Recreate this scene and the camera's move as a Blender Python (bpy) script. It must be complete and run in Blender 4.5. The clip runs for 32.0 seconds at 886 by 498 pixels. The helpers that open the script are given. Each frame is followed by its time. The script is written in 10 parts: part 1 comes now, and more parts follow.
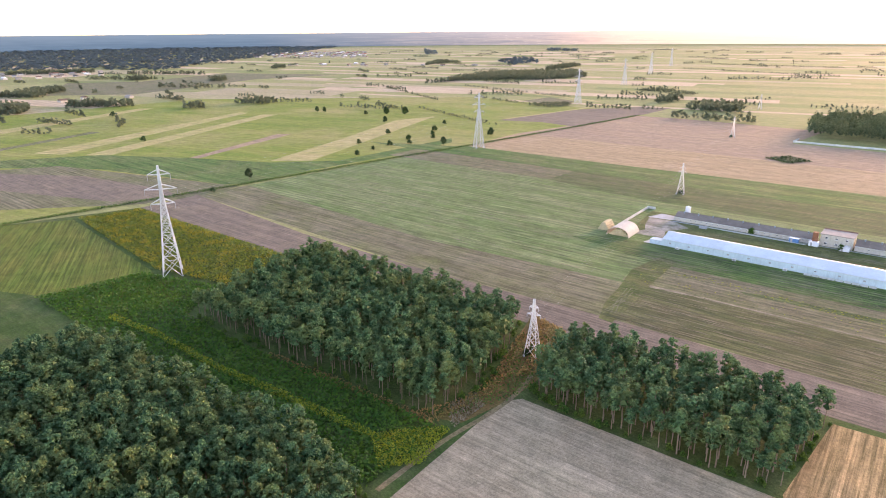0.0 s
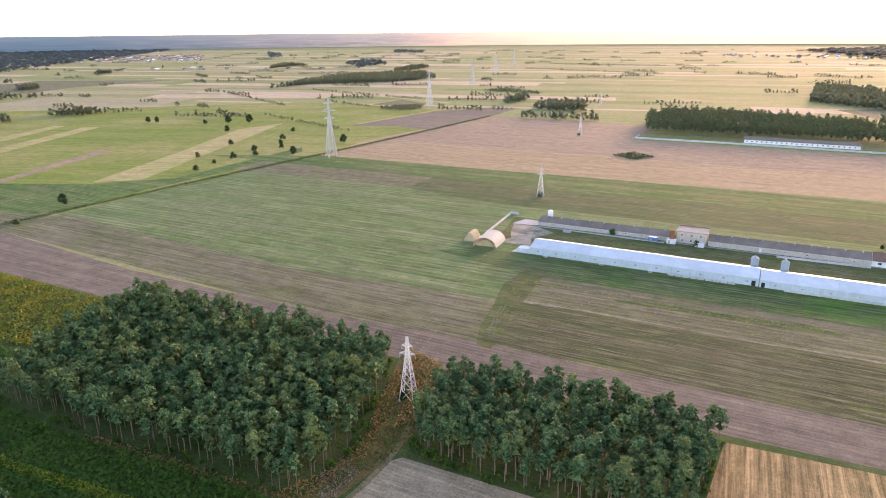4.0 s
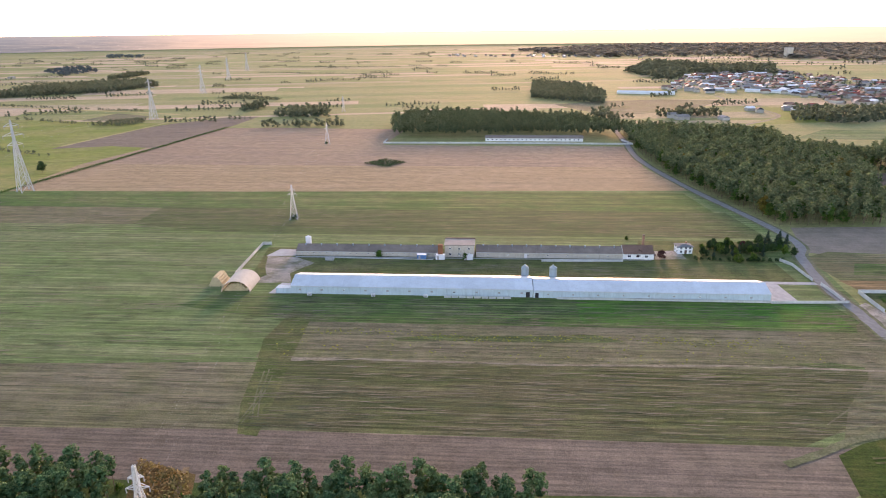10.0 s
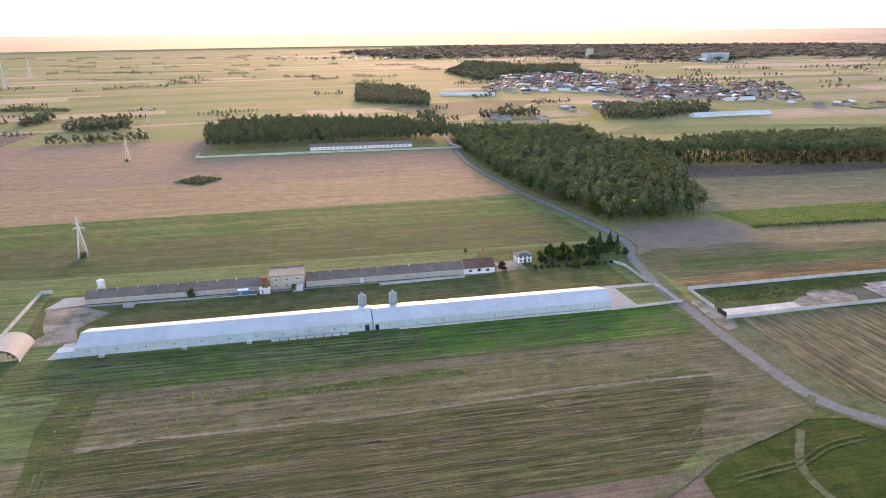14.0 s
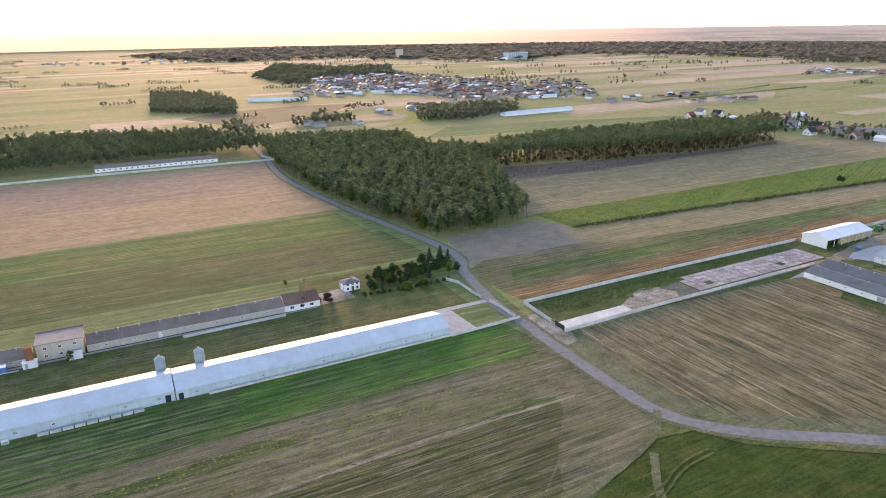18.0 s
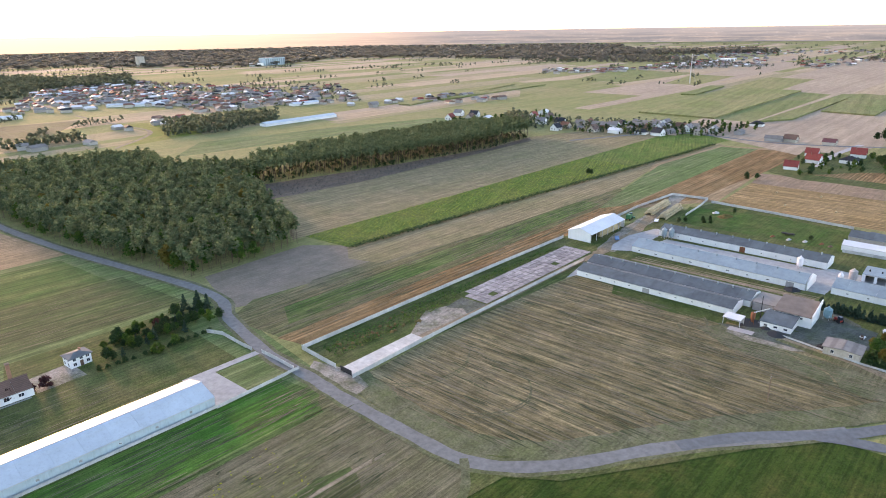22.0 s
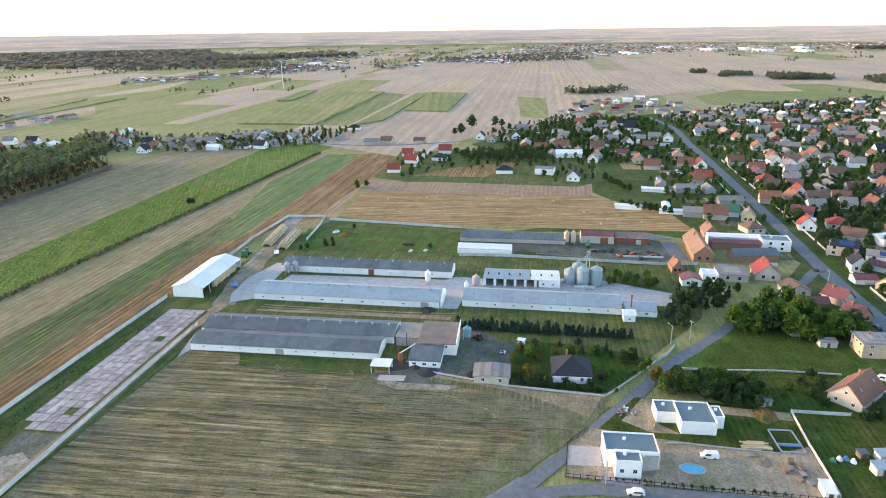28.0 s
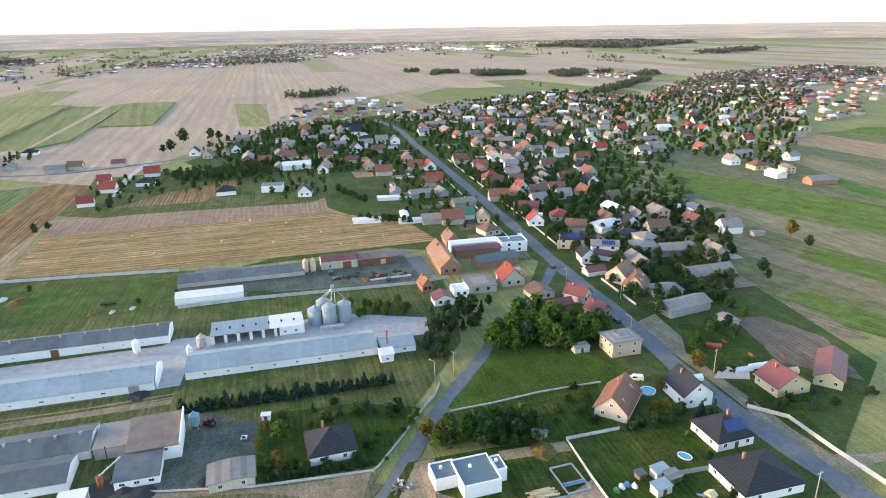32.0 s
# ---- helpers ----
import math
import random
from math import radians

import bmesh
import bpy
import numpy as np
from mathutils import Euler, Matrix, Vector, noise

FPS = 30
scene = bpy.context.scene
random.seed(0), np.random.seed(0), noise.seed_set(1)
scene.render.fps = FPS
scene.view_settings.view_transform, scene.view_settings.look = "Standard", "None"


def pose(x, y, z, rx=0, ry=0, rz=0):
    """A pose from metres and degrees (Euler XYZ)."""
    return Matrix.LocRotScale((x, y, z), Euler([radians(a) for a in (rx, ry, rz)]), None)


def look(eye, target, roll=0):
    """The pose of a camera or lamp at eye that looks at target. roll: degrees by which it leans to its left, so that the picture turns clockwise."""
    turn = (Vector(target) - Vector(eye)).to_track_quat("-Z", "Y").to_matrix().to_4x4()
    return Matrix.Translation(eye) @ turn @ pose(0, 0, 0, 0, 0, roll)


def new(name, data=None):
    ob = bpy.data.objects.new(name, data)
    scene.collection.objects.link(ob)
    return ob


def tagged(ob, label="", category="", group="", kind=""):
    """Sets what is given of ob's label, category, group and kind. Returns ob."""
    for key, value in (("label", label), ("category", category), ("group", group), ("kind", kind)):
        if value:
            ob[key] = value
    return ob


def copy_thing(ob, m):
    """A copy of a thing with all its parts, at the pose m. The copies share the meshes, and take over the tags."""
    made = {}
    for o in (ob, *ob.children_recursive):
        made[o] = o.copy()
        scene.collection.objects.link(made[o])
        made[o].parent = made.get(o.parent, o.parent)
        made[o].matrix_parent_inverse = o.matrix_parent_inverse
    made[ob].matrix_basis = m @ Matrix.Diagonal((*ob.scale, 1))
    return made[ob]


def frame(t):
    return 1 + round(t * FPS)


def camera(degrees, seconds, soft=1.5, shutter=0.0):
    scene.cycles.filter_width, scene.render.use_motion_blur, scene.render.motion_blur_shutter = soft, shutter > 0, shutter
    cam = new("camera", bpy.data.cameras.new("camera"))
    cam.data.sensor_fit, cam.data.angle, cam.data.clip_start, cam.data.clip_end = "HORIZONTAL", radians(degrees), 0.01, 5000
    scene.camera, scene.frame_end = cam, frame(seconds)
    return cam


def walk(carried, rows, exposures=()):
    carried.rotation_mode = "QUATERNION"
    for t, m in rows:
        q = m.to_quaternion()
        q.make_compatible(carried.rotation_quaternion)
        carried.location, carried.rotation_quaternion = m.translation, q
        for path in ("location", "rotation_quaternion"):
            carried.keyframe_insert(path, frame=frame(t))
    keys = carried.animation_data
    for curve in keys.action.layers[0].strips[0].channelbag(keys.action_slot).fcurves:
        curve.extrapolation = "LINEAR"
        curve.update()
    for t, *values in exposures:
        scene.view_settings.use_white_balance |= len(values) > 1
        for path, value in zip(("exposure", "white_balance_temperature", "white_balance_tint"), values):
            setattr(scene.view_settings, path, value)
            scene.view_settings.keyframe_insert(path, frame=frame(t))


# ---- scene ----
cam = camera(68.9, 32.0, soft=1.0)
# seconds, place, turn to the left of +y, tilt and roll in degrees
PATH = [
    (0, 82.79, -113.78, 104.00, 48.820, -18.692, -0.481),
    (0.5, 79.93, -111.51, 104.06, 47.392, -18.696, -0.501),
    (1, 77.10, -108.96, 104.14, 45.858, -18.702, -0.509),
    (1.5, 74.38, -106.62, 104.21, 44.394, -18.707, -0.513),
    (2, 71.88, -104.18, 104.24, 43.028, -18.707, -0.523),
    (2.5, 69.40, -101.20, 104.22, 41.120, -18.701, -0.539),
    (3, 67.08, -98.49, 104.15, 39.302, -18.692, -0.550),
    (3.5, 65.14, -95.86, 104.04, 37.629, -18.681, -0.547),
    (5.5, 57.62, -84.52, 104.27, 30.384, -18.690, -0.758),
    (6, 55.60, -81.11, 104.29, 28.413, -18.705, -0.740),
    (6.5, 53.76, -77.87, 104.21, 26.585, -18.704, -0.730),
    (7, 52.27, -74.80, 104.14, 24.989, -18.696, -0.730),
    (7.5, 50.98, -71.66, 104.16, 23.051, -18.695, -0.748),
    (8, 49.50, -68.52, 104.31, 21.151, -18.705, -0.773),
    (8.5, 48.07, -65.71, 104.54, 19.242, -18.722, -0.778),
    (9, 46.78, -62.89, 104.74, 17.306, -18.739, -0.758),
    (9.5, 45.81, -59.98, 104.87, 15.431, -18.748, -0.730),
    (10, 44.92, -56.65, 104.92, 13.698, -18.751, -0.699),
    (10.5, 44.14, -53.06, 104.97, 11.704, -18.753, -0.669),
    (11, 43.61, -49.60, 105.03, 9.872, -18.758, -0.645),
    (11.5, 43.27, -46.33, 105.11, 8.165, -18.760, -0.628),
    (12, 43.12, -42.81, 105.16, 6.327, -18.757, -0.620),
    (12.5, 43.02, -38.93, 105.19, 4.344, -18.750, -0.617),
    (13, 42.99, -35.02, 105.20, 2.334, -18.742, -0.611),
    (13.5, 43.23, -31.42, 105.18, 0.650, -18.737, -0.601),
    (14, 43.48, -27.39, 105.17, -1.394, -18.732, -0.595),
    (14.5, 44.02, -23.71, 105.23, -3.241, -18.736, -0.599),
    (16.5, 46.32, -8.93, 106.77, -10.903, -18.938, -0.682),
    (17, 47.36, -5.70, 106.84, -12.775, -18.914, -0.723),
    (17.5, 48.59, -2.31, 106.84, -14.723, -18.884, -0.753),
    (18, 49.82, 1.13, 106.82, -17.304, -18.860, -0.769),
    (18.5, 51.29, 4.48, 106.85, -19.761, -18.848, -0.775),
    (19, 52.88, 7.78, 106.93, -22.243, -18.851, -0.778),
    (19.5, 54.73, 11.22, 107.02, -24.714, -18.859, -0.786),
    (20, 56.66, 14.57, 107.05, -27.003, -18.859, -0.806),
    (20.5, 59.28, 18.21, 106.99, -29.828, -18.846, -0.835),
    (21, 61.64, 21.80, 106.85, -32.152, -18.827, -0.867),
    (21.5, 64.12, 25.17, 106.74, -34.463, -18.808, -0.893),
    (22, 67.43, 28.84, 106.73, -37.585, -18.798, -0.899),
    (22.5, 70.96, 32.72, 106.81, -40.812, -18.799, -0.887),
    (23, 74.63, 36.35, 106.95, -43.918, -18.807, -0.872),
    (23.5, 78.90, 39.82, 107.10, -47.390, -18.816, -0.862),
    (24, 82.86, 42.65, 107.22, -50.234, -18.823, -0.852),
    (24.5, 86.42, 45.20, 107.28, -52.912, -18.829, -0.838),
    (25, 90.23, 47.37, 107.27, -55.504, -18.830, -0.811),
    (25.5, 94.13, 49.45, 107.16, -58.138, -18.821, -0.759),
    (27.5, 110.55, 56.28, 107.08, -68.858, -18.818, -0.699),
    (28, 115.03, 57.43, 107.22, -71.474, -18.857, -0.753),
    (28.5, 119.58, 58.52, 107.31, -74.290, -18.886, -0.792),
    (29, 124.73, 59.59, 107.40, -77.367, -18.914, -0.835),
    (29.5, 130.19, 60.15, 107.57, -80.594, -18.966, -0.907),
    (30, 135.70, 60.01, 107.84, -83.746, -19.057, -1.013),
    (30.5, 141.19, 59.84, 108.12, -87.006, -19.166, -1.117),
    (31, 145.96, 59.59, 108.26, -89.708, -19.238, -1.158),
    (31.5, 150.40, 59.58, 108.17, -92.648, -19.217, -1.083),
    (32, 154.56, 59.82, 107.84, -95.176, -19.090, -0.888),
]


def drone(x, y, z, yaw, tilt, roll):
    turn = Matrix.Rotation(radians(yaw), 4, "Z") @ Matrix.Rotation(radians(90 + tilt), 4, "X") @ Matrix.Rotation(radians(roll), 4, "Z")
    return Matrix.Translation((x, y, z)) @ turn


walk(cam, [(t, drone(x, y, z, yaw, tilt, roll)) for t, x, y, z, yaw, tilt, roll in PATH],
     exposures=[(0, 2.58, 7500, 33), (10, 2.08, 7500, 31), (20, 2.10, 7400, 28), (22, 2.17, 7300, 25), (25, 2.24, 7080, 18), (31, 2.30, 7050, 16), (32, 2.30, 7050, 16)])

# ---- world and sun ----
SUN_AZIMUTH = -1.5  # degrees, clockwise from +y
SUN_HEIGHT = 9.0
world = bpy.data.worlds.new("evening_sky")
world.use_nodes = True
scene.world = world
wn = world.node_tree.nodes
sky = wn.new("ShaderNodeTexSky")
sky.sky_type = "NISHITA"
sky.sun_disc = False
sky.sun_elevation = radians(SUN_HEIGHT)
sky.sun_rotation = radians(SUN_AZIMUTH)
sky.air_density, sky.dust_density, sky.ozone_density = 0.8, 0.5, 1.0
wn["Background"].inputs["Strength"].default_value = 0.165
world.node_tree.links.new(sky.outputs[0], wn["Background"].inputs["Color"])
sun = new("sun", bpy.data.lights.new("sun", "SUN"))
sun.data.energy, sun.data.angle, sun.data.color = 1.15, radians(9.0), (1.0, 0.64, 0.38)
a, h = radians(SUN_AZIMUTH), radians(SUN_HEIGHT)
sun.matrix_world = look((0, 0, 300), (-200 * math.sin(a) * math.cos(h), -200 * math.cos(a) * math.cos(h), 300 - 200 * math.sin(h)))

# ---- materials ----
def nodes_of(name):
    m = bpy.data.materials.new(name)
    m.use_nodes = True
    t = m.node_tree
    return m, t.nodes, t.links, t.nodes["Principled BSDF"]


def mix(n, l, kind, fac, a, b):
    x = n.new("ShaderNodeMix")
    x.data_type, x.blend_type = "RGBA", kind
    for sock, v in ((x.inputs[0], fac), (x.inputs[6], a), (x.inputs[7], b)):
        if isinstance(v, bpy.types.NodeSocket):
            l.new(v, sock)
        elif isinstance(v, (int, float)):
            sock.default_value = v
        else:
            sock.default_value = (*v, 1)
    return x.outputs[2]


def noise_tex(n, l, vec, scale, detail=4.0, rough=0.6):
    x = n.new("ShaderNodeTexNoise")
    x.inputs["Scale"].default_value, x.inputs["Detail"].default_value, x.inputs["Roughness"].default_value = scale, detail, rough
    if vec is not None:
        l.new(vec, x.inputs["Vector"])
    return x.outputs["Fac"]


def ramp(n, l, fac, lo, hi):
    x = n.new("ShaderNodeMapRange")
    x.inputs[1].default_value, x.inputs[2].default_value = lo, hi
    l.new(fac, x.inputs[0])
    return x.outputs[0]


def place(n, l, turn=0.0, scale=(1, 1, 1)):
    g = n.new("ShaderNodeNewGeometry")
    if turn == 0 and scale == (1, 1, 1):
        return g.outputs["Position"]
    r = n.new("ShaderNodeVectorRotate")
    r.rotation_type = "Z_AXIS"
    r.inputs["Angle"].default_value = -radians(turn)
    l.new(g.outputs["Position"], r.inputs["Vector"])
    m = n.new("ShaderNodeVectorMath")
    m.operation = "MULTIPLY"
    m.inputs[1].default_value = scale
    l.new(r.outputs[0], m.inputs[0])
    return m.outputs[0]


def bump(n, l, bsdf, fac, strength, dist):
    b = n.new("ShaderNodeBump")
    b.inputs["Strength"].default_value, b.inputs["Distance"].default_value = strength, dist
    l.new(fac, b.inputs["Height"])
    l.new(b.outputs[0], bsdf.inputs["Normal"])


FIELD_TURN = 9.35


def wave_tex(n, l, vec, period, wobble=1.5):
    """Straight bands across y, one for each period."""
    x = n.new("ShaderNodeTexWave")
    x.wave_type, x.bands_direction = "BANDS", "Y"
    x.inputs["Scale"].default_value = 0.31416 / period
    x.inputs["Distortion"].default_value, x.inputs["Detail"].default_value, x.inputs["Detail Scale"].default_value = wobble, 2.0, 0.6
    l.new(vec, x.inputs["Vector"])
    return x.outputs["Fac"]


def times(n, l, a, b):
    x = n.new("ShaderNodeMath")
    x.operation = "MULTIPLY"
    for sock, v in ((x.inputs[0], a), (x.inputs[1], b)):
        if isinstance(v, (int, float)):
            sock.default_value = v
        else:
            l.new(v, sock)
    return x.outputs[0]


def field_mat(name, a, b, c, turn=FIELD_TURN, rows=3.2, rowmix=0.6, patch=0.02, grain=0.6, patchmix=0.6, broad=14.0):
    """Soil or crop: uneven bands of a and b along the rows, c in patches, crisp drill rows and wheel lines over them."""
    m, n, l, p = nodes_of(name)
    flat = place(n, l)
    base = mix(n, l, "MIX", ramp(n, l, noise_tex(n, l, place(n, l, turn, (0.006, 1.0 / broad, 0.1)), 1.0, 5.0, 0.75), 0.40, 0.60), a, b)
    big = ramp(n, l, noise_tex(n, l, flat, patch, 7.0, 0.7), 0.46, 0.64)
    base = mix(n, l, "MIX", times(n, l, big, patchmix), base, c)
    along = place(n, l, turn)
    if turn == 0:
        along = flat
    here = ramp(n, l, noise_tex(n, l, place(n, l, turn, (0.009, 0.045, 0.1)), 1.0, 3.0, 0.6), 0.34, 0.62)
    drill = ramp(n, l, wave_tex(n, l, along, rows, 1.2), 0.25, 0.75)
    base = mix(n, l, "MULTIPLY", times(n, l, here, rowmix * 0.75), base, mix(n, l, "MIX", drill, (0.60, 0.62, 0.58), (1.34, 1.31, 1.28)))
    lines = ramp(n, l, noise_tex(n, l, place(n, l, turn, (0.03, 1.1, 0.1)), 1.0, 6.0, 0.8), 0.40, 0.60)
    base = mix(n, l, "MULTIPLY", min(1.0, rowmix * 1.3), base, mix(n, l, "MIX", lines, (0.52, 0.55, 0.50), (1.48, 1.44, 1.42)))
    swath = ramp(n, l, noise_tex(n, l, place(n, l, turn, (0.008, 0.22, 0.1)), 1.0, 3.0, 0.6), 0.36, 0.64)
    base = mix(n, l, "MULTIPLY", min(1.0, rowmix * 0.8), base, mix(n, l, "MIX", swath, (0.76, 0.80, 0.74), (1.22, 1.18, 1.20)))
    wheel = ramp(n, l, wave_tex(n, l, along, rows * 5.7, 0.5), 0.90, 0.985)
    base = mix(n, l, "MIX", times(n, l, wheel, rowmix * 0.45), base, tuple(0.55 * v for v in a))
    blot = ramp(n, l, noise_tex(n, l, flat, 0.14, 7.0, 0.75), 0.38, 0.64)
    base = mix(n, l, "MULTIPLY", grain, base, mix(n, l, "MIX", blot, (0.68, 0.72, 0.66), (1.30, 1.25, 1.22)))
    speck = ramp(n, l, noise_tex(n, l, flat, 1.4, 6.0, 0.85), 0.38, 0.62)
    base = mix(n, l, "MULTIPLY", grain, base, mix(n, l, "MIX", speck, (0.58, 0.58, 0.57), (1.4, 1.4, 1.38)))
    fleck = ramp(n, l, noise_tex(n, l, place(n, l, turn, (0.22, 1.3, 0.1)), 1.0, 7.0, 0.8), 0.55, 0.66)
    base = mix(n, l, "MIX", times(n, l, fleck, 0.55 * grain), base, tuple(min(0.7, 1.45 * (v + w) * 0.5 + 0.02) for v, w in zip(a, c)))
    l.new(base, p.inputs["Base Color"])
    p.inputs["Roughness"].default_value = 0.95
    p.inputs["Specular IOR Level"].default_value = 0.12
    bump(n, l, p, speck, 0.5, 0.15)
    return m


def plain(name, col, rough=0.7, metal=0.0, var=0.25, scale=1.2, streaks=0.0, spec=0.4, per=0.0, island=0.0, courses=0.0):
    """Paint, render, sheet metal, concrete: grain, stains and weather streaks in real size; per: change from piece to piece."""
    m, n, l, p = nodes_of(name)
    pos = place(n, l)
    s = ramp(n, l, noise_tex(n, l, pos, scale, 6.0, 0.65), 0.3, 0.7)
    dark = tuple(v * (1 - var) for v in col)
    base = mix(n, l, "MIX", s, dark, col)
    big = ramp(n, l, noise_tex(n, l, pos, scale * 0.12, 4.0, 0.6), 0.35, 0.65)
    base = mix(n, l, "MULTIPLY", 0.35, base, mix(n, l, "MIX", big, (0.72, 0.7, 0.68), (1.1, 1.1, 1.1)))
    if streaks:
        st = ramp(n, l, noise_tex(n, l, place(n, l, 0, (1.4, 1.4, 0.12)), 1.0, 4.0, 0.7), 0.5, 0.75)
        base = mix(n, l, "MULTIPLY", streaks, base, mix(n, l, "MIX", st, (1, 1, 1), (0.45, 0.42, 0.4)))
    if courses:
        g = n.new("ShaderNodeTexWave")
        g.wave_type, g.bands_direction = "BANDS", "Z"
        g.inputs["Scale"].default_value = 0.31416 / courses
        g.inputs["Distortion"].default_value = 0.6
        l.new(pos, g.inputs["Vector"])
        base = mix(n, l, "MULTIPLY", 0.55, base, mix(n, l, "MIX", ramp(n, l, g.outputs["Fac"], 0.2, 0.6), (0.62, 0.6, 0.6), (1.15, 1.15, 1.15)))
        moss = ramp(n, l, noise_tex(n, l, pos, 0.5, 6.0, 0.7), 0.5, 0.72)
        base = mix(n, l, "MULTIPLY", 0.5, base, mix(n, l, "MIX", moss, (1, 1, 1), (0.6, 0.66, 0.62)))
    for amount, node, out in ((per, "ShaderNodeObjectInfo", "Random"), (island, "ShaderNodeNewGeometry", "Random Per Island")):
        if amount:
            o = n.new(node)
            base = mix(n, l, "MULTIPLY", amount, base, mix(n, l, "MIX", o.outputs[out], (0.55, 0.55, 0.57), (1.35, 1.32, 1.28)))
    l.new(base, p.inputs["Base Color"])
    p.inputs["Roughness"].default_value, p.inputs["Metallic"].default_value = rough, metal
    p.inputs["Specular IOR Level"].default_value = spec
    bump(n, l, p, s, 0.25, 0.03)
    return m


def leaf_mat(name, dark, light, warm, warmth=0.15, glow=0.35):
    """Leaves and needles: each tuft its own tone, each tree a little of its own; light passes through."""
    m, n, l, p = nodes_of(name)
    g = n.new("ShaderNodeNewGeometry")
    o = n.new("ShaderNodeObjectInfo")
    base = mix(n, l, "MIX", g.outputs["Random Per Island"], dark, light)
    clump = ramp(n, l, noise_tex(n, l, g.outputs["Position"], 0.13, 3.0, 0.6), 0.45, 0.7)
    k = n.new("ShaderNodeMath")
    k.operation = "MULTIPLY"
    k.inputs[1].default_value = warmth * 2
    l.new(clump, k.inputs[0])
    base = mix(n, l, "MIX", k.outputs[0], base, warm)
    base = mix(n, l, "MULTIPLY", 0.6, base, mix(n, l, "MIX", o.outputs["Random"], (0.7, 0.75, 0.75), (1.25, 1.2, 1.05)))
    l.new(base, p.inputs["Base Color"])
    p.inputs["Roughness"].default_value = 0.65
    p.inputs["Specular IOR Level"].default_value = 0.25
    tr = n.new("ShaderNodeBsdfTranslucent")
    l.new(base, tr.inputs["Color"])
    ms = n.new("ShaderNodeMixShader")
    ms.inputs[0].default_value = glow
    l.new(p.outputs[0], ms.inputs[1])
    l.new(tr.outputs[0], ms.inputs[2])
    l.new(ms.outputs[0], n["Material Output"].inputs["Surface"])
    return m


M = {}
# fields
# ground sheet takes the same haze-paled tones as the distant fields
M["ground"] = field_mat("meadow_ground", (0.20, 0.225, 0.085), (0.25, 0.245, 0.105), (0.30, 0.26, 0.14), rowmix=0.25, patch=0.008)
# five distant fields with painted haze: paler, weaker base colours
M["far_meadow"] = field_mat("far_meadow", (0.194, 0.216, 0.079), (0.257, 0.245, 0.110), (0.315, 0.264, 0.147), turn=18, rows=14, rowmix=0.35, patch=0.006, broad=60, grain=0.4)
M["far_green"] = field_mat("hazed_green_crop", (0.151, 0.197, 0.066), (0.207, 0.216, 0.088), (0.258, 0.226, 0.121), turn=18, rows=14, rowmix=0.35, patch=0.006, broad=60, grain=0.4)
M["hazed_dry"] = field_mat("hazed_dry_stubble", (0.33, 0.275, 0.18), (0.29, 0.255, 0.15), (0.26, 0.25, 0.12), turn=14, rows=14, rowmix=0.35, patch=0.006, broad=60, grain=0.4)
M["hazed_tan"] = field_mat("hazed_tan_stubble", (0.43, 0.325, 0.225), (0.385, 0.30, 0.20), (0.45, 0.355, 0.26), turn=10, rows=14, rowmix=0.35, patch=0.005, broad=60, grain=0.4)
M["hazed_soil"] = field_mat("hazed_bare_soil", (0.36, 0.28, 0.215), (0.40, 0.31, 0.235), (0.43, 0.345, 0.255), turn=10, rows=14, rowmix=0.3, patch=0.006, broad=60, grain=0.4)
M["stubble"] = field_mat("stubble", (0.079, 0.097, 0.038), (0.110, 0.106, 0.058), (0.070, 0.102, 0.028), rowmix=0.75)
M["stubble_brown"] = field_mat("green_brown_stubble", (0.070, 0.108, 0.038), (0.104, 0.120, 0.055), (0.059, 0.112, 0.032), rowmix=0.7)
M["dry"] = field_mat("dry_field", (0.167, 0.152, 0.104), (0.140, 0.135, 0.080), (0.106, 0.130, 0.045), patch=0.03)
M["green"] = field_mat("young_green", (0.056, 0.125, 0.03), (0.10, 0.150, 0.05), (0.15, 0.155, 0.075), rowmix=0.9, rows=2.4)
M["green_pale"] = field_mat("pale_green", (0.113, 0.172, 0.063), (0.167, 0.196, 0.097), (0.093, 0.160, 0.049), rows=4)
M["bright"] = field_mat("bright_green", (0.045, 0.150, 0.020), (0.072, 0.170, 0.030), (0.115, 0.155, 0.050))
M["tan"] = field_mat("tan_stubble", (0.332, 0.235, 0.146), (0.285, 0.210, 0.125), (0.342, 0.250, 0.172), patch=0.012, rowmix=0.4)
M["lilac"] = field_mat("grey_soil", (0.255, 0.185, 0.14), (0.29, 0.205, 0.145), (0.325, 0.235, 0.155), patch=0.012, rowmix=0.3)
M["bare"] = field_mat("bare_soil", (0.150, 0.122, 0.101), (0.181, 0.144, 0.116), (0.202, 0.159, 0.119), rows=2, rowmix=0.4)
M["cream"] = field_mat("mown_hay", (0.36, 0.30, 0.15), (0.31, 0.27, 0.12), (0.26, 0.27, 0.09), turn=25, rows=7, rowmix=0.4)
M["bracken"] = field_mat("dry_brown_growth", (0.17, 0.095, 0.04), (0.13, 0.10, 0.035), (0.09, 0.11, 0.03), patch=0.12, rows=2, rowmix=0.1, grain=0.9)
M["headland"] = field_mat("trampled_dry_grass", (0.155, 0.155, 0.102), (0.126, 0.138, 0.074), (0.092, 0.120, 0.045), patch=0.08, rows=2, rowmix=0.15, grain=0.85)
M["bracken_pale"] = field_mat("worn_earth", (0.24, 0.17, 0.105), (0.19, 0.14, 0.075), (0.10, 0.11, 0.035), patch=0.15, rows=2, rowmix=0.1, grain=0.9)
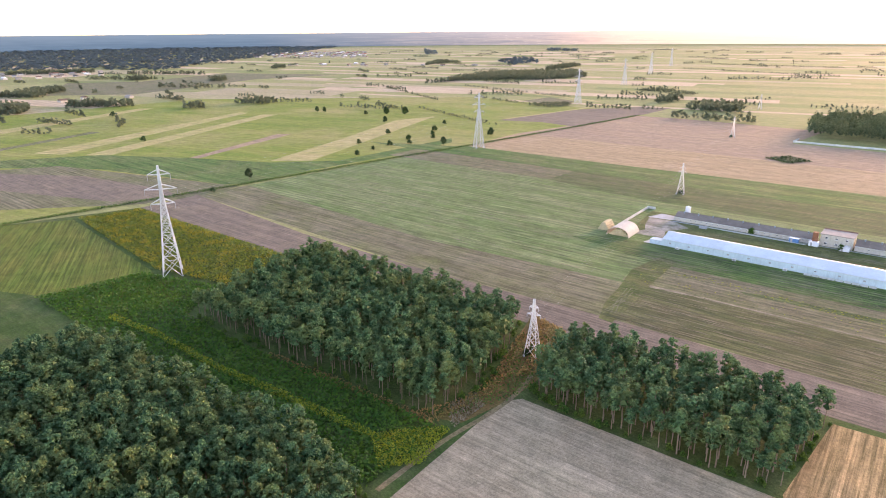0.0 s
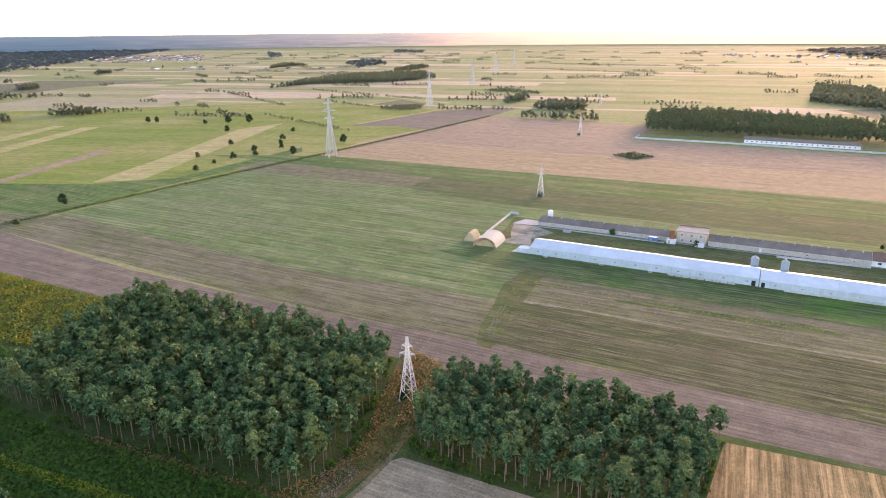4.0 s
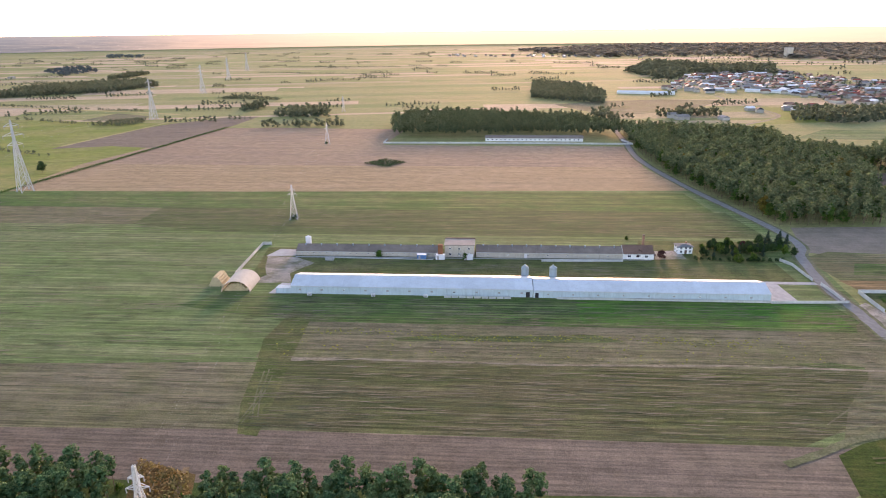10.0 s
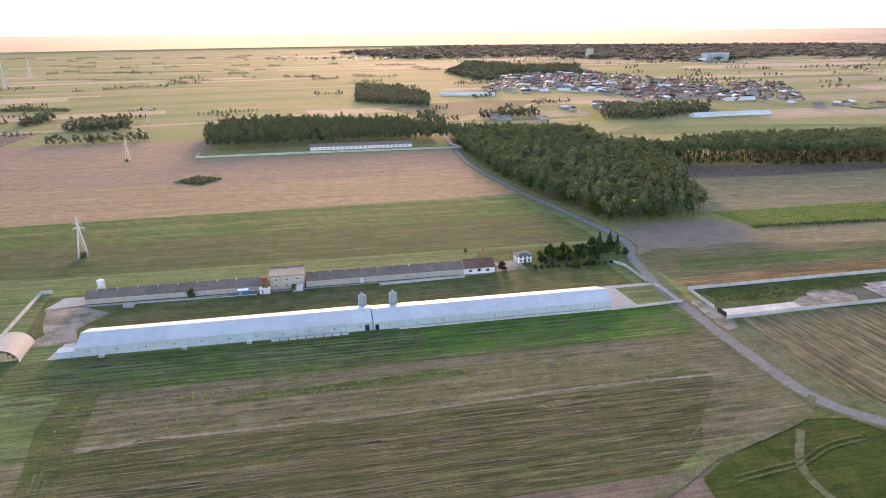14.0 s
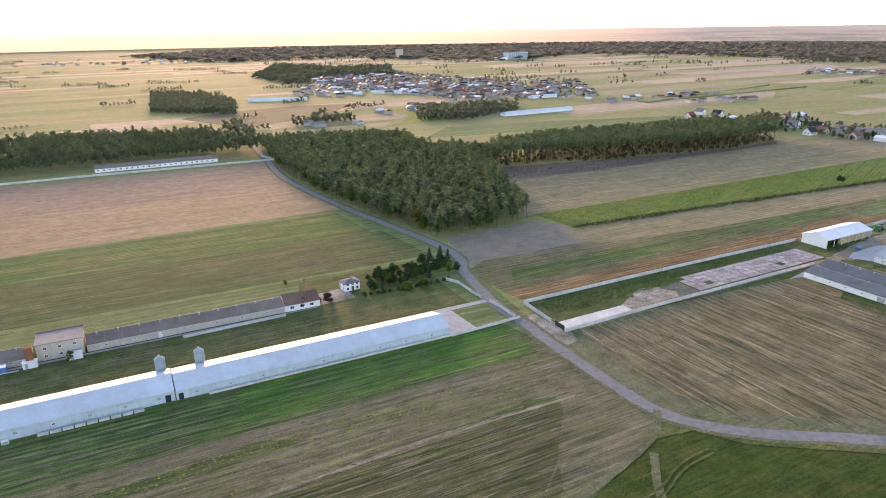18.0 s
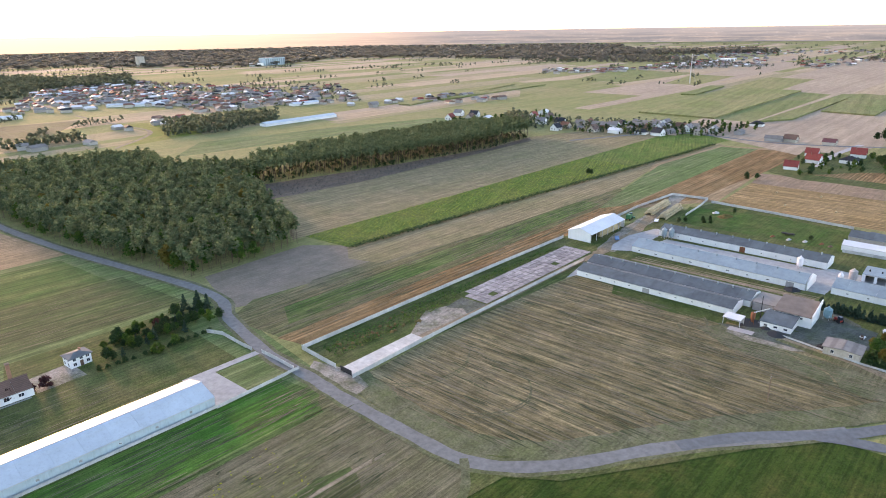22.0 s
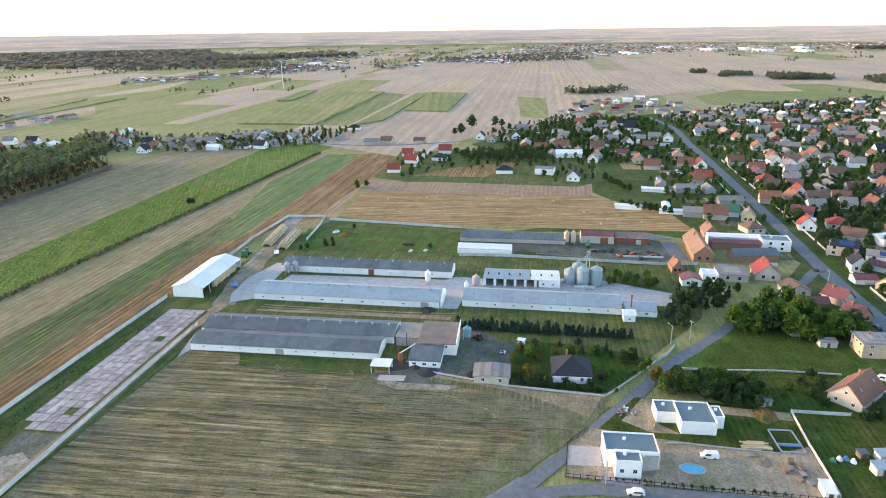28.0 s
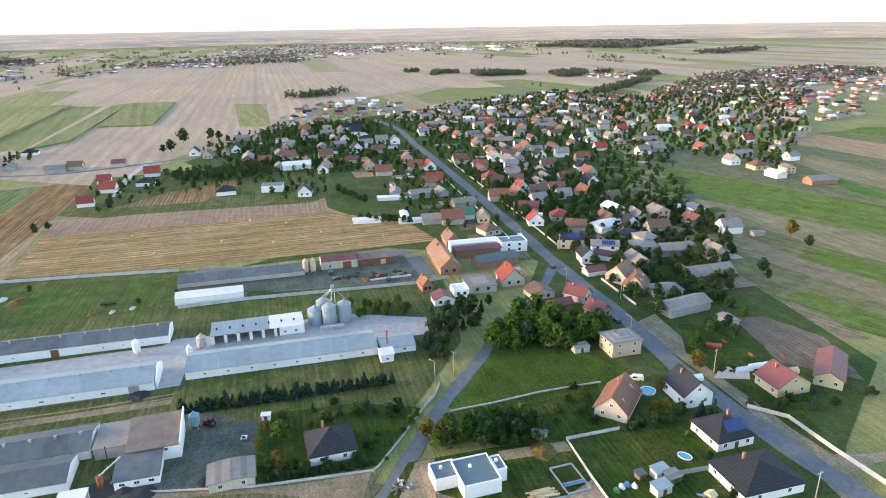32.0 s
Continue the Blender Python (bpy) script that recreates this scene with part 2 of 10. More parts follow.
M["meadow_dark"] = field_mat("unmown_meadow", (0.054, 0.112, 0.018), (0.082, 0.112, 0.026), (0.038, 0.100, 0.013), patch=0.1, rows=3, rowmix=0.1, grain=0.9)
M["chaff"] = field_mat("pale_chaff", (0.27, 0.235, 0.185), (0.23, 0.20, 0.15), (0.17, 0.155, 0.10), patch=0.1, rows=2, rowmix=0.3, grain=0.8)
M["rubbly"] = field_mat("rubble_ground", (0.34, 0.31, 0.28), (0.24, 0.215, 0.185), (0.09, 0.11, 0.035), patch=0.16, rows=2, rowmix=0.05, grain=0.9)
M["straw_line"] = plain("loose_straw", (0.225, 0.198, 0.130), 0.95, var=0.4, scale=0.8, island=0.6)
M["weed_line"] = plain("low_weeds", (0.066, 0.090, 0.034), 0.95, var=0.5, scale=0.9, island=0.6)
M["bright_strip"] = field_mat("tall_green_crop", (0.075, 0.150, 0.025), (0.118, 0.168, 0.036), (0.165, 0.175, 0.055), turn=32, rows=3, rowmix=0.45, patch=0.04, grain=0.9)
M["rough_pale"] = field_mat("worn_dry_grass", (0.120, 0.140, 0.058), (0.165, 0.160, 0.080), (0.225, 0.190, 0.115), turn=32, rows=6, rowmix=0.4, patch=0.03, grain=0.85)
M["plough_dull"] = field_mat("greyish_bare_soil", (0.215, 0.175, 0.118), (0.255, 0.205, 0.138), (0.185, 0.165, 0.09), turn=32, rows=3, rowmix=0.35, patch=0.03, grain=0.8)
M["stubble_long"] = field_mat("tan_green_stubble", (0.180, 0.155, 0.092), (0.110, 0.138, 0.055), (0.150, 0.148, 0.072), rows=3, rowmix=0.75, patch=0.015, broad=16)
M["tan_olive"] = field_mat("olive_tan_stubble", (0.270, 0.220, 0.138), (0.230, 0.195, 0.115), (0.195, 0.185, 0.090), rows=3.2, rowmix=0.5)
M["paddock"] = field_mat("paddock_grass", (0.045, 0.105, 0.018), (0.070, 0.112, 0.028), (0.105, 0.108, 0.042), patch=0.05, rows=2, rowmix=0.25, grain=0.85)
M["sand"] = field_mat("sandy_yard", (0.36, 0.29, 0.215), (0.30, 0.245, 0.185), (0.16, 0.16, 0.06), patch=0.12, rows=2, rowmix=0.1, grain=0.7)
M["plough"] = field_mat("ploughed_grey", (0.33, 0.245, 0.165), (0.38, 0.285, 0.195), (0.43, 0.33, 0.22), patch=0.035, grain=0.6, rowmix=0.3)
M["straw"] = field_mat("straw_rows", (0.33, 0.225, 0.115), (0.25, 0.17, 0.085), (0.36, 0.255, 0.145), turn=-79, rows=3.4, rowmix=0.9)
M["straw_v"] = field_mat("straw_rows_across", (0.225, 0.190, 0.112), (0.140, 0.120, 0.064), (0.270, 0.228, 0.145), turn=-79, rows=3.2, rowmix=0.9, broad=9, patchmix=0.7, grain=0.8, patch=0.03)
M["grass"] = field_mat("rough_grass", (0.038, 0.077, 0.017), (0.062, 0.095, 0.026), (0.102, 0.106, 0.047), patch=0.05, rows=1.8, rowmix=0.12, grain=0.85)
M["lawn"] = field_mat("lawn", (0.026, 0.063, 0.009), (0.042, 0.077, 0.012), (0.077, 0.077, 0.021), patch=0.07, rows=1.8, rowmix=0.35, grain=0.85, patchmix=0.75)
M["meadow"] = field_mat("west_meadow", (0.135, 0.190, 0.032), (0.205, 0.223, 0.055), (0.302, 0.247, 0.115), turn=25, rows=9, broad=38, rowmix=0.2, patch=0.006)
M["crop"] = field_mat("olive_meadow", (0.080, 0.115, 0.020), (0.120, 0.128, 0.028), (0.060, 0.110, 0.016), turn=-20, rows=2.5, rowmix=0.6)
M["dirt"] = field_mat("dirt", (0.29, 0.235, 0.175), (0.23, 0.185, 0.135), (0.18, 0.16, 0.085), patch=0.06, rows=2, rowmix=0.15, grain=0.8)
M["coal"] = plain("black_yard", (0.035, 0.038, 0.042), 0.9)
M["cinder"] = field_mat("cinder_ground", (0.09, 0.10, 0.095), (0.13, 0.14, 0.125), (0.075, 0.105, 0.045), patch=0.12, rows=2, rowmix=0.05, grain=0.9)
M["rough"] = field_mat("dry_rough_grass", (0.059, 0.095, 0.025), (0.100, 0.115, 0.042), (0.152, 0.140, 0.068), patch=0.06, rows=2.2, rowmix=0.35, grain=0.85)
M["soil_dark"] = field_mat("dark_bare_soil", (0.225, 0.185, 0.150), (0.245, 0.200, 0.160), (0.20, 0.175, 0.13), rows=2, rowmix=0.15, grain=0.5)
M["rusty"] = field_mat("rust_stubble", (0.235, 0.14, 0.07), (0.19, 0.125, 0.058), (0.27, 0.19, 0.105), rows=2.4, rowmix=0.85, broad=5)
M["asphalt"] = plain("worn_asphalt", (0.155, 0.175, 0.185), 0.9, var=0.35, scale=0.6)
M["gravel_road"] = plain("gravel_road", (0.215, 0.225, 0.22), 0.95, var=0.4, scale=0.5)
M["concrete"] = plain("concrete", (0.38, 0.40, 0.40), 0.85, var=0.3, scale=0.4, island=0.2, per=0.2)
M["slab_pink"] = plain("stained_slab", (0.44, 0.41, 0.41), 0.85, var=0.65, scale=0.5, per=0.6)
M["pale_slab"] = plain("pale_worn_concrete", (0.66, 0.65, 0.61), 0.85, var=0.3, scale=0.5, per=0.2)
M["paving"] = plain("pale_paving", (0.44, 0.42, 0.41), 0.85, var=0.2, scale=0.8)
# building
M["fence"] = plain("pale_concrete_fence", (0.60, 0.61, 0.59), 0.85, var=0.3, scale=0.5, streaks=0.35, per=0.2)
M["white_wall"] = plain("white_render", (0.86, 0.87, 0.85), 0.8, var=0.08, scale=0.5, streaks=0.12)
M["barn_sheet"] = plain("pale_sheet", (0.52, 0.60, 0.64), 0.35, var=0.14, scale=0.25, streaks=0.3, per=0.12)
M["barn_wall"] = plain("pale_blue_wall", (0.50, 0.61, 0.65), 0.7, var=0.15, scale=0.5, streaks=0.4)
M["zinc"] = plain("galvanised_sheet", (0.31, 0.39, 0.42), 0.5, 0.15, var=0.2, scale=0.4, streaks=0.3, per=0.15)
M["steel"] = plain("galvanised_steel", (0.62, 0.62, 0.61), 0.55, 0.15, var=0.2)
M["rust"] = plain("rusted_steel", (0.30, 0.12, 0.06), 0.8, 0.2, var=0.4)
M["felt"] = plain("grey_roof_felt", (0.125, 0.155, 0.17), 0.85, var=0.35, scale=0.3, per=0.3)
M["felt_brown"] = plain("brown_grey_roof", (0.215, 0.178, 0.150), 0.9, var=0.35, scale=0.3, per=0.25)
M["cement_roof"] = plain("cement_sheet_roof", (0.27, 0.255, 0.235), 0.9, var=0.25, scale=0.3, per=0.2, courses=0.32)
M["cream_wall"] = plain("cream_wall", (0.55, 0.50, 0.42), 0.85, var=0.2, streaks=0.4)
M["peach_wall"] = plain("peach_wall", (0.62, 0.46, 0.33), 0.85, var=0.15, streaks=0.2)
M["yellow_wall"] = plain("yellow_wall", (0.62, 0.52, 0.32), 0.85, var=0.15, streaks=0.2)
M["grey_wall"] = plain("grey_wall", (0.38, 0.37, 0.36), 0.85, var=0.2, streaks=0.3)
M["brick_wall"] = plain("brick_wall", (0.36, 0.20, 0.13), 0.9, var=0.3, scale=2.5, streaks=0.3)
M["tile_red"] = plain("red_tiles", (0.33, 0.062, 0.045), 0.7, var=0.25, scale=1.5, per=0.35, courses=0.32)
M["tile_orange"] = plain("orange_tiles", (0.255, 0.118, 0.076), 0.75, var=0.35, scale=1.5, per=0.35, courses=0.32)
M["far_wall"] = plain("far_house_wall", (0.46, 0.43, 0.38), 0.85, var=0.2, island=0.7)
M["tile_tan"] = plain("weathered_tan_tiles", (0.30, 0.19, 0.13), 0.85, var=0.4, scale=0.8, per=0.2, courses=0.32)
M["felt_blue"] = plain("blue_grey_membrane", (0.12, 0.185, 0.21), 0.6, var=0.2, scale=0.5, per=0.1)
M["tile_maroon"] = plain("maroon_tiles", (0.20, 0.075, 0.075), 0.6, var=0.25, scale=1.5, per=0.3, courses=0.32)
M["tile_brown"] = plain("brown_tiles", (0.19, 0.115, 0.085), 0.75, var=0.3, scale=1.5, per=0.3, courses=0.32)
M["tile_dark"] = plain("anthracite_tiles", (0.035, 0.042, 0.052), 0.8, var=0.3, scale=1.5, per=0.25, spec=0.2, courses=0.32)
M["roof_grey"] = plain("grey_roof", (0.26, 0.25, 0.25), 0.7, var=0.25, scale=1.0, per=0.35, courses=0.32)
M["roof_green"] = plain("green_sheet_roof", (0.06, 0.20, 0.13), 0.6, var=0.2, per=0.2)
M["roof_white"] = plain("white_sheet_roof", (0.74, 0.75, 0.76), 0.5, var=0.1)
M["glass"] = plain("dark_window_glass", (0.03, 0.04, 0.055), 0.12, spec=0.6, var=0.3)
M["solar"] = plain("solar_glass", (0.02, 0.05, 0.17), 0.15, spec=0.7, var=0.2)
M["dark"] = plain("dark_opening", (0.03, 0.03, 0.032), 0.9)
M["door"] = plain("brown_door", (0.13, 0.075, 0.05), 0.6)
M["tank_blue"] = plain("pale_blue_steel", (0.20, 0.36, 0.42), 0.5, 0.1, var=0.25, streaks=0.3)
M["blue"] = plain("blue_paint", (0.08, 0.22, 0.45), 0.5)
M["pool_water"] = plain("pool_water", (0.06, 0.42, 0.58), 0.08, spec=0.6, var=0.15)
M["car_white"] = plain("white_car_paint", (0.75, 0.75, 0.76), 0.25, var=0.04)
M["car_dark"] = plain("dark_car_paint", (0.05, 0.055, 0.065), 0.25, var=0.1)
M["car_red"] = plain("red_machine_paint", (0.38, 0.05, 0.035), 0.4, var=0.2)
M["green_paint"] = plain("green_machine_paint", (0.03, 0.17, 0.07), 0.45, var=0.2)
M["rubber"] = plain("rubber", (0.025, 0.025, 0.027), 0.9)
M["bale"] = plain("straw_bale", (0.62, 0.51, 0.31), 0.95, var=0.3, scale=3, per=0.2, island=0.3)
M["wood"] = plain("weathered_wood", (0.22, 0.16, 0.11), 0.9, var=0.35, scale=2.0, per=0.3)
M["trunk"] = plain("pine_bark", (0.17, 0.115, 0.08), 0.95, var=0.4, scale=1.5, per=0.3)
M["trunk_pine"] = plain("warm_pine_bark", (0.24, 0.165, 0.115), 0.95, var=0.4, scale=1.5, per=0.3)
# darker copy of the bark, with shade put into its colour
M["trunk_shaded"] = plain("shaded_bark", (0.10, 0.075, 0.06), 0.95, var=0.4, scale=1.5)
M["trunk_pale"] = plain("pale_bark", (0.30, 0.27, 0.23), 0.95, var=0.4, scale=1.5)
M["pine"] = leaf_mat("pine_needles", (0.016, 0.068, 0.026), (0.126, 0.236, 0.098), (0.26, 0.25, 0.06), 0.22, 0.3)
M["forest"] = leaf_mat("mixed_needles", (0.062, 0.108, 0.054), (0.200, 0.248, 0.130), (0.21, 0.21, 0.09), 0.14, 0.45)
M["heath"] = leaf_mat("grey_heath", (0.105, 0.098, 0.090), (0.200, 0.178, 0.158), (0.12, 0.13, 0.07), 0.2, 0.2)
M["leaf"] = leaf_mat("broad_leaves", (0.016, 0.066, 0.011), (0.082, 0.175, 0.025), (0.17, 0.19, 0.030), 0.2, 0.4)
M["leaf_dark"] = leaf_mat("dark_leaves", (0.012, 0.040, 0.013), (0.042, 0.090, 0.026), (0.08, 0.095, 0.03), 0.15, 0.3)
M["leaf_yellow"] = leaf_mat("yellowing_leaves", (0.11, 0.10, 0.02), (0.20, 0.15, 0.03), (0.17, 0.17, 0.03), 0.3, 0.4)
M["leaf_red"] = leaf_mat("purple_leaves", (0.035, 0.012, 0.014), (0.075, 0.028, 0.028), (0.06, 0.03, 0.02), 0.1, 0.25)
M["fir"] = leaf_mat("spruce_needles", (0.018, 0.046, 0.030), (0.052, 0.092, 0.062), (0.06, 0.085, 0.04), 0.1, 0.2)
M["sunflower"] = leaf_mat("sunflower_leaves", (0.10, 0.15, 0.02), (0.21, 0.24, 0.03), (0.42, 0.31, 0.02), 0.35, 0.4)
M["maize"] = leaf_mat("crop_leaves", (0.025, 0.098, 0.010), (0.068, 0.160, 0.016), (0.15, 0.20, 0.020), 0.15, 0.4)
M["bright_crop"] = leaf_mat("bright_crop_leaves", (0.185, 0.285, 0.040), (0.29, 0.380, 0.058), (0.36, 0.36, 0.06), 0.3, 0.45)
# far trees: leaves lightened to imitate haze
M["hazed_trees"] = leaf_mat("hazed_tree_leaves", (0.085, 0.115, 0.075), (0.155, 0.180, 0.120), (0.17, 0.165, 0.10), 0.1, 0.6)
# leaf colour greyed and lightened as painted haze of the distance
M["hazy_wood"] = leaf_mat("grey_hazed_wood", (0.135, 0.136, 0.116), (0.190, 0.185, 0.160), (0.20, 0.185, 0.15), 0.1, 0.6)
M["brush"] = leaf_mat("dry_brush", (0.16, 0.12, 0.075), (0.30, 0.24, 0.16), (0.20, 0.17, 0.09), 0.2, 0.2)
M["bramble"] = leaf_mat("brown_bramble", (0.17, 0.10, 0.035), (0.30, 0.19, 0.07), (0.13, 0.15, 0.04), 0.35, 0.3)
M["gold_crop"] = leaf_mat("yellow_green_crop", (0.16, 0.22, 0.015), (0.28, 0.32, 0.02), (0.34, 0.30, 0.02), 0.3, 0.4)
# blue haze of the distance painted into the leaf colour
M["blue_hazed_wood"] = leaf_mat("hazy_far_wood", (0.066, 0.104, 0.125), (0.095, 0.136, 0.158), (0.10, 0.13, 0.14), 0.1, 0.6)
M["meadow_tufts"] = leaf_mat("meadow_tufts", (0.048, 0.105, 0.015), (0.105, 0.140, 0.028), (0.14, 0.10, 0.035), 0.22, 0.35)

# ---- mesh tools ----
class Shape:
    """Gathers corners and faces for one mesh."""

    def __init__(self):
        self.v, self.f = [], []

    def add(self, verts, faces):
        k = len(self.v)
        self.v += [tuple(p) for p in verts]
        self.f += [tuple(i + k for i in q) for q in faces]
        return self

    def box(self, x, y, z, sx, sy, sz, turn=0.0):
        """A box with its base centre at x, y, z."""
        c, s = math.cos(radians(turn)), math.sin(radians(turn))
        out = []
        for dz in (0, sz):
            for dx, dy in ((-1, -1), (1, -1), (1, 1), (-1, 1)):
                px, py = dx * sx / 2, dy * sy / 2
                out.append((x + c * px - s * py, y + s * px + c * py, z + dz))
        return self.add(out, [(3, 2, 1, 0), (4, 5, 6, 7), (0, 1, 5, 4), (1, 2, 6, 5), (2, 3, 7, 6), (3, 0, 4, 7)])

    def tube(self, x, y, z0, z1, r0, r1=None, n=12, caps=True):
        r1 = r0 if r1 is None else r1
        ring = [(math.cos(2 * math.pi * i / n), math.sin(2 * math.pi * i / n)) for i in range(n)]
        verts = [(x + c * r0, y + s * r0, z0) for c, s in ring] + [(x + c * r1, y + s * r1, z1) for c, s in ring]
        faces = [(i, (i + 1) % n, n + (i + 1) % n, n + i) for i in range(n)]
        if caps:
            faces += [tuple(range(n - 1, -1, -1)), tuple(range(n, 2 * n))]
        return self.add(verts, faces)

    def beam(self, p, q, r, r2=None, n=4):
        p, q = Vector(p), Vector(q)
        w = (q - p).normalized()
        s = w.cross((0, 0, 1) if abs(w.z) < 0.9 else (1, 0, 0)).normalized()
        u = w.cross(s)
        r2 = r if r2 is None else r2
        dirs = [(math.cos(2 * math.pi * i / n + 0.785), math.sin(2 * math.pi * i / n + 0.785)) for i in range(n)]
        verts = [p + (s * c + u * d) * r for c, d in dirs] + [q + (s * c + u * d) * r2 for c, d in dirs]
        return self.add(verts, [(i, (i + 1) % n, n + (i + 1) % n, n + i) for i in range(n)] + [tuple(range(n - 1, -1, -1)), tuple(range(n, 2 * n))])

    def profile(self, pts, y0, y1, close=True):
        """A cross-section in x and z, drawn out along y."""
        n = len(pts)
        verts = [(x, y0, z) for x, z in pts] + [(x, y1, z) for x, z in pts]
        faces = [(i, (i + 1) % n, n + (i + 1) % n, n + i) for i in range(n if close else n - 1)]
        if close:
            faces += [tuple(range(n - 1, -1, -1)), tuple(range(n, 2 * n))]
        return self.add(verts, faces)

    def sheet(self, pts, z, thick=0.0):
        n = len(pts)
        if thick == 0:
            return self.add([(x, y, z) for x, y in pts], [tuple(range(n))])
        verts = [(x, y, z) for x, y in pts] + [(x, y, z + thick) for x, y in pts]
        return self.add(verts, [tuple(range(n - 1, -1, -1)), tuple(range(n, 2 * n))] + [(i, (i + 1) % n, n + (i + 1) % n, n + i) for i in range(n)])

    def mesh(self, name, mat, smooth=False):
        me = bpy.data.meshes.new(name)
        me.from_pydata(self.v, [], self.f)
        me.materials.append(M[mat])
        bm = bmesh.new()
        bm.from_mesh(me)
        bmesh.ops.recalc_face_normals(bm, faces=bm.faces)
        bm.to_mesh(me)
        bm.free()
        if smooth:
            me.shade_smooth()
        return me


def array_mesh(name, verts, quads, mat, smooth=False):
    """A large mesh of four-cornered faces from arrays."""
    me = bpy.data.meshes.new(name)
    me.vertices.add(len(verts))
    me.vertices.foreach_set("co", np.ascontiguousarray(verts, np.float32).ravel())
    k = quads.shape[1]
    me.loops.add(quads.size)
    me.loops.foreach_set("vertex_index", np.ascontiguousarray(quads, np.int32).ravel())
    me.polygons.add(len(quads))
    me.polygons.foreach_set("loop_start", np.arange(0, quads.size, k, dtype=np.int32))
    me.polygons.foreach_set("use_smooth", np.full(len(quads), smooth))
    me.update(calc_edges=True)
    me.materials.append(M[mat])
    return me


def part(name, shape, mat, parent, label="", smooth=False, at=None):
    me = shape if isinstance(shape, bpy.types.Mesh) else shape.mesh(name, mat, smooth)
    ob = new(name, me)
    ob.parent = parent
    if at is not None:
        ob.matrix_basis = at
    if label:
        ob["label"] = label
    return ob


def thing(name, m, label, category, group=""):
    ob = new(name)
    ob.matrix_basis = m
    return tagged(ob, label, category, group)


def setting(name, shape, mat, label="", category=""):
    me = shape if isinstance(shape, bpy.types.Mesh) else shape.mesh(name, mat)
    return tagged(new(name, me), label, category, kind="structure")


def spot(x, y, turn=0.0, z=0.0):
    return pose(x, y, z, 0, 0, turn)


def ribbon(pts, width, z, shape=None):
    """A strip of ground of one width along a line, with corners smoothed."""
    pts = [Vector((x, y)) for x, y in pts]
    fine = []
    for i in range(len(pts) - 1):
        p0, p1, p2, p3 = pts[max(i - 1, 0)], pts[i], pts[i + 1], pts[min(i + 2, len(pts) - 1)]
        for k in range(6):
            s = k / 6
            fine.append(0.5 * (2 * p1 + (p2 - p0) * s + (2 * p0 - 5 * p1 + 4 * p2 - p3) * s * s + (3 * p1 - p0 - 3 * p2 + p3) * s**3))
    fine.append(pts[-1])
    shape = shape or Shape()
    verts = []
    for i, p in enumerate(fine):
        d = (fine[min(i + 1, len(fine) - 1)] - fine[max(i - 1, 0)]).normalized()
        s = Vector((-d.y, d.x)) * (width / 2) * (1 + 0.08 * math.sin(i * 1.7))
        verts += [(p.x + s.x, p.y + s.y, z), (p.x - s.x, p.y - s.y, z)]
    return shape.add(verts, [(2 * i, 2 * i + 1, 2 * i + 3, 2 * i + 2) for i in range(len(fine) - 1)])


def inside(x, y, poly):
    hit = False
    for i in range(len(poly)):
        (x0, y0), (x1, y1) = poly[i - 1], poly[i]
        if (y0 > y) != (y1 > y) and x < (x1 - x0) * (y - y0) / (y1 - y0) + x0:
            hit = not hit
    return hit


U = Vector((math.cos(radians(FIELD_TURN)), math.sin(radians(FIELD_TURN))))


def uv(u, v):
    """A place given along and across the rows of the fields."""
    return (u * U.x - v * U.y, u * U.y + v * U.x)


def uv_box(u0, v0, u1, v1):
    return [uv(u0, v0), uv(u1, v0), uv(u1, v1), uv(u0, v1)]

# ---- land ----
g = Shape()
ring = [(4900 * math.cos(2 * math.pi * i / 96) + 100, 4900 * math.sin(2 * math.pi * i / 96) + 100) for i in range(96)]
g.sheet(ring, 0.0)
setting("ground", g, "ground", "flat open farmland reaching to the horizon", "ground")

level = [0.04]
LAID = []


def lay(pts, gap=0.004):
    """The lowest height at which a sheet clears all the sheets laid before it."""
    us = [x * math.cos(radians(FIELD_TURN)) + y * math.sin(radians(FIELD_TURN)) for x, y in pts]
    vs = [y * math.cos(radians(FIELD_TURN)) - x * math.sin(radians(FIELD_TURN)) for x, y in pts]
    xs, ys = [x for x, _ in pts], [y for _, y in pts]
    mine = [(min(k), max(k)) for k in (xs, ys, us, vs)]
    z = 0.034
    for box, height in LAID:
        if height > z and all(m[0] < o[1] and m[1] > o[0] for m, o in zip(mine, box)):
            z = height
    z += gap
    LAID.append((mine, z))
    level[0] = max(level[0], z)
    return z


def field(pts, mat, label, step=0.006):
    return setting("field", Shape().sheet(pts, lay(pts)), mat, label, "field")


def strip(name, pts, width, mat, label, cat="track"):
    xs = [(x + dx, y + dy) for x, y in pts for dx in (-width / 2, width / 2) for dy in (-width / 2, width / 2)]
    return setting(name, ribbon(pts, width, lay(xs)), mat, label, cat)


# distant patchwork of narrow fields
rng = np.random.default_rng(5)


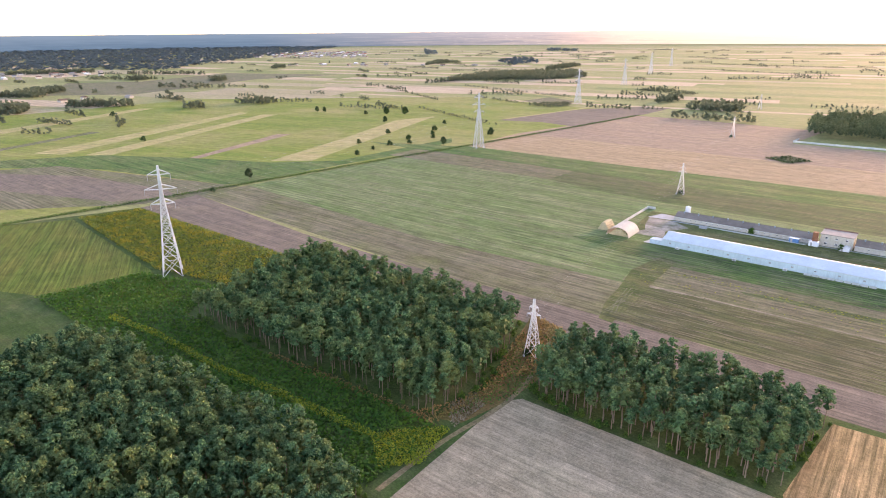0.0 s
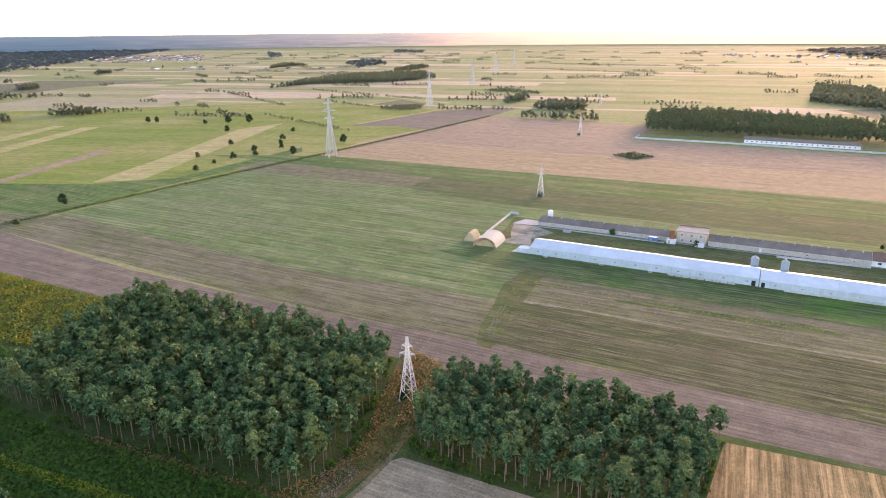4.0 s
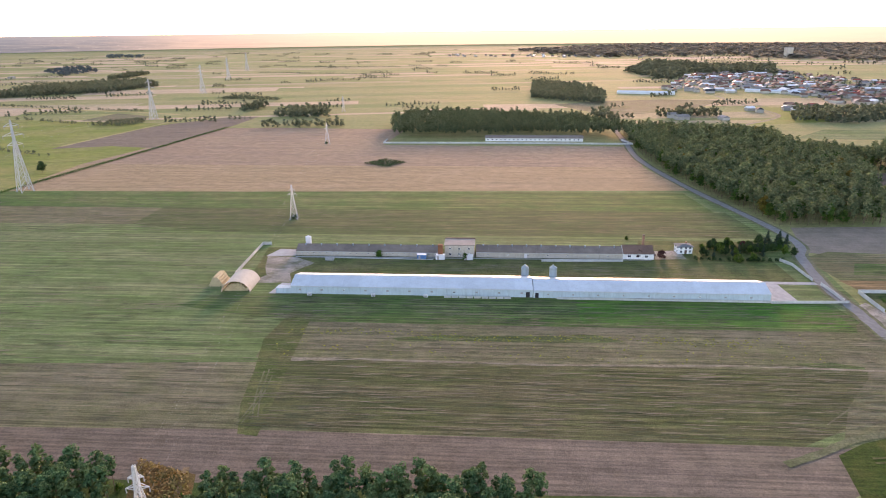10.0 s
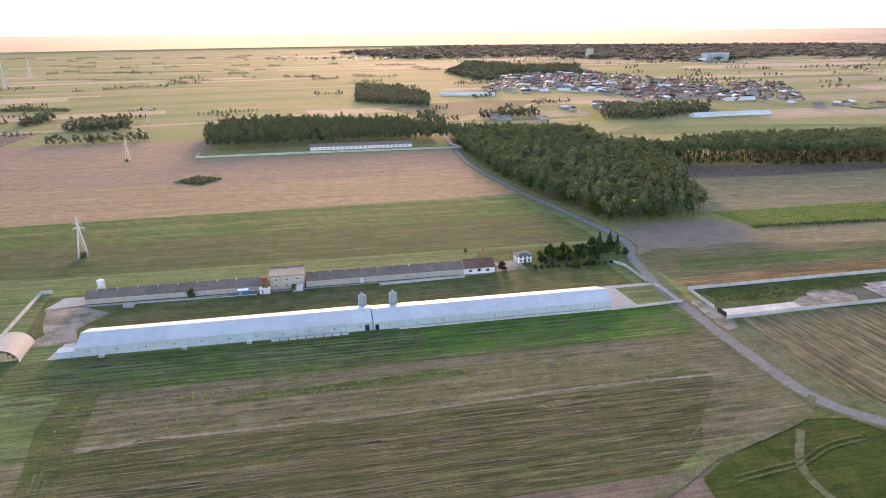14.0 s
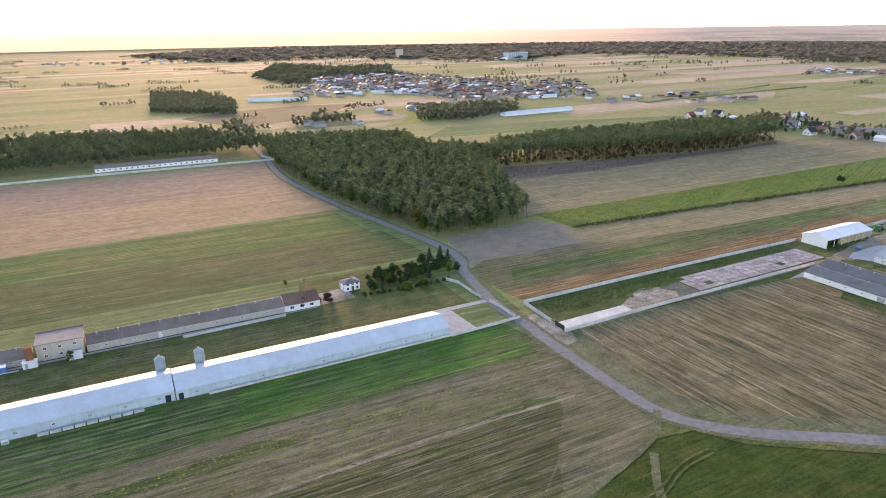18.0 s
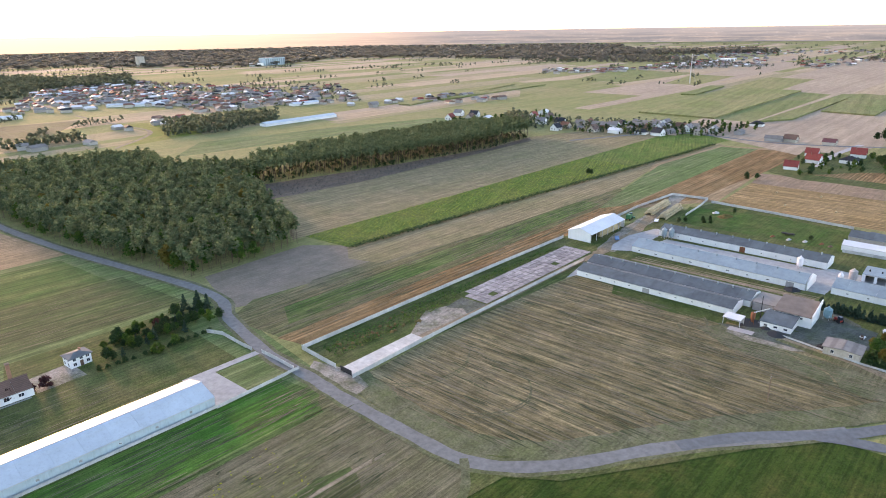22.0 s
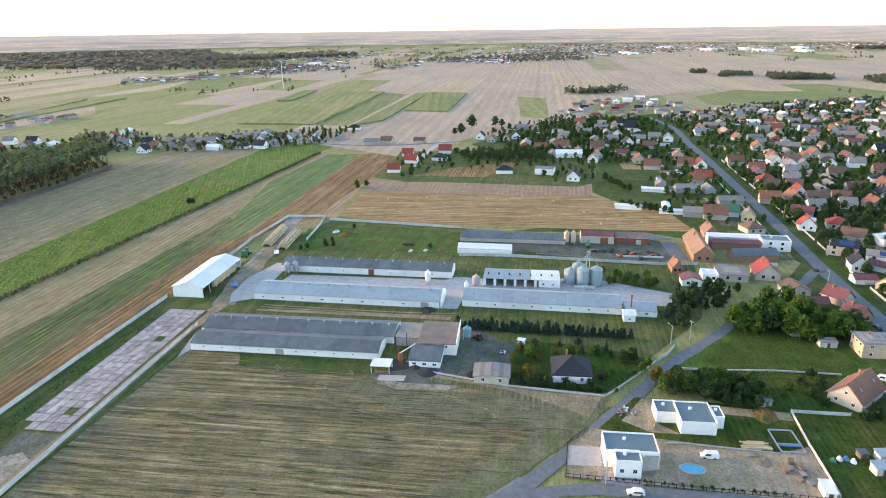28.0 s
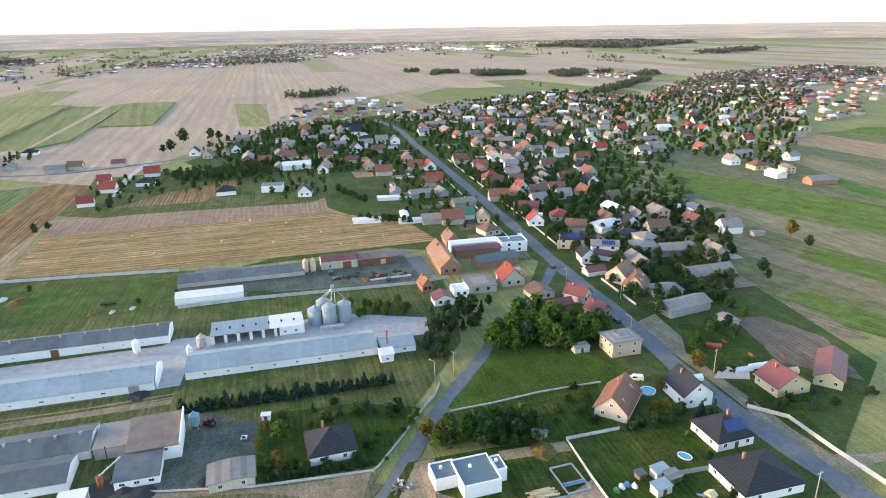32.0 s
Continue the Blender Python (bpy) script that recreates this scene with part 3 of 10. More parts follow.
def patchwork(name, cx, cy, turn, nu, nv, du, dv, mat_names, keep, z):
    c, s = math.cos(radians(turn)), math.sin(radians(turn))
    shapes = {m: Shape() for m in mat_names}
    v = -nv * dv / 2
    while v < nv * dv / 2:
        h = dv * rng.uniform(0.35, 1.5)
        u = -nu * du / 2 + rng.uniform(0, du)
        while u < nu * du / 2:
            w = du * rng.uniform(0.5, 1.6)
            px, py = cx + c * (u + w / 2) - s * (v + h / 2), cy + s * (u + w / 2) + c * (v + h / 2)
            if keep(px, py) and rng.random() < 0.82:
                sh = shapes[mat_names[rng.integers(len(mat_names))]]
                pts = [(u, v), (u + w, v), (u + w, v + h), (u, v + h)]
                sh.sheet([(cx + c * a - s * b, cy + s * a + c * b) for a, b in pts], z)
            u += w
        v += h
    for m, sh in shapes.items():
        if sh.f:
            tagged(new(name, sh.mesh(name, m)), "far patchwork of narrow fields and meadows", "fields", kind="stuff")


def far_west(x, y):
    return math.hypot(x - 100, y - 100) < 4300 and y > 640 - 0.0 * x and x < 60 and not (x > -480 and y < 800)


def far_north(x, y):
    return math.hypot(x - 100, y - 100) < 4300 and x >= 60 and y > 0.2 * x + 650


def far_left(x, y):
    return math.hypot(x - 100, y - 100) < 4300 and x < -700 and y <= 640


def far_east(x, y):
    return math.hypot(x - 100, y - 100) < 4300 and x > 950 and y <= 0.2 * x + 700


# the haze over these fields is painted into their materials
patchwork("distant_fields", -1500, 2200, 20, 11, 95, 400, 44, ["far_meadow", "far_green", "hazed_dry", "far_meadow", "hazed_tan", "far_green"], far_west, 0.012)
patchwork("distant_fields", -2300, 0, 28, 10, 60, 330, 70, ["far_meadow", "far_green", "far_meadow", "hazed_dry", "hazed_tan"], far_left, 0.018)
patchwork("distant_fields", 1500, 2600, 12, 10, 90, 460, 46, ["far_green", "hazed_dry", "hazed_tan", "far_meadow", "hazed_dry", "hazed_soil", "far_meadow"], far_north, 0.024)
patchwork("distant_fields", 2700, -600, 10, 12, 60, 420, 75, ["hazed_tan", "hazed_soil", "hazed_dry", "hazed_tan", "far_meadow", "hazed_soil"], far_east, 0.03)

# fields round the barns, west to east
DITCH = [(-351.8, -70.8), (-355.7, 82.9), (-360.6, 220.5), (-362.1, 324.4), (-368.9, 482.5), (-376.5, 618.9)]
field([(-352, -71), (-356, 83), (-361, 220), (-362, 324), (-369, 482), (-376, 640), (-700, 640), (-1000, 300), (-960, 0), (-620, -60)], "meadow", "wide green meadow with pale mown strips")
field([(-424, 135), (-400, 161), (-470, 285), (-554, 432), (-559, 372), (-480, 240)], "cream", "pale mown strip across the meadow")
field([(-486, 89), (-478, 94), (-547, 222), (-558, 211)], "lilac", "strip of bare brown soil in the meadow")
field([(-609, -7), (-584, 11), (-762, 276), (-777, 270)], "cream", "pale mown strip across the meadow")
field([(-566, 25), (-548, 40), (-717, 295), (-731, 281)], "cream", "pale mown strip across the meadow")
field([(-773, -10), (-810, -5), (-926, 184), (-912, 200)], "cream", "pale mown strip across the meadow")
field([(-645, -29), (-662, -25), (-722, 70), (-710, 76)], "dry", "dry reddish strip in the meadow")
field([(-550, -42), (-588, -36), (-555, 37), (-488, 88), (-417, 132), (-384, 178), (-394, 246), (-407, 328), (-388, 311), (-371, 228), (-366, 145), (-356, 83), (-364, 69), (-486, 18)], "green", "dark green unmown band along the ditch")
field([(-540, -44), (-526, -4), (-352, 74), (-342, 42), (-347, 5), (-393, -65)], "dry", "pale brown harvested field beside the ditch")
field([(-523, -46), (-467, 1), (-375, 32), (-356, 30), (-366, -6), (-455, -56)], "bare", "dark harrowed soil beside the ditch")
field([(-347, 42), (-360, 220), (-362, 307), (107, 396), (145, 300), (150, 200), (150, 130), (114, 107), (-48, 80), (-135, 62)], "green_pale", "wide striped green field with mown rows")
field([(-352, 150), (-357, 205), *[uv(u, v) for u, v in ((-150, 215), (-60, 190), (-60, 160), (-150, 150))]], "green_pale", "pale green mown band")
field([(-347, 42), (-350, 80), *[uv(u, v) for u, v in ((-150, 118), (-40, 125), (-29, 87))], (-135, 62)], "dry", "brownish stubble band")
field(uv_box(-335, 283, -170, 322), "dry", "reddish dry stubble strip")
field([uv(-400, 322), uv(-60, 318), uv(168, 318), uv(163, 366), uv(-285, 366)], "green", "green strip beside the tan stubble")
field([uv(-172, 283), uv(-120, 270), uv(-40, 268), uv(180, 268), uv(174, 318), uv(-172, 320)], "stubble_brown", "striped brown and green stubble")
field([uv(-33, 87), uv(118, 87), uv(134, 96), uv(152, 107), uv(166, 120), uv(170, 128), uv(-38, 128)], "stubble", "brown and green stubble field")
field([uv(-44, 128), uv(170, 128), uv(174, 157), uv(-44, 158)], "dry", "dry pinkish stubble with sparse green tufts")
field([(-23, 143), (-6, 149), (16, 153), (34, 157), (47, 161), (59, 157), (34, 151), (8, 147), (-20, 141)], "stubble_brown", "weedy green patch in the dry stubble")
field([(112, 153), (124, 156), (133, 155), (133, 149), (122, 147), (114, 146)], "stubble_brown", "weedy green patch in the dry stubble")
field([uv(-44, 157), uv(175, 157), uv(170, 183), uv(-75, 183), uv(-92, 170)], "green", "bright green strip of young grass below the barn")
field(uv_box(70, 160, 168, 182), "bright", "bright green strip of young grass")
field([(-362, 307), (-201, 335), (107, 396), (80, 470), (-383, 401)], "tan", "broad tan stubble field")
field([(-383, 401), (80, 470), (78, 525), (76, 566), (-158, 536), (-165, 640), (-323, 627), (-444, 601), (-376, 560)], "lilac", "broad greyish bare field")
field([(-347, 42), (-220, 50), (-135, 62), (-48, 80), (114, 107), (122, 98), (108, 86), (41, 72), (-60, 55), (-178, 36), (-189, 27), (-338, 2)], "bare", "long strip of bare grey soil")
field([(-338, 2), (-189, 27), (-178, 36), (-60, 55), (41, 72), (108, 86), (118, 60), (150, -60), (60, -300), (-400, -300), (-352, -71)], "grass", "rough green land")
field([(-352, -71), (-336, -36), (-216, -31), (-154, -37), (-215, -75), (-400, -200)], "crop", "green field beside the pines")
field([(-31, 9), (-28, 14), (41, 26), (75, -20), (90, -140), (-14, -140), (-19, -45)], "plough", "bare grey ploughed field between the pine plots")
field([(41, 28), (38, 68), (108, 84), (120, 60), (110, 0), (75, -20)], "straw", "straw-coloured mown field")
field([(112, 106), (122, 111), (142, 123), (152, 131), (160, 142), (156, 158), (150, 180), (148, 198), (141, 188), (136, 165), (132, 148), (120, 128)], "dry", "dry trampled end of the stubble field")
field([(110, 103), (118, 110), (134, 119), (151, 128), (161, 129), (171, 119), (192, 109), (217, 98), (240, 84), (250, 50), (220, -10), (118, -30), (110, 70)], "lawn", "green meadow in the bend of the road")
field([(215, 60), (240, 84), (250, 50), (235, 20), (200, 20)], "lawn", "smooth lawn beside the road")
field([(155, 192), (155, 162), (160, 140), (176, 124), (206, 110), (248, 84), (283, 66), (292, 92), (288, 108), (296, 135), (283, 209), (229, 206)], "straw_v", "brown stubble field with straight rows")
field([(146, 274), (150, 317), (206, 330), (222, 316), (236, 300), (240, 284), (205, 274), (165, 270)], "soil_dark", "bare grey soil beside the forest")
field([(154, 226), (142, 264), (157, 277), (290, 285), (440, 308), (420, 285), (400, 266), (380, 260), (330, 252), (265, 243)], "stubble_long", "long striped tan and green stubble field")
field([uv(190, 195.5), uv(186, 209), uv(470, 211), uv(470, 195.5)], "rusty", "rust-brown stubble strip along the farm fence")
field([uv(196, 216), uv(204, 231), uv(430, 229), uv(430, 215)], "green", "grey-green strip of young growth")
field([uv(215, 238), uv(230, 247), uv(430, 242), uv(420, 233)], "dry", "dry tan stubble strip")
field([uv(268, 252), uv(285, 262), uv(420, 254), uv(420, 247)], "green_pale", "weedy pale green strip")
field([(222, 311), (300, 319), (400, 329), (575, 346), (650, 354), (642, 340), (520, 331), (440, 302), (290, 284), (222, 281), (214, 296)], "tan_olive", "dry tan strip below the hedge line")
field([(214, 343), (223, 311), (300, 319), (400, 329), (575, 346), (700, 359), (790, 372), (780, 440), (694, 425), (450, 383), (300, 357)], "bright_strip", "bright green grass strip")
field([(206, 342), (236, 430), (300, 455), (547, 502), (700, 480), (746, 463), (694, 425), (450, 382), (300, 356)], "tan_olive", "dry tan stubble strip")
field([(232, 434), (240, 480), (337, 476), (405, 478), (470, 480), (545, 500), (530, 484), (402, 458), (315, 440), (271, 436)], "bare", "cleared strip of grey brush")
field([(231, 640), (276, 708), (427, 708), (571, 690), (655, 616), (394, 648)], "green_pale", "pale green field beyond the trees")
field([(450, 238), (560, 264), (640, 275), (665, 292), (640, 345), (520, 335), (440, 290), (395, 262)], "tan", "pale tan stubble beyond the farm")
field([(440, 300), (522, 330), (635, 342), (646, 313), (479, 284), (400, 270), (380, 276)], "green_pale", "grey-green strip of young growth along the hedge")
field([(400, 268), (479, 284), (644, 313), (658, 287), (644, 271), (560, 262), (478, 254), (445, 248)], "rusty", "rust-brown stubble strip beyond the farm")
field([(640, 270), (700, 420), (1000, 480), (1600, 700), (2300, 900), (2600, 300), (2300, -500), (1750, -500), (1500, -100), (1250, 60), (1150, 140), (950, 190), (760, 240)], "hazed_soil", "wide bare tan fields behind the village")
field([(1200, 300), (1600, 420), (2300, 600), (2350, 300), (1600, 160), (1250, 120)], "hazed_tan", "broad tan stubble field")
EAST_LAND = [(660, 290), (1000, 460), (1600, 680), (2280, 880), (2560, 300), (2280, -480), (1770, -480), (1520, -90), (1270, 70), (1160, 150), (950, 200), (780, 250)]
patchwork("far_strips", 1650, 280, 10, 4, 20, 800, 70, ["hazed_tan", "hazed_soil", "hazed_dry", "hazed_tan", "hazed_soil", "hazed_soil", "hazed_tan"], lambda x, y: inside(x, y, EAST_LAND), lay([(900, 0), (2500, 800)]))
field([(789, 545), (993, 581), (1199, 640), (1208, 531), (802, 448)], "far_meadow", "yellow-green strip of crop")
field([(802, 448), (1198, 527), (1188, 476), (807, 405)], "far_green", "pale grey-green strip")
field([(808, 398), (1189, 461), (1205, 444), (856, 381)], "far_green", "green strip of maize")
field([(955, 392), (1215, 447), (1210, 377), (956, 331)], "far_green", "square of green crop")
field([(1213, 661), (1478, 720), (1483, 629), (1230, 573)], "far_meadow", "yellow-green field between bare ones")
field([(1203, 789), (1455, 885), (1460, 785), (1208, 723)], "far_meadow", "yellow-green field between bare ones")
field([(1214, 460), (1474, 503), (1588, 440), (1235, 384)], "hazed_tan", "peach stubble field")
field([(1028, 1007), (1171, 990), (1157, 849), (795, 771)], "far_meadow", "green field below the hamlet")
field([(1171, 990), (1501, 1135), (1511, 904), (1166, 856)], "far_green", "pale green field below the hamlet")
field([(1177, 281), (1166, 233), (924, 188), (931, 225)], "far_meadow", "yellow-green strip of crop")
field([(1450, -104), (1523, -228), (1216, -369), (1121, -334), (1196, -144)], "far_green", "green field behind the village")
field([(-1265, 126), (-1170, 254), (-1366, 577), (-1365, 806), (-1649, 632), (-1494, 365), (-1575, 234)], "dry", "pale tan field before the great forest")
field([(738, -300), (780, -459), (679, -379), (688, -324)], "tan", "peach stubble field behind the gardens")
field([(416, -97), (368, -98), (346, -116), (300, -140), (340, -290), (480, -420), (640, -480), (790, -480), (770, -380), (700, -240), (657, -132)], "rough_pale", "dry grass and worn plots behind the gardens")
field([(668, -146), (737, -207), (617, -236), (512, -247), (557, -214), (606, -186)], "headland", "dry grass verge behind the far gardens")
field([(645, -110), (654, -141), (603, -184), (554, -213), (506, -242), (400, -305), (350, -265), (454, -201), (495, -175), (551, -140), (607, -119)], "bright_strip", "long strip of bright green crop behind the gardens")
field([(546, -137), (491, -172), (451, -199), (349, -263), (320, -235), (417, -172), (442, -157), (497, -136)], "tan_olive", "olive-brown stubble strip behind the gardens")
field([(476, -100), (488, -125), (429, -136), (391, -151), (310, -205), (300, -192), (377, -140), (413, -123)], "plough_dull", "bare greyish-brown strip behind the gardens")
field([(431, -137), (439, -155), (415, -170), (322, -233), (312, -207), (393, -153)], "bright_strip", "patch of bright green crop behind the gardens")
field([(387, -104), (389, -116), (361, -128), (300, -170), (292, -158), (346, -118), (353, -110)], "bright_strip", "green strip of weeds beside the bare plot")
field([(368, -83), (381, -102), (353, -109), (346, -111), (351, -76)], "plough_dull", "pale bare plot at the end of the gardens")
field([(585, -256), (577, -265), (532, -263), (523, -256), (542, -247)], "bright", "bright green plot beyond the last houses")
field([(641, -268), (664, -301), (587, -306), (480, -360), (450, -330), (547, -275), (580, -267)], "tan_olive", "pale stubble strip beyond the last houses")
field([(698, -275), (690, -318), (624, -335), (596, -314), (668, -304)], "headland", "dry olive strip beyond the last houses")
field([(733, -306), (768, -370), (698, -394), (560, -470), (520, -430), (634, -344), (700, -324)], "tan", "peach stubble field beyond the last houses")
field([(769, -398), (795, -445), (791, -467), (738, -426)], "bright_strip", "green field beyond the peach stubble")
field([(1228, 8), (1368, -61), (1281, -207), (1139, -234), (1061, -251), (1036, -204), (1099, -116), (1096, -51), (1117, -12)], "far_green", "green meadow behind the village")
field([(290, -60), (250, -30), (262, 15), (302, 14), (330, 30), (440, -12), (450, -8), (470, 60), (452, 130), (505, 60), (600, 130), (720, 230), (900, 190), (1000, 60), (900, -120), (700, -150), (560, -100), (416, -96), (330, -100)], "grass", "gardens and grassy plots of the village")
field([(369, -32), (342, -37), (324, -41), (302, -44), (282, -45), (271, -45), (270, -54), (283, -55), (299, -50), (316, -48), (336, -46), (376, -43)], "chaff", "dry trampled grass verge of the street")
field([(285, -48), (279, -52), (283, -66), (286, -68), (286, -57), (288, -51)], "sand", "bare sandy drive beside the street")
field([(292, 90), (296, 66), (322, 54), (362, 35), (385, 34), (425, 36), (450, 150), (452, 236), (366, 245), (320, 252), (155, 225), (157, 197), (283, 210)], "rough", "rough dry grass of the farm compound")
field([uv(-72, 198), uv(168, 203), uv(168, 262), uv(112, 262), uv(108, 246), uv(-78, 244)], "rough", "rough mown grass between the farm buildings")
field([(425, 242), (442, 196), (442, 157), (406, 145), (401, 179), (391, 218), (393, 229)], "paddock", "green grass of the farm paddock")
field([(288, 192), (291, 150), (292, 141), (285, 139), (279, 160), (277, 185)], "grass", "green weedy edge of the stubble below the barn")
field([(284, 140), (281, 125), (285, 95), (287.5, 72), (276, 75), (270, 84), (269, 128), (275, 144)], "headland", "trampled pale straw beside the mill")
field([(287.5, 136), (294.5, 113.6), (289, 106.6), (283, 113.4), (279, 128), (280, 135.7)], "rubbly", "rubble-strewn ground before the mill")
for pts in ([(283.9, 147), (278, 142), (273.5, 146), (274.3, 162), (280, 173)], [(275, 123), (279.8, 114.5), (276, 93.5), (282, 84.6), (284, 72)], [(268, 97), (275.8, 93.5), (280, 84.4), (276, 78), (269, 83)], [(277, 141), (269.3, 130), (267.6, 116), (269, 100)], [(272, 150), (264, 140), (262, 120), (264, 104)]):
    for d in (0, 1.7):
        setting("track", ribbon([(x + d, y + d * 0.4) for x, y in pts], 0.5, lay(pts, 0.0015)), "dry", "curving wheel track over the trampled stubble", "track")
field([(308, 20), (322, 48), (366, 20), (345, -10), (325, -20)], "meadow_dark", "unmown green meadow beside the lane")

field([(450, 236), (515, 250), (529, 167), (544, 95), (512, 46), (478, 33), (466, 98), (455, 160)], "straw", "harvested field of straw rows with round bales")
field([(515, 250), (550, 261), (577, 180), (580, 100), (544, 95), (529, 167)], "lilac", "greyish bare strip above the straw rows")
field([(735, 356), (922, 387), (936, 317), (765, 250), (700, 248), (694, 329)], "hazed_soil", "pinkish bare field behind the hamlet lane")
field([(625, 272), (666, 282), (676, 247), (690, 234), (655, 103), (593, 92), (568, 108), (556, 211), (550, 232), (559, 262)], "rough", "gardens and rough plots behind the houses")
field([(572, 234), (606, 214), (646, 172), (625, 163), (581, 180)], "rusty", "strip of rusty dug soil behind the houses")
field([(715, 98), (719, 73), (640, 68), (637, 81)], "tan", "narrow tan plot between the gardens")
strip("yard_road", [(319, 222), (351, 234), (378, 241), (410, 250), (445, 262)], 9.0, "rubbly", "wide worn earth drive to the bale stacks", "road")
for d in (0.0, 2.2, 7.5):
    strip("track", [(322 + d, 206), (326 + d, 180), (331 + d, 150), (336 + d, 128)], 0.8, "dirt", "worn wheel track between the barns", "track")
# far meadow strips along the ditch and fields behind the forest
field([(-378, 640), (-369, 482), (-422, 485), (-471, 460), (-475, 560), (-467, 628), (-427, 704), (-390, 720)], "bare", "brown dug strip beside the ditch")
strip("track", [(-472, 474), (-473, 537), (-474, 607), (-478, 704)], 5.0, "cream", "pale sandy field path", "track")
strip("track", [(-871, 773), (-707, 752), (-577, 738), (-510, 722)], 9.0, "cream", "pale field path across the meadow", "track")
field([(-602, 645), (-608, 724), (-539, 701), (-528, 661)], "dry", "dry brown patch of meadow")
field([(-22, 911), (46, 803), (72, 798), (169, 878), (217, 1000), (135, 1004), (37, 964)], "dry", "tan stubble field behind the forest")
field([(200, 730), (258, 821), (243, 920), (340, 900), (300, 770)], "meadow", "green field behind the forest")
strip("track", [(222, 1067), (243, 920), (258, 821), (201, 730)], 5.0, "chaff", "pale field road to the far village", "track")
# marks on the stubble: pale straw line, wheel tracks and the trampled headlands
strip("track", [(-53, 121), (-19, 127), (31, 134.5), (61, 140.5), (98, 148), (143, 154)], 1.3, "chaff", "thin pale line of chaff across the stubble", "track")
strip("track", [(-56, 119.5), (-47, 121.5), (-36, 124)], 2.4, "chaff", "white patch of chaff in the stubble", "track")
field([(-69, 158), (-60, 158), (-52, 122), (-47, 104), (-41, 78), (-47, 78), (-54, 92), (-60, 111), (-68, 132)], "rough", "green weedy strip across the stubble")
LINES = [([(-49, 82), (-50, 95), (-53, 108)], "headland"), ([(-46, 86), (-51, 97), (-56, 112)], "headland"), ([(132, 172), (127, 168), (121, 162), (112, 153), (98, 148)], "dry"),
         ([(141, 156), (134, 146), (124, 132), (112, 118)], "dry"), ([(150, 140), (140, 131), (126, 122), (113, 114)], "dry"), ([(176, 140), (190, 128), (215, 114), (240, 100), (262, 92), (276, 98), (280, 115)], "straw_v"), ([(168, 160), (176, 150), (190, 148), (200, 158), (196, 170)], "dry"), ([(160, 186), (172, 176), (188, 176), (200, 186)], "dry")]
for k, (pts, m) in enumerate(LINES):
    sh = Shape()
    for d in (-0.9, 0.9):
        ribbon([(x + d * 0.6, y + d * 0.75) for x, y in pts], 0.45, lay(pts), sh)
    setting("track", sh, m, "faint pair of wheel tracks on the stubble", "track")
strip("headland", [(158, 196), (158, 176), (160, 158), (164, 143), (174, 130), (186, 122), (206, 113), (228, 102), (250, 88), (272, 76), (290, 68)], 9.0, "headland", "dry trampled headland along the road", "field")
field([(-66, 62), (-48, 60), (-33, 30), (-30, 12), (-31, -8), (-38, -12), (-40, 12), (-58, 46)], "bracken", "dry brown growth between the pine plots")
strip("track", [(-52, 62), (-46, 48), (-37, 30), (-31, 14), (-29, 0), (-28, -18), (-24, -42)], 1.6, "bracken_pale", "worn earth track between the pine plots", "track")
# roads
TRACK = [(60, 680), (70, 583), (79, 500), (106, 405), (144, 300), (142, 264), (142, 227), (146, 203), (148, 186), (153, 158), (159, 136), (176, 121), (206, 107), (248, 81)]
field([(149, 127), (159, 143), (163, 137), (177, 122.5), (207, 109), (230, 95), (228, 90), (192, 107), (171, 117), (161, 127)], "rough", "rough grass between the road and the meadow")
field([(147, 182), (158, 186), (159, 196), (156, 204), (152, 212), (146, 206), (143, 196)], "rubbly", "worn stony ground at the farm gates")
strip("verge", TRACK, 7.6, "headland", "worn dry verge of the gravel road", "verge")
strip("road", TRACK, 4.6, "gravel_road", "pale gravel farm road", "road")
strip("road", [(206, 107), (225, 97), (248, 80), (290, 60), (321, 46), (347, 31), (368, 20), (402, -3), (437, -19)], 4.2, "asphalt", "worn grey asphalt lane", "road")
strip("road", [(238, 87), (247, 72), (251, 60), (255, 40), (262, 5), (268, -30)], 4.2, "asphalt", "worn grey asphalt lane", "road")
strip("road", [(232, -66), (272, -50), (327, -35), (369, -30.5), (437, -19.5), (503, -11), (581, 0), (706, 18), (780, 30), (873, 42), (960, 70)], 7.0, "asphalt", "straight asphalt village street", "road")
strip("road", [(605, 244), (660, 256), (734, 262)], 5, "paving", "pale paved lane", "road")
strip("road", [(560, 460), (675, 418), (689, 318), (731, 246), (760, 200), (800, 130)], 5, "asphalt", "narrow asphalt lane", "road")
strip("track", [(96, 96), (106, 103), (116, 111), (130, 118), (142, 124), (151, 130), (158, 139)], 2.4, "headland", "bare earth field track", "track")
strip("track", [(145, 122), (142, 117), (138, 110), (136, 103), (138, 92), (146, 76)], 2.2, "headland", "rutted pale track across the meadow", "track")
for d in (0, 1.9):
    pts = [(160, 119 - d), (154, 117.5 - d), (147, 115 - d), (138, 109.5 - d), (128, 106.5 - d), (118, 103.5 - d)]
    setting("track", ribbon(pts, 0.7, lay(pts, 0.002)), "rough", "pale pair of wheel tracks curving over the meadow", "track")
GROUND_TOP = level[0]

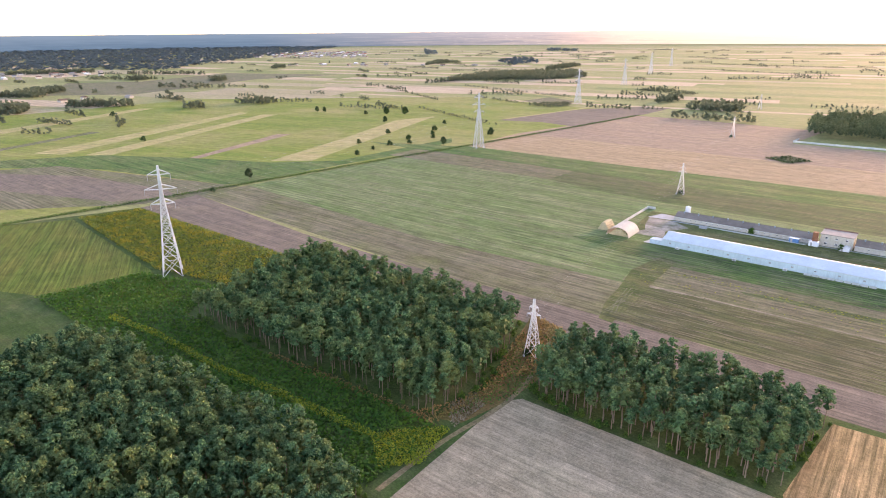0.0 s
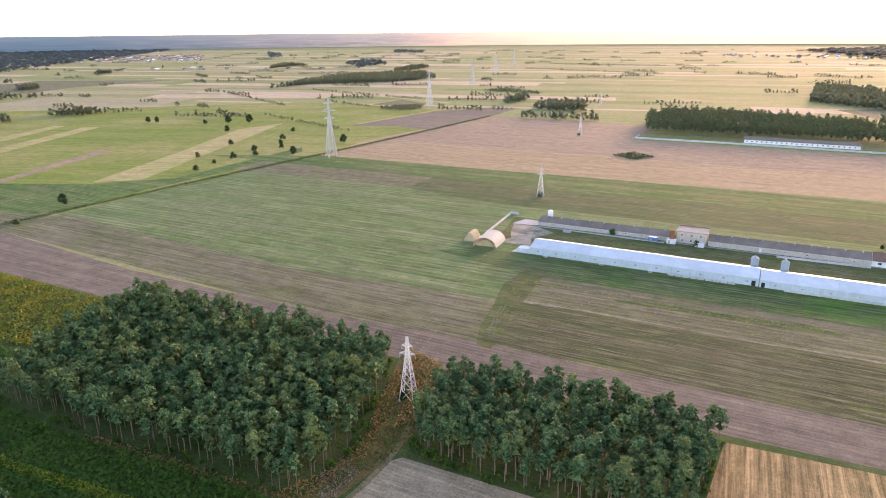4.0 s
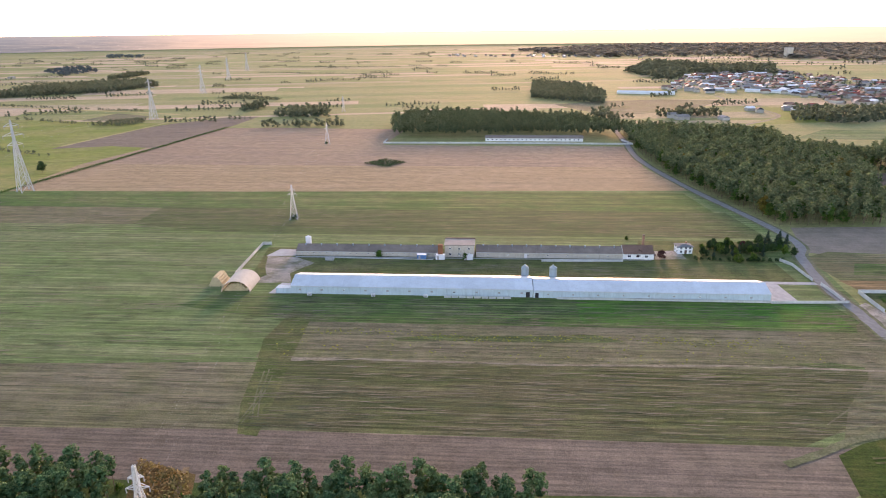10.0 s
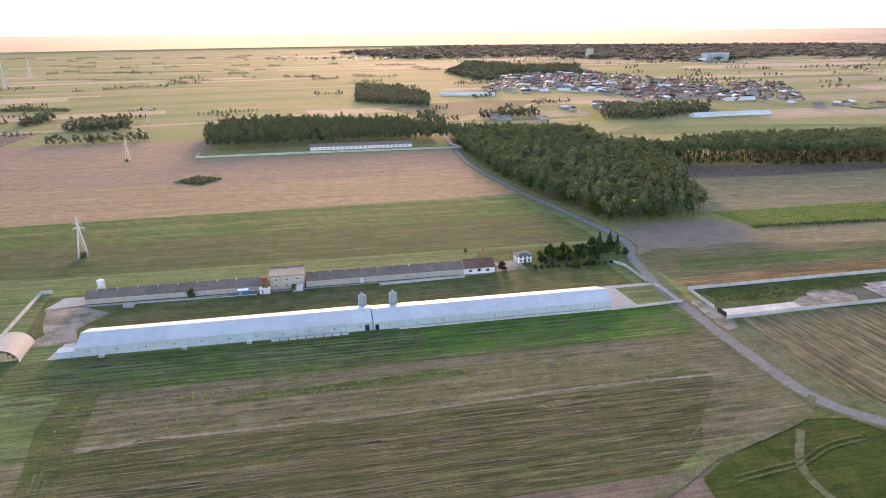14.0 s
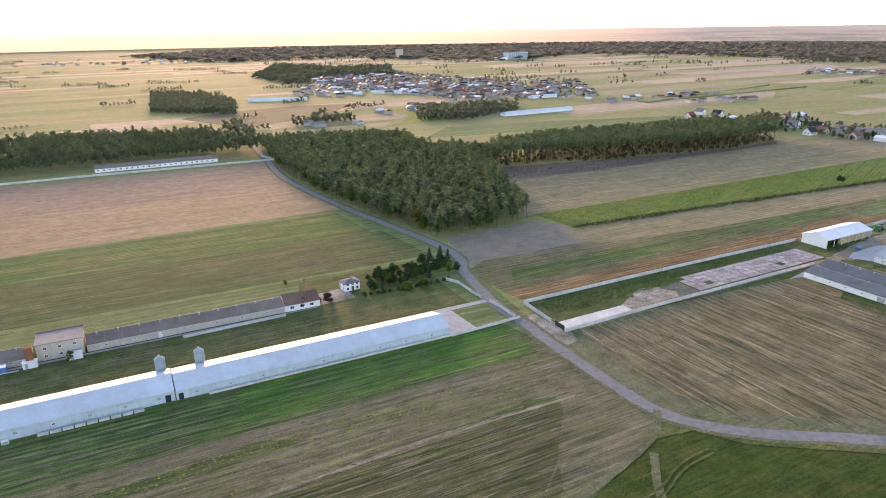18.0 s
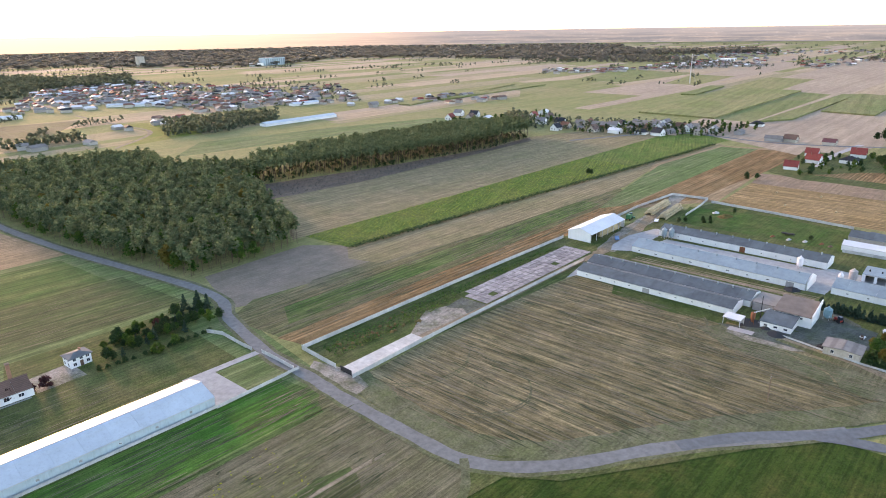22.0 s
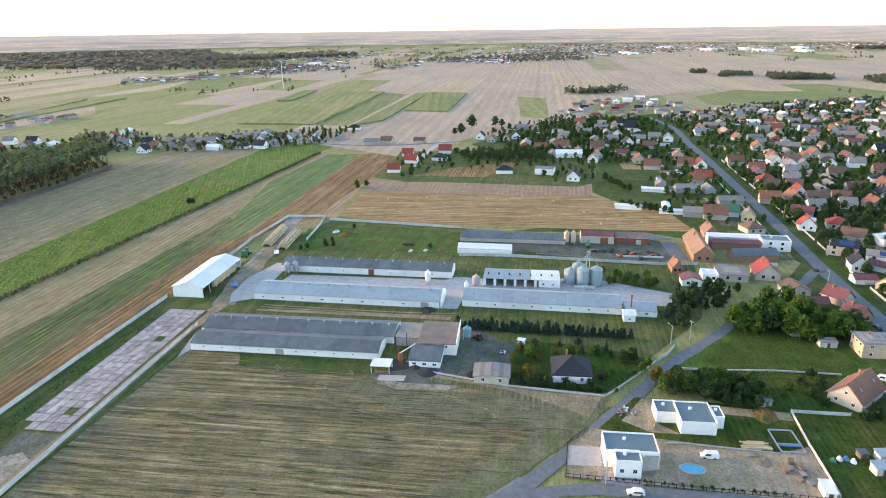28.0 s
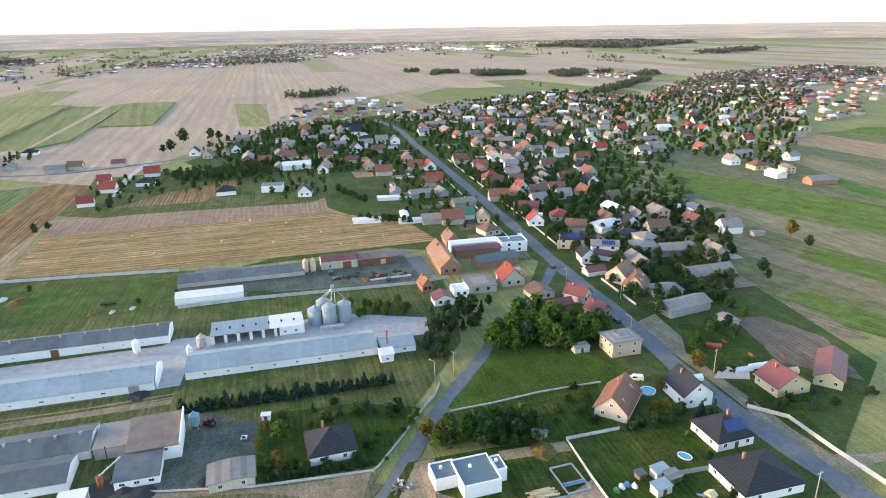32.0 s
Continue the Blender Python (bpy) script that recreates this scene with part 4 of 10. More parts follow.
# ---- trees ----
def tufts(centres, radii, count, size, rng, up=0.0, flat=1.0):
    """Small four-cornered leaf sprays on the outside of the clumps: corners and faces."""
    k = rng.integers(len(centres), size=count)
    d = rng.normal(size=(count, 3))
    d /= np.linalg.norm(d, axis=1)[:, None]
    d[:, 2] = np.where(d[:, 2] < -0.35, -d[:, 2], d[:, 2])
    pos = np.asarray(centres)[k] + d * np.asarray(radii)[k][:, None] * np.array([1, 1, flat]) * rng.uniform(0.72, 1.08, (count, 1))
    nrm = d + rng.normal(scale=0.75, size=(count, 3)) + np.array([0, 0, up])
    nrm /= np.linalg.norm(nrm, axis=1)[:, None]
    s = np.cross(nrm, rng.normal(size=(count, 3)))
    s /= np.linalg.norm(s, axis=1)[:, None]
    t = np.cross(nrm, s)
    w = size * rng.uniform(0.6, 1.4, (count, 1))
    h = size * rng.uniform(0.5, 1.1, (count, 1))
    lift = nrm * w * 0.25
    verts = np.stack([pos - s * w - t * h * 0.4, pos + s * w * 0.3 - t * h + lift, pos + s * w + t * h * 0.4, pos - s * w * 0.3 + t * h + lift], 1)
    return verts.reshape(-1, 3), np.arange(4 * count).reshape(-1, 4)


def clumps(centres, radii, flat=0.8):
    """Dark inner bodies of the clumps: six-cornered lumps, faces doubled up to four corners."""
    v, f = [], []
    for (x, y, z), r in zip(centres, radii):
        k = len(v)
        ring = [(x + r * 0.72 * math.cos(a), y + r * 0.72 * math.sin(a), z) for a in (0.3, 1.35, 2.4, 3.45, 4.5, 5.5)]
        v += ring + [(x, y, z + r * 0.75 * flat), (x, y, z - r * 0.6 * flat)]
        for i in range(6):
            j = (i + 1) % 6
            if i % 2 == 0:
                m = (i + 2) % 6
                f.append((k + i, k + j, k + m, k + 6))
                f.append((k + m, k + j, k + i, k + 7))
    return np.array(v), np.array(f)


def stack(*sets):
    vs, fs, n = [], [], 0
    for v, f in sets:
        if len(v):
            vs.append(v)
            fs.append(f + n)
            n += len(v)
    return np.concatenate(vs), np.concatenate(fs)


def crown_pine(h, r, rng, n=330, size=0.42, low=0.45, puffs=17, puff=(0.27, 0.42)):
    """A pine's crown: one lobed, rounded dome of branch ends round a dark core."""
    core, wide = [], []
    deep = h * (1 - low)
    for i in range(3):
        k = (i + 0.4) / 3
        core.append((rng.uniform(-0.15, 0.15) * r, rng.uniform(-0.15, 0.15) * r, h * low + deep * 0.8 * k))
        wide.append(r * (0.86 - 0.3 * k * k))
    c, q = [], []
    for i in range(puffs):
        k = ((i + 0.5) / puffs) ** 0.75
        out = r * math.sqrt(max(0.0, 1.0 - k ** 2.2)) * rng.uniform(0.7, 1.05) * 0.85
        a = i * 2.4 + rng.uniform(-0.5, 0.5)
        c.append((out * math.cos(a), out * math.sin(a), h * low + deep * (0.12 + 0.80 * k) * rng.uniform(0.88, 1.08)))
        q.append(r * rng.uniform(*puff))
    return stack(clumps(core, wide, 1.0), tufts(c, q, n, size, rng, 0.9, 0.8))


def crown_broad(h, r, rng, n=420, size=0.42, low=0.25, count=14):
    c, q = [], []
    for i in range(count):
        s = (i + 0.5) / count
        z = h * (low + (0.9 - low) * s)
        out = r * math.sin(math.pi * min(0.95, 0.25 + 0.72 * s)) * rng.uniform(0.25, 0.8)
        a = i * 2.4 + rng.uniform(-0.7, 0.7)
        c.append((out * math.cos(a), out * math.sin(a), z))
        q.append(r * rng.uniform(0.36, 0.56))
    return stack(clumps(c, q), tufts(c, q, n, size, rng, 0.2, 0.9))


def crown_fir(h, r, rng, n=300, size=0.4, low=0.06):
    c, q = [], []
    for i in range(16):
        s = i / 15
        out = r * (1 - s) * 0.62
        a = i * 2.4
        c.append((out * math.cos(a), out * math.sin(a), h * (low + (0.96 - low) * s)))
        q.append(max(0.25, r * 0.55 * (1 - s * 0.85)))
    return stack(clumps(c, q, 1.0), tufts(c, q, n, size, rng, -0.2, 0.9))


def stem(h, r, rng, limbs=5, reach=1.2, start=0.4, bend=0.3):
    """A tapered, slightly bent trunk with limbs."""
    s = Shape()
    p, q = Vector((0, 0, -0.1)), None
    for i in range(1, 6):
        q = Vector((rng.uniform(-bend, bend) * i / 5, rng.uniform(-bend, bend) * i / 5, h * i / 5))
        s.beam(p, q, r * (1.05 - 0.17 * (i - 1)), r * (1.05 - 0.17 * i), 6)
        p = q
    for i in range(limbs):
        z = h * rng.uniform(start, 0.92)
        a = rng.uniform(0, 6.28)
        s.beam((0, 0, z), (reach * math.cos(a), reach * math.sin(a), z + reach * rng.uniform(0.2, 0.7)), r * 0.3, r * 0.1, 4)
    return s


class Kind:
    """Tree shapes of one kind, to be planted singly or, where nobody could count them, sown as one mass."""

    def __init__(self, name, crown, leaf, bark, heights, radius, label, many=5, stem_at=0.4, reach=1.2, seed=1):
        self.name, self.leaf, self.label, self.made, self.raw = name, leaf, label, [], []
        r = np.random.default_rng(seed)
        for i in range(many):
            h = heights[0] + (heights[1] - heights[0]) * (i + 0.5) / many
            v, f = crown(h, radius * r.uniform(0.85, 1.15), r)
            trunk = stem(h * 0.9, 0.012 * h + 0.03, r, 5, reach, stem_at)
            self.raw.append((v, f, trunk))
            self.made.append((array_mesh("crown", v, f, leaf), trunk.mesh("trunk", bark)))
        self.bark = bark

    def plant(self, x, y, size=1.0, which=None, turn=None, group="", label="", z=0.0):
        i = random.randrange(len(self.made)) if which is None else which
        crown, trunk = self.made[i]
        e = thing(self.name, pose(x, y, z, 0, 0, random.uniform(0, 360) if turn is None else turn) @ Matrix.Scale(size, 4), label or self.label, "tree", group)
        part("trunk", trunk, self.bark, e)
        part("crown", crown, self.leaf, e)
        return e

    def sow(self, name, spots, label, trunks=True, thin=1.0, wide=1.0):
        """All the trees of one wood as one mass."""
        vs, fs, tv, tf, n = [], [], [], [], 0
        r = np.random.default_rng(len(spots))
        for x, y, size in spots:
            v, f, trunk = self.raw[r.integers(len(self.raw))]
            a = r.uniform(0, 6.283)
            c, s = math.cos(a), math.sin(a)
            if thin < 1:
                f = f[r.random(len(f)) < thin]
            w = v * np.array([wide, wide, 1.0]) * size
            vs.append(np.stack([x + c * w[:, 0] - s * w[:, 1], y + s * w[:, 0] + c * w[:, 1], w[:, 2]], 1))
            fs.append(f + n)
            n += len(v)
            if trunks:
                tv.append((x, y, size))
        ob = tagged(new(name, array_mesh(name, np.concatenate(vs), np.concatenate(fs), self.leaf)), label, "trees", kind="stuff")
        if trunks:
            sh = Shape()
            for x, y, size in tv:
                h = self.raw[0][0][:, 2].max() * size * 0.8
                sh.beam((x, y, 0), (x + 0.2, y + 0.1, h), 0.12 * size, 0.06 * size, 4)
            stems = new("tree_trunks", sh.mesh("tree_trunks", self.bark))
            stems.parent = ob
        return ob


PINE = Kind("pine_tree", lambda h, r, g: crown_pine(h, r, g, 400, 0.27, 0.46, 15, (0.24, 0.38)), "pine", "trunk_pine", (9.3, 13.2), 1.78, "tall Scots pine with dark blue-green needles", 6, 0.5, 1.3, 11)
WOODPINE = Kind("pine_tree", lambda h, r, g: crown_pine(h, r, g, 96, 0.62, 0.50, 9, (0.30, 0.44)), "forest", "trunk", (11.0, 15.0), 2.2, "dark green pine of the wood", 5, 0.5, 1.3, 12)
TALLPINE = Kind("pine_tree", lambda h, r, g: crown_pine(h, r, g, 110, 0.7, 0.62, 11), "forest", "trunk_shaded", (17.0, 20.0), 2.6, "tall bare-stemmed pine at the wood's edge", 4, 0.7, 1.2, 13)
BROAD = Kind("broadleaf_tree", lambda h, r, g: crown_broad(h, r, g), "leaf", "trunk", (6.5, 9.0), 3.0, "green broadleaf tree with a full rounded crown", 5, 0.3, 1.5, 14)
DARKTREE = Kind("broadleaf_tree", lambda h, r, g: crown_broad(h, r, g), "leaf_dark", "trunk", (6.5, 9.0), 3.0, "dark green broadleaf garden tree", 4, 0.3, 1.5, 15)
BUSH = Kind("bush", lambda h, r, g: crown_broad(h, r, g, 220, 0.3, 0.1, 9), "leaf_dark", "trunk", (2.4, 3.6), 1.8, "dense dark green garden bush", 4, 0.15, 0.6, 16)
GREENBUSH = Kind("bush", lambda h, r, g: crown_broad(h, r, g, 220, 0.3, 0.1, 9), "leaf", "trunk", (2.2, 3.2), 1.6, "rounded bright green garden bush", 4, 0.15, 0.6, 17)
YELLOWTREE = Kind("broadleaf_tree", lambda h, r, g: crown_broad(h, r, g), "leaf_yellow", "trunk", (6.0, 8.0), 2.4, "young tree with yellowing autumn leaves", 3, 0.25, 1.0, 18)
REDBUSH = Kind("bush", lambda h, r, g: crown_broad(h, r, g, 240, 0.32, 0.08, 9), "leaf_red", "trunk", (3.0, 3.8), 2.0, "purple-leaved ornamental garden bush", 2, 0.15, 0.6, 19)
FIR = Kind("fir_tree", lambda h, r, g: crown_fir(h, r, g), "fir", "trunk", (6.0, 9.0), 2.0, "blue-green conical garden fir tree", 4, 0.1, 0.8, 20)
THUJA = Kind("thuja", lambda h, r, g: crown_fir(h, r, g, 160, 0.24), "fir", "trunk", (2.2, 3.0), 0.9, "slim dark conifer of the hedge row", 3, 0.1, 0.3, 21)
GARDEN = Kind("garden_tree", lambda h, r, g: crown_broad(h, r, g, 96, 0.72, 0.12, 6), "leaf", "trunk", (5.5, 8.0), 2.6, "green garden tree", 5, 0.25, 1.0, 24)
GARDENDARK = Kind("garden_tree", lambda h, r, g: crown_broad(h, r, g, 96, 0.72, 0.12, 6), "leaf_dark", "trunk", (5.0, 8.0), 2.4, "dark garden tree", 5, 0.25, 1.0, 25)
FARTREE = Kind("tree", lambda h, r, g: crown_broad(h, r, g, 18, 2.0, 0.1, 4), "hazed_trees", "trunk", (9.0, 13.0), 4.2, "far tree with haze painted into its leaves", 5, 0.2, 1.5, 22)


def plant_row(kind, pts, gap, size=(0.8, 1.15), group="", label=""):
    """Plants along a line."""
    for (ax, ay), (bx, by) in zip(pts, pts[1:]):
        n = max(1, int(math.hypot(bx - ax, by - ay) / gap))
        for i in range(n):
            t = (i + random.uniform(0.2, 0.8)) / n
            kind.plant(ax + (bx - ax) * t, ay + (by - ay) * t, random.uniform(*size), group=group, label=label)


def scatter(poly, gap, rng, size=(0.8, 1.2), jitter=0.42):
    """Places on a loose triangular grid inside a polygon."""
    xs, ys = [p[0] for p in poly], [p[1] for p in poly]
    out, row, y = [], 0, min(ys)
    while y < max(ys):
        x = min(xs) + (gap / 2 if row % 2 else 0)
        while x < max(xs):
            px, py = x + rng.uniform(-jitter, jitter) * gap, y + rng.uniform(-jitter, jitter) * gap
            if inside(px, py, poly):
                out.append((px, py, rng.uniform(*size)))
            x += gap
        y += gap * 0.87
        row += 1
    return out


PLOT_A = [(-24, -47), (-43, -46), (-79, -54), (-123, -65), (-141, -70), (-149, -82), (-148, -112), (-90, -140), (-20, -110), (0, -80)]
PLOT_B = [(-152, -35), (-103, -27), (-70, -18), (-38, -12), (-42, 12), (-60, 47), (-64, 52), (-176, 33)]
PLOT_C = [(-28, 18), (-12, 18), (2, 21), (22, 24), (40, 29), (37, 67), (-39, 53), (-33, 26)]

# ---- pine plots ----
rng = np.random.default_rng(3)
singles = 0
for poly, plot in ((PLOT_C, "pines of the plot by the track"), (PLOT_B, "pines of the middle plot"), (PLOT_A, "pines of the large plot")):
    places = scatter(poly, 3.3, rng, (0.80, 1.18), 0.38)
    near = []
    for x, y, s in places:
        if plot == "pines of the plot by the track" and len(near) < 260:
            near.append((x, y, s))
            PINE.plant(x, y, s, group=plot)
    rest = [p for p in places if p not in near]
    edge = []
    for (ax, ay), (bx, by) in zip(poly, poly[1:] + poly[:1]):
        m = max(2, int(math.hypot(bx - ax, by - ay) / 2.2))
        edge += [(ax + (bx - ax) * i / m + rng.normal(0, 0.7), ay + (by - ay) * i / m + rng.normal(0, 0.7), rng.uniform(0.35, 0.95)) for i in range(m) if rng.random() < 0.6]
    GREENBUSH.sow("edge_shrubs", edge, "low shrubs along the edge of the pine plot", False, 0.5)
    if rest:
        PINE.sow("pine_plantation", rest, "dense plantation of dark Scots pines")

# ---- woods beyond ----
FOREST_NORTH = [(145, 320), (204, 330), (214, 366), (228, 430), (236, 478), (262, 520), (240, 545), (205, 560), (207, 625), (172, 642), (121, 652), (66, 660), (72, 585), (84, 505), (108, 412)]
FOREST_WEST = [(-158, 572), (66, 612), (68, 640), (47, 680), (8, 725), (-117, 743), (-182, 718), (-189, 658)]
woods = scatter(FOREST_NORTH, 4.2, rng, (0.75, 1.15), 0.34)
lots = rng.random(len(woods))
WOODPINE.sow("pine_forest", [p for p, k in zip(woods, lots) if k < 0.86], "wide dark pine forest beside the farm road")
BROAD.sow("forest_broadleaves", [(x, y, s * 1.25) for (x, y, s), k in zip(woods, lots) if 0.86 <= k < 0.97], "green broadleaf trees among the pines", True, 0.5)
for (x, y, s), k in zip(woods, lots):
    if k >= 0.985:
        YELLOWTREE.plant(x, y, s * 1.6, group="yellowing trees of the forest", label="yellowing broadleaf tree among the pines")
WOODPINE.sow("pine_forest", scatter(FOREST_WEST, 5.6, rng, (0.8, 1.2)), "dark forest behind the far farm wall", trunks=False)
BELT = [(236, 478), (290, 484), (337, 474), (405, 476), (470, 478), (537, 496), (556, 514), (552, 548), (488, 566), (413, 548), (340, 548), (262, 530)]
TALLPINE.sow("pine_wood", scatter(BELT, 4.6, rng, (0.8, 1.05)), "long belt of tall bare-stemmed pines")
BUSH.sow("undergrowth", [(x, y, s) for x, y, s in scatter(BELT, 9.0, rng, (0.7, 1.3))], "dark undergrowth below the tall pines", False, 0.4)

# ---- building tools ----
def beside(x, y, turn, dx, dy, dz=0.0, more=0.0):
    """The pose at dx, dy of a place that is turned."""
    return spot(x, y, turn) @ pose(dx, dy, dz, 0, 0, more)


WINDOWS = {}


def window(parent, x, y, z, w, h, side, frame="white_wall", glass="glass"):
    """A framed window set 3 cm proud of a wall that faces side: 0 -y, 1 +x, 2 +y, 3 -x."""
    key = (round(w, 2), round(h, 2), frame, glass)
    if key not in WINDOWS:
        f = Shape()
        t = 0.09
        f.box(0, 0, 0, w, 0.1, t).box(0, 0, h - t, w, 0.1, t).box(-w / 2 + t / 2, 0, t, t, 0.1, h - 2 * t).box(w / 2 - t / 2, 0, t, t, 0.1, h - 2 * t).box(0, 0, t, 0.05, 0.08, h - 2 * t)
        WINDOWS[key] = (f.mesh("window", frame), Shape().box(0, 0.01, t, w - 2 * t, 0.06, h - 2 * t).mesh("pane", glass))
    f, g = WINDOWS[key]
    ob = part("window", f, frame, parent, at=pose(x, y, z, 0, 0, 90 * side))
    part("pane", g, glass, ob)
    return ob


FLATS = {}


def flat(parent, name, x, y, z, w, h, side, mat, thick=0.08, label=""):
    """A door, hatch or panel set slightly proud of a wall."""
    key = (name, round(w, 2), round(h, 2), mat, thick)
    if key not in FLATS:
        s = Shape().box(0, 0, 0, w, thick, h)
        if name in ("door", "gate"):
            s.box(0, -0.03, 0, 0.05, thick, h).box(0, -0.03, h * 0.5, w, thick, 0.06)
        FLATS[key] = s.mesh(name, mat)
    return part(name, FLATS[key], mat, parent, label, at=pose(x, y, z, 0, 0, 90 * side))


def long_barn(x, y, turn, length, width, eave, ridge, wall, roof, label, panel=7.0, over=0.4, hatches=(), doors=(), plinth=0.0, vents=0, half=0.5, back=None, name="barn"):
    """A long low gabled barn. x, y: its front corner; it reaches width along local x and length along local -y. The front faces -x."""
    e = thing(name, spot(x, y, turn), label, "barn")
    r = width * half
    be = eave if back is None else back
    part("wall", Shape().profile([(0, 0), (width, 0), (width, be), (r, ridge - 0.06), (0, eave)], -length, 0), wall, e)
    n = max(1, round(length / panel))
    step = length / n
    kf, kb = (ridge - eave) / r, (ridge - be) / (width - r)
    th = 0.12
    front = Shape().profile([(r, ridge), (-over, eave - kf * over), (-over, eave - kf * over + th), (r, ridge + th)], -step + 0.03, 0.0)
    rear = Shape().profile([(r + 0.01, ridge), (width + over, be - kb * over), (width + over, be - kb * over + th), (r + 0.01, ridge + th)], -step + 0.03, 0.0)
    fm, rm = front.mesh("roof_panel", roof), rear.mesh("roof_panel", roof)
    for i in range(n):
        lift = 0.0 if i % 2 else 0.02
        part("roof_panel", fm, roof, e, at=pose(0, -i * step, lift))
        part("roof_panel", rm, roof, e, at=pose(0, -i * step, lift))
    part("ridge_cap", Shape().profile([(r - 0.35, ridge + th - 0.35 * kf + 0.03), (r + 0.35, ridge + th - 0.35 * kb + 0.03), (r, ridge + th + 0.07)], -length - 0.2, 0.2), roof, e)
    part("gutter", Shape().profile([(-over - 0.12, eave - kf * over - 0.14), (-over, eave - kf * over - 0.14), (-over, eave - kf * over), (-over - 0.12, eave - kf * over)], -length, 0), "steel", e)
    if plinth:
        part("plinth", Shape().box(-0.25, -length / 2, 0, 0.5, length, plinth), "fence", e)
    for d, w, h, z, m in hatches:
        if m == "window":
            window(e, -0.03, -d, z, w, h, 3)
        else:
            flat(e, "hatch", -0.04, -d, z, w, h, 3, m)
    for d, w, h, m in doors:
        if d == "left":
            flat(e, "gate", width / 2, 0.04, 0, w, h, 2, m)
        elif d == "right":
            flat(e, "gate", width / 2, -length - 0.04, 0, w, h, 0, m)
        else:
            flat(e, "gate", -0.05, -d, 0, w, h, 3, m)
    if vents:
        v = Shape().tube(0, 0, -0.3, 0.7, 0.32, n=8).tube(0, 0, 0.75, 0.95, 0.5, 0.1, 8).tube(0, 0, 0.68, 0.76, 0.1, n=6)
        vm = v.mesh("roof_vent", "zinc")
        for i in range(vents):
            part("roof_vent", vm, "zinc", e, at=pose(r - 0.9, -(i + 0.5) * length / vents, ridge - 0.9 * kf + 0.15))
    return e


def silo(x, y, r, h, z0, mat="zinc", label="", turn=0, name="feed_silo", cone=1.2):
    """A steel bin on legs: ribbed barrel, coned top and hopper."""
    e = thing(name, spot(x, y, turn), label or "galvanised steel feed silo on legs beside the barn", "silo")
    n = max(3, int((h - z0 - cone) / 0.9))
    rings = [(z0, r)]
    for i in range(n):
        b = z0 + (h - cone - z0) * (i + 1) / n
        rings += [(b - 0.10, r), (b - 0.07, r + 0.04), (b - 0.02, r + 0.04), (b, r)]
    s = Shape()
    s.add([(q * math.cos(k * math.pi / 10), q * math.sin(k * math.pi / 10), z) for z, q in rings for k in range(20)],
          [(20 * i + k, 20 * i + (k + 1) % 20, 20 * i + 20 + (k + 1) % 20, 20 * i + 20 + k) for i in range(len(rings) - 1) for k in range(20)] + [tuple(range(19, -1, -1)), tuple(range(20 * len(rings) - 20, 20 * len(rings)))])
    part("barrel", s, mat, e)
    part("top", Shape().tube(0, 0, h - cone, h - 0.15, r + 0.06, 0.25, 20).tube(0, 0, h - 0.16, h + 0.1, 0.28, n=10), mat, e)
    if z0 > 0.6:
        part("hopper", Shape().tube(0, 0, max(0.5, z0 - r * 1.1), z0, 0.2, r, 20), mat, e)
        for i in range(4):
            a = math.pi / 4 + i * math.pi / 2
            part("leg", Shape().beam((r * math.cos(a), r * math.sin(a), 0), (r * math.cos(a), r * math.sin(a), z0 + 0.8), 0.09), "steel", e)
    part("ladder", Shape().box(r + 0.1, -0.2, 0.3, 0.05, 0.05, h - cone - 0.2).box(r + 0.1, 0.2, 0.3, 0.05, 0.05, h - cone - 0.2), "steel", e)
    return e


FENCE_PANELS = {}


def fence(pts, label, height=1.8, panel=4.6, mat="fence", name="concrete_fence"):
    """A wall of concrete panels between posts along a line."""
    x0, y0 = pts[0]
    e = thing(name, spot(x0, y0), label, "fence")
    for (ax, ay), (bx, by) in zip(pts, pts[1:]):
        d = math.hypot(bx - ax, by - ay)
        n = max(1, round(d / panel))
        w = d / n
        key = (round(w, 1), height, mat)
        if key not in FENCE_PANELS:
            s = Shape()
            for k in range(4):
                s.box(w / 2, 0, height * k / 4 + 0.02, w - 0.1, 0.09 if k % 2 else 0.12, height / 4 - 0.02)
            FENCE_PANELS[key] = (s.mesh("panel", mat), Shape().box(0, 0, 0, 0.16, 0.2, height + 0.12).mesh("post", mat))
        pm, qm = FENCE_PANELS[key]
        a = math.degrees(math.atan2(by - ay, bx - ax))
        for i in range(n):
            m = pose(ax - x0 + (bx - ax) * i / n, ay - y0 + (by - ay) * i / n, 0, 0, 0, a)
            part("panel", pm, mat, e, at=m)
            part("post", qm, mat, e, at=m)
    return e


def ground_sheet(name, pts, mat, label, cat="pavement", z=0.05):
    return setting(name, Shape().sheet(pts, lay(pts)), mat, label, cat)


def low_wall(name, pts, width, height, mat, label, cat="wall"):
    """A solid low wall along a line, one thing."""
    x0, y0 = pts[0]
    e = Shape()
    for (ax, ay), (bx, by) in zip(pts, pts[1:]):
        a = math.degrees(math.atan2(by - ay, bx - ax))
        d = math.hypot(bx - ax, by - ay)
        e.box((ax + bx) / 2 - x0, (ay + by) / 2 - y0, 0, d + width * 0.98, width, height, a)
    ob = new(name, e.mesh(name, mat))
    ob.matrix_basis = spot(x0, y0)
    return tagged(ob, label, cat)


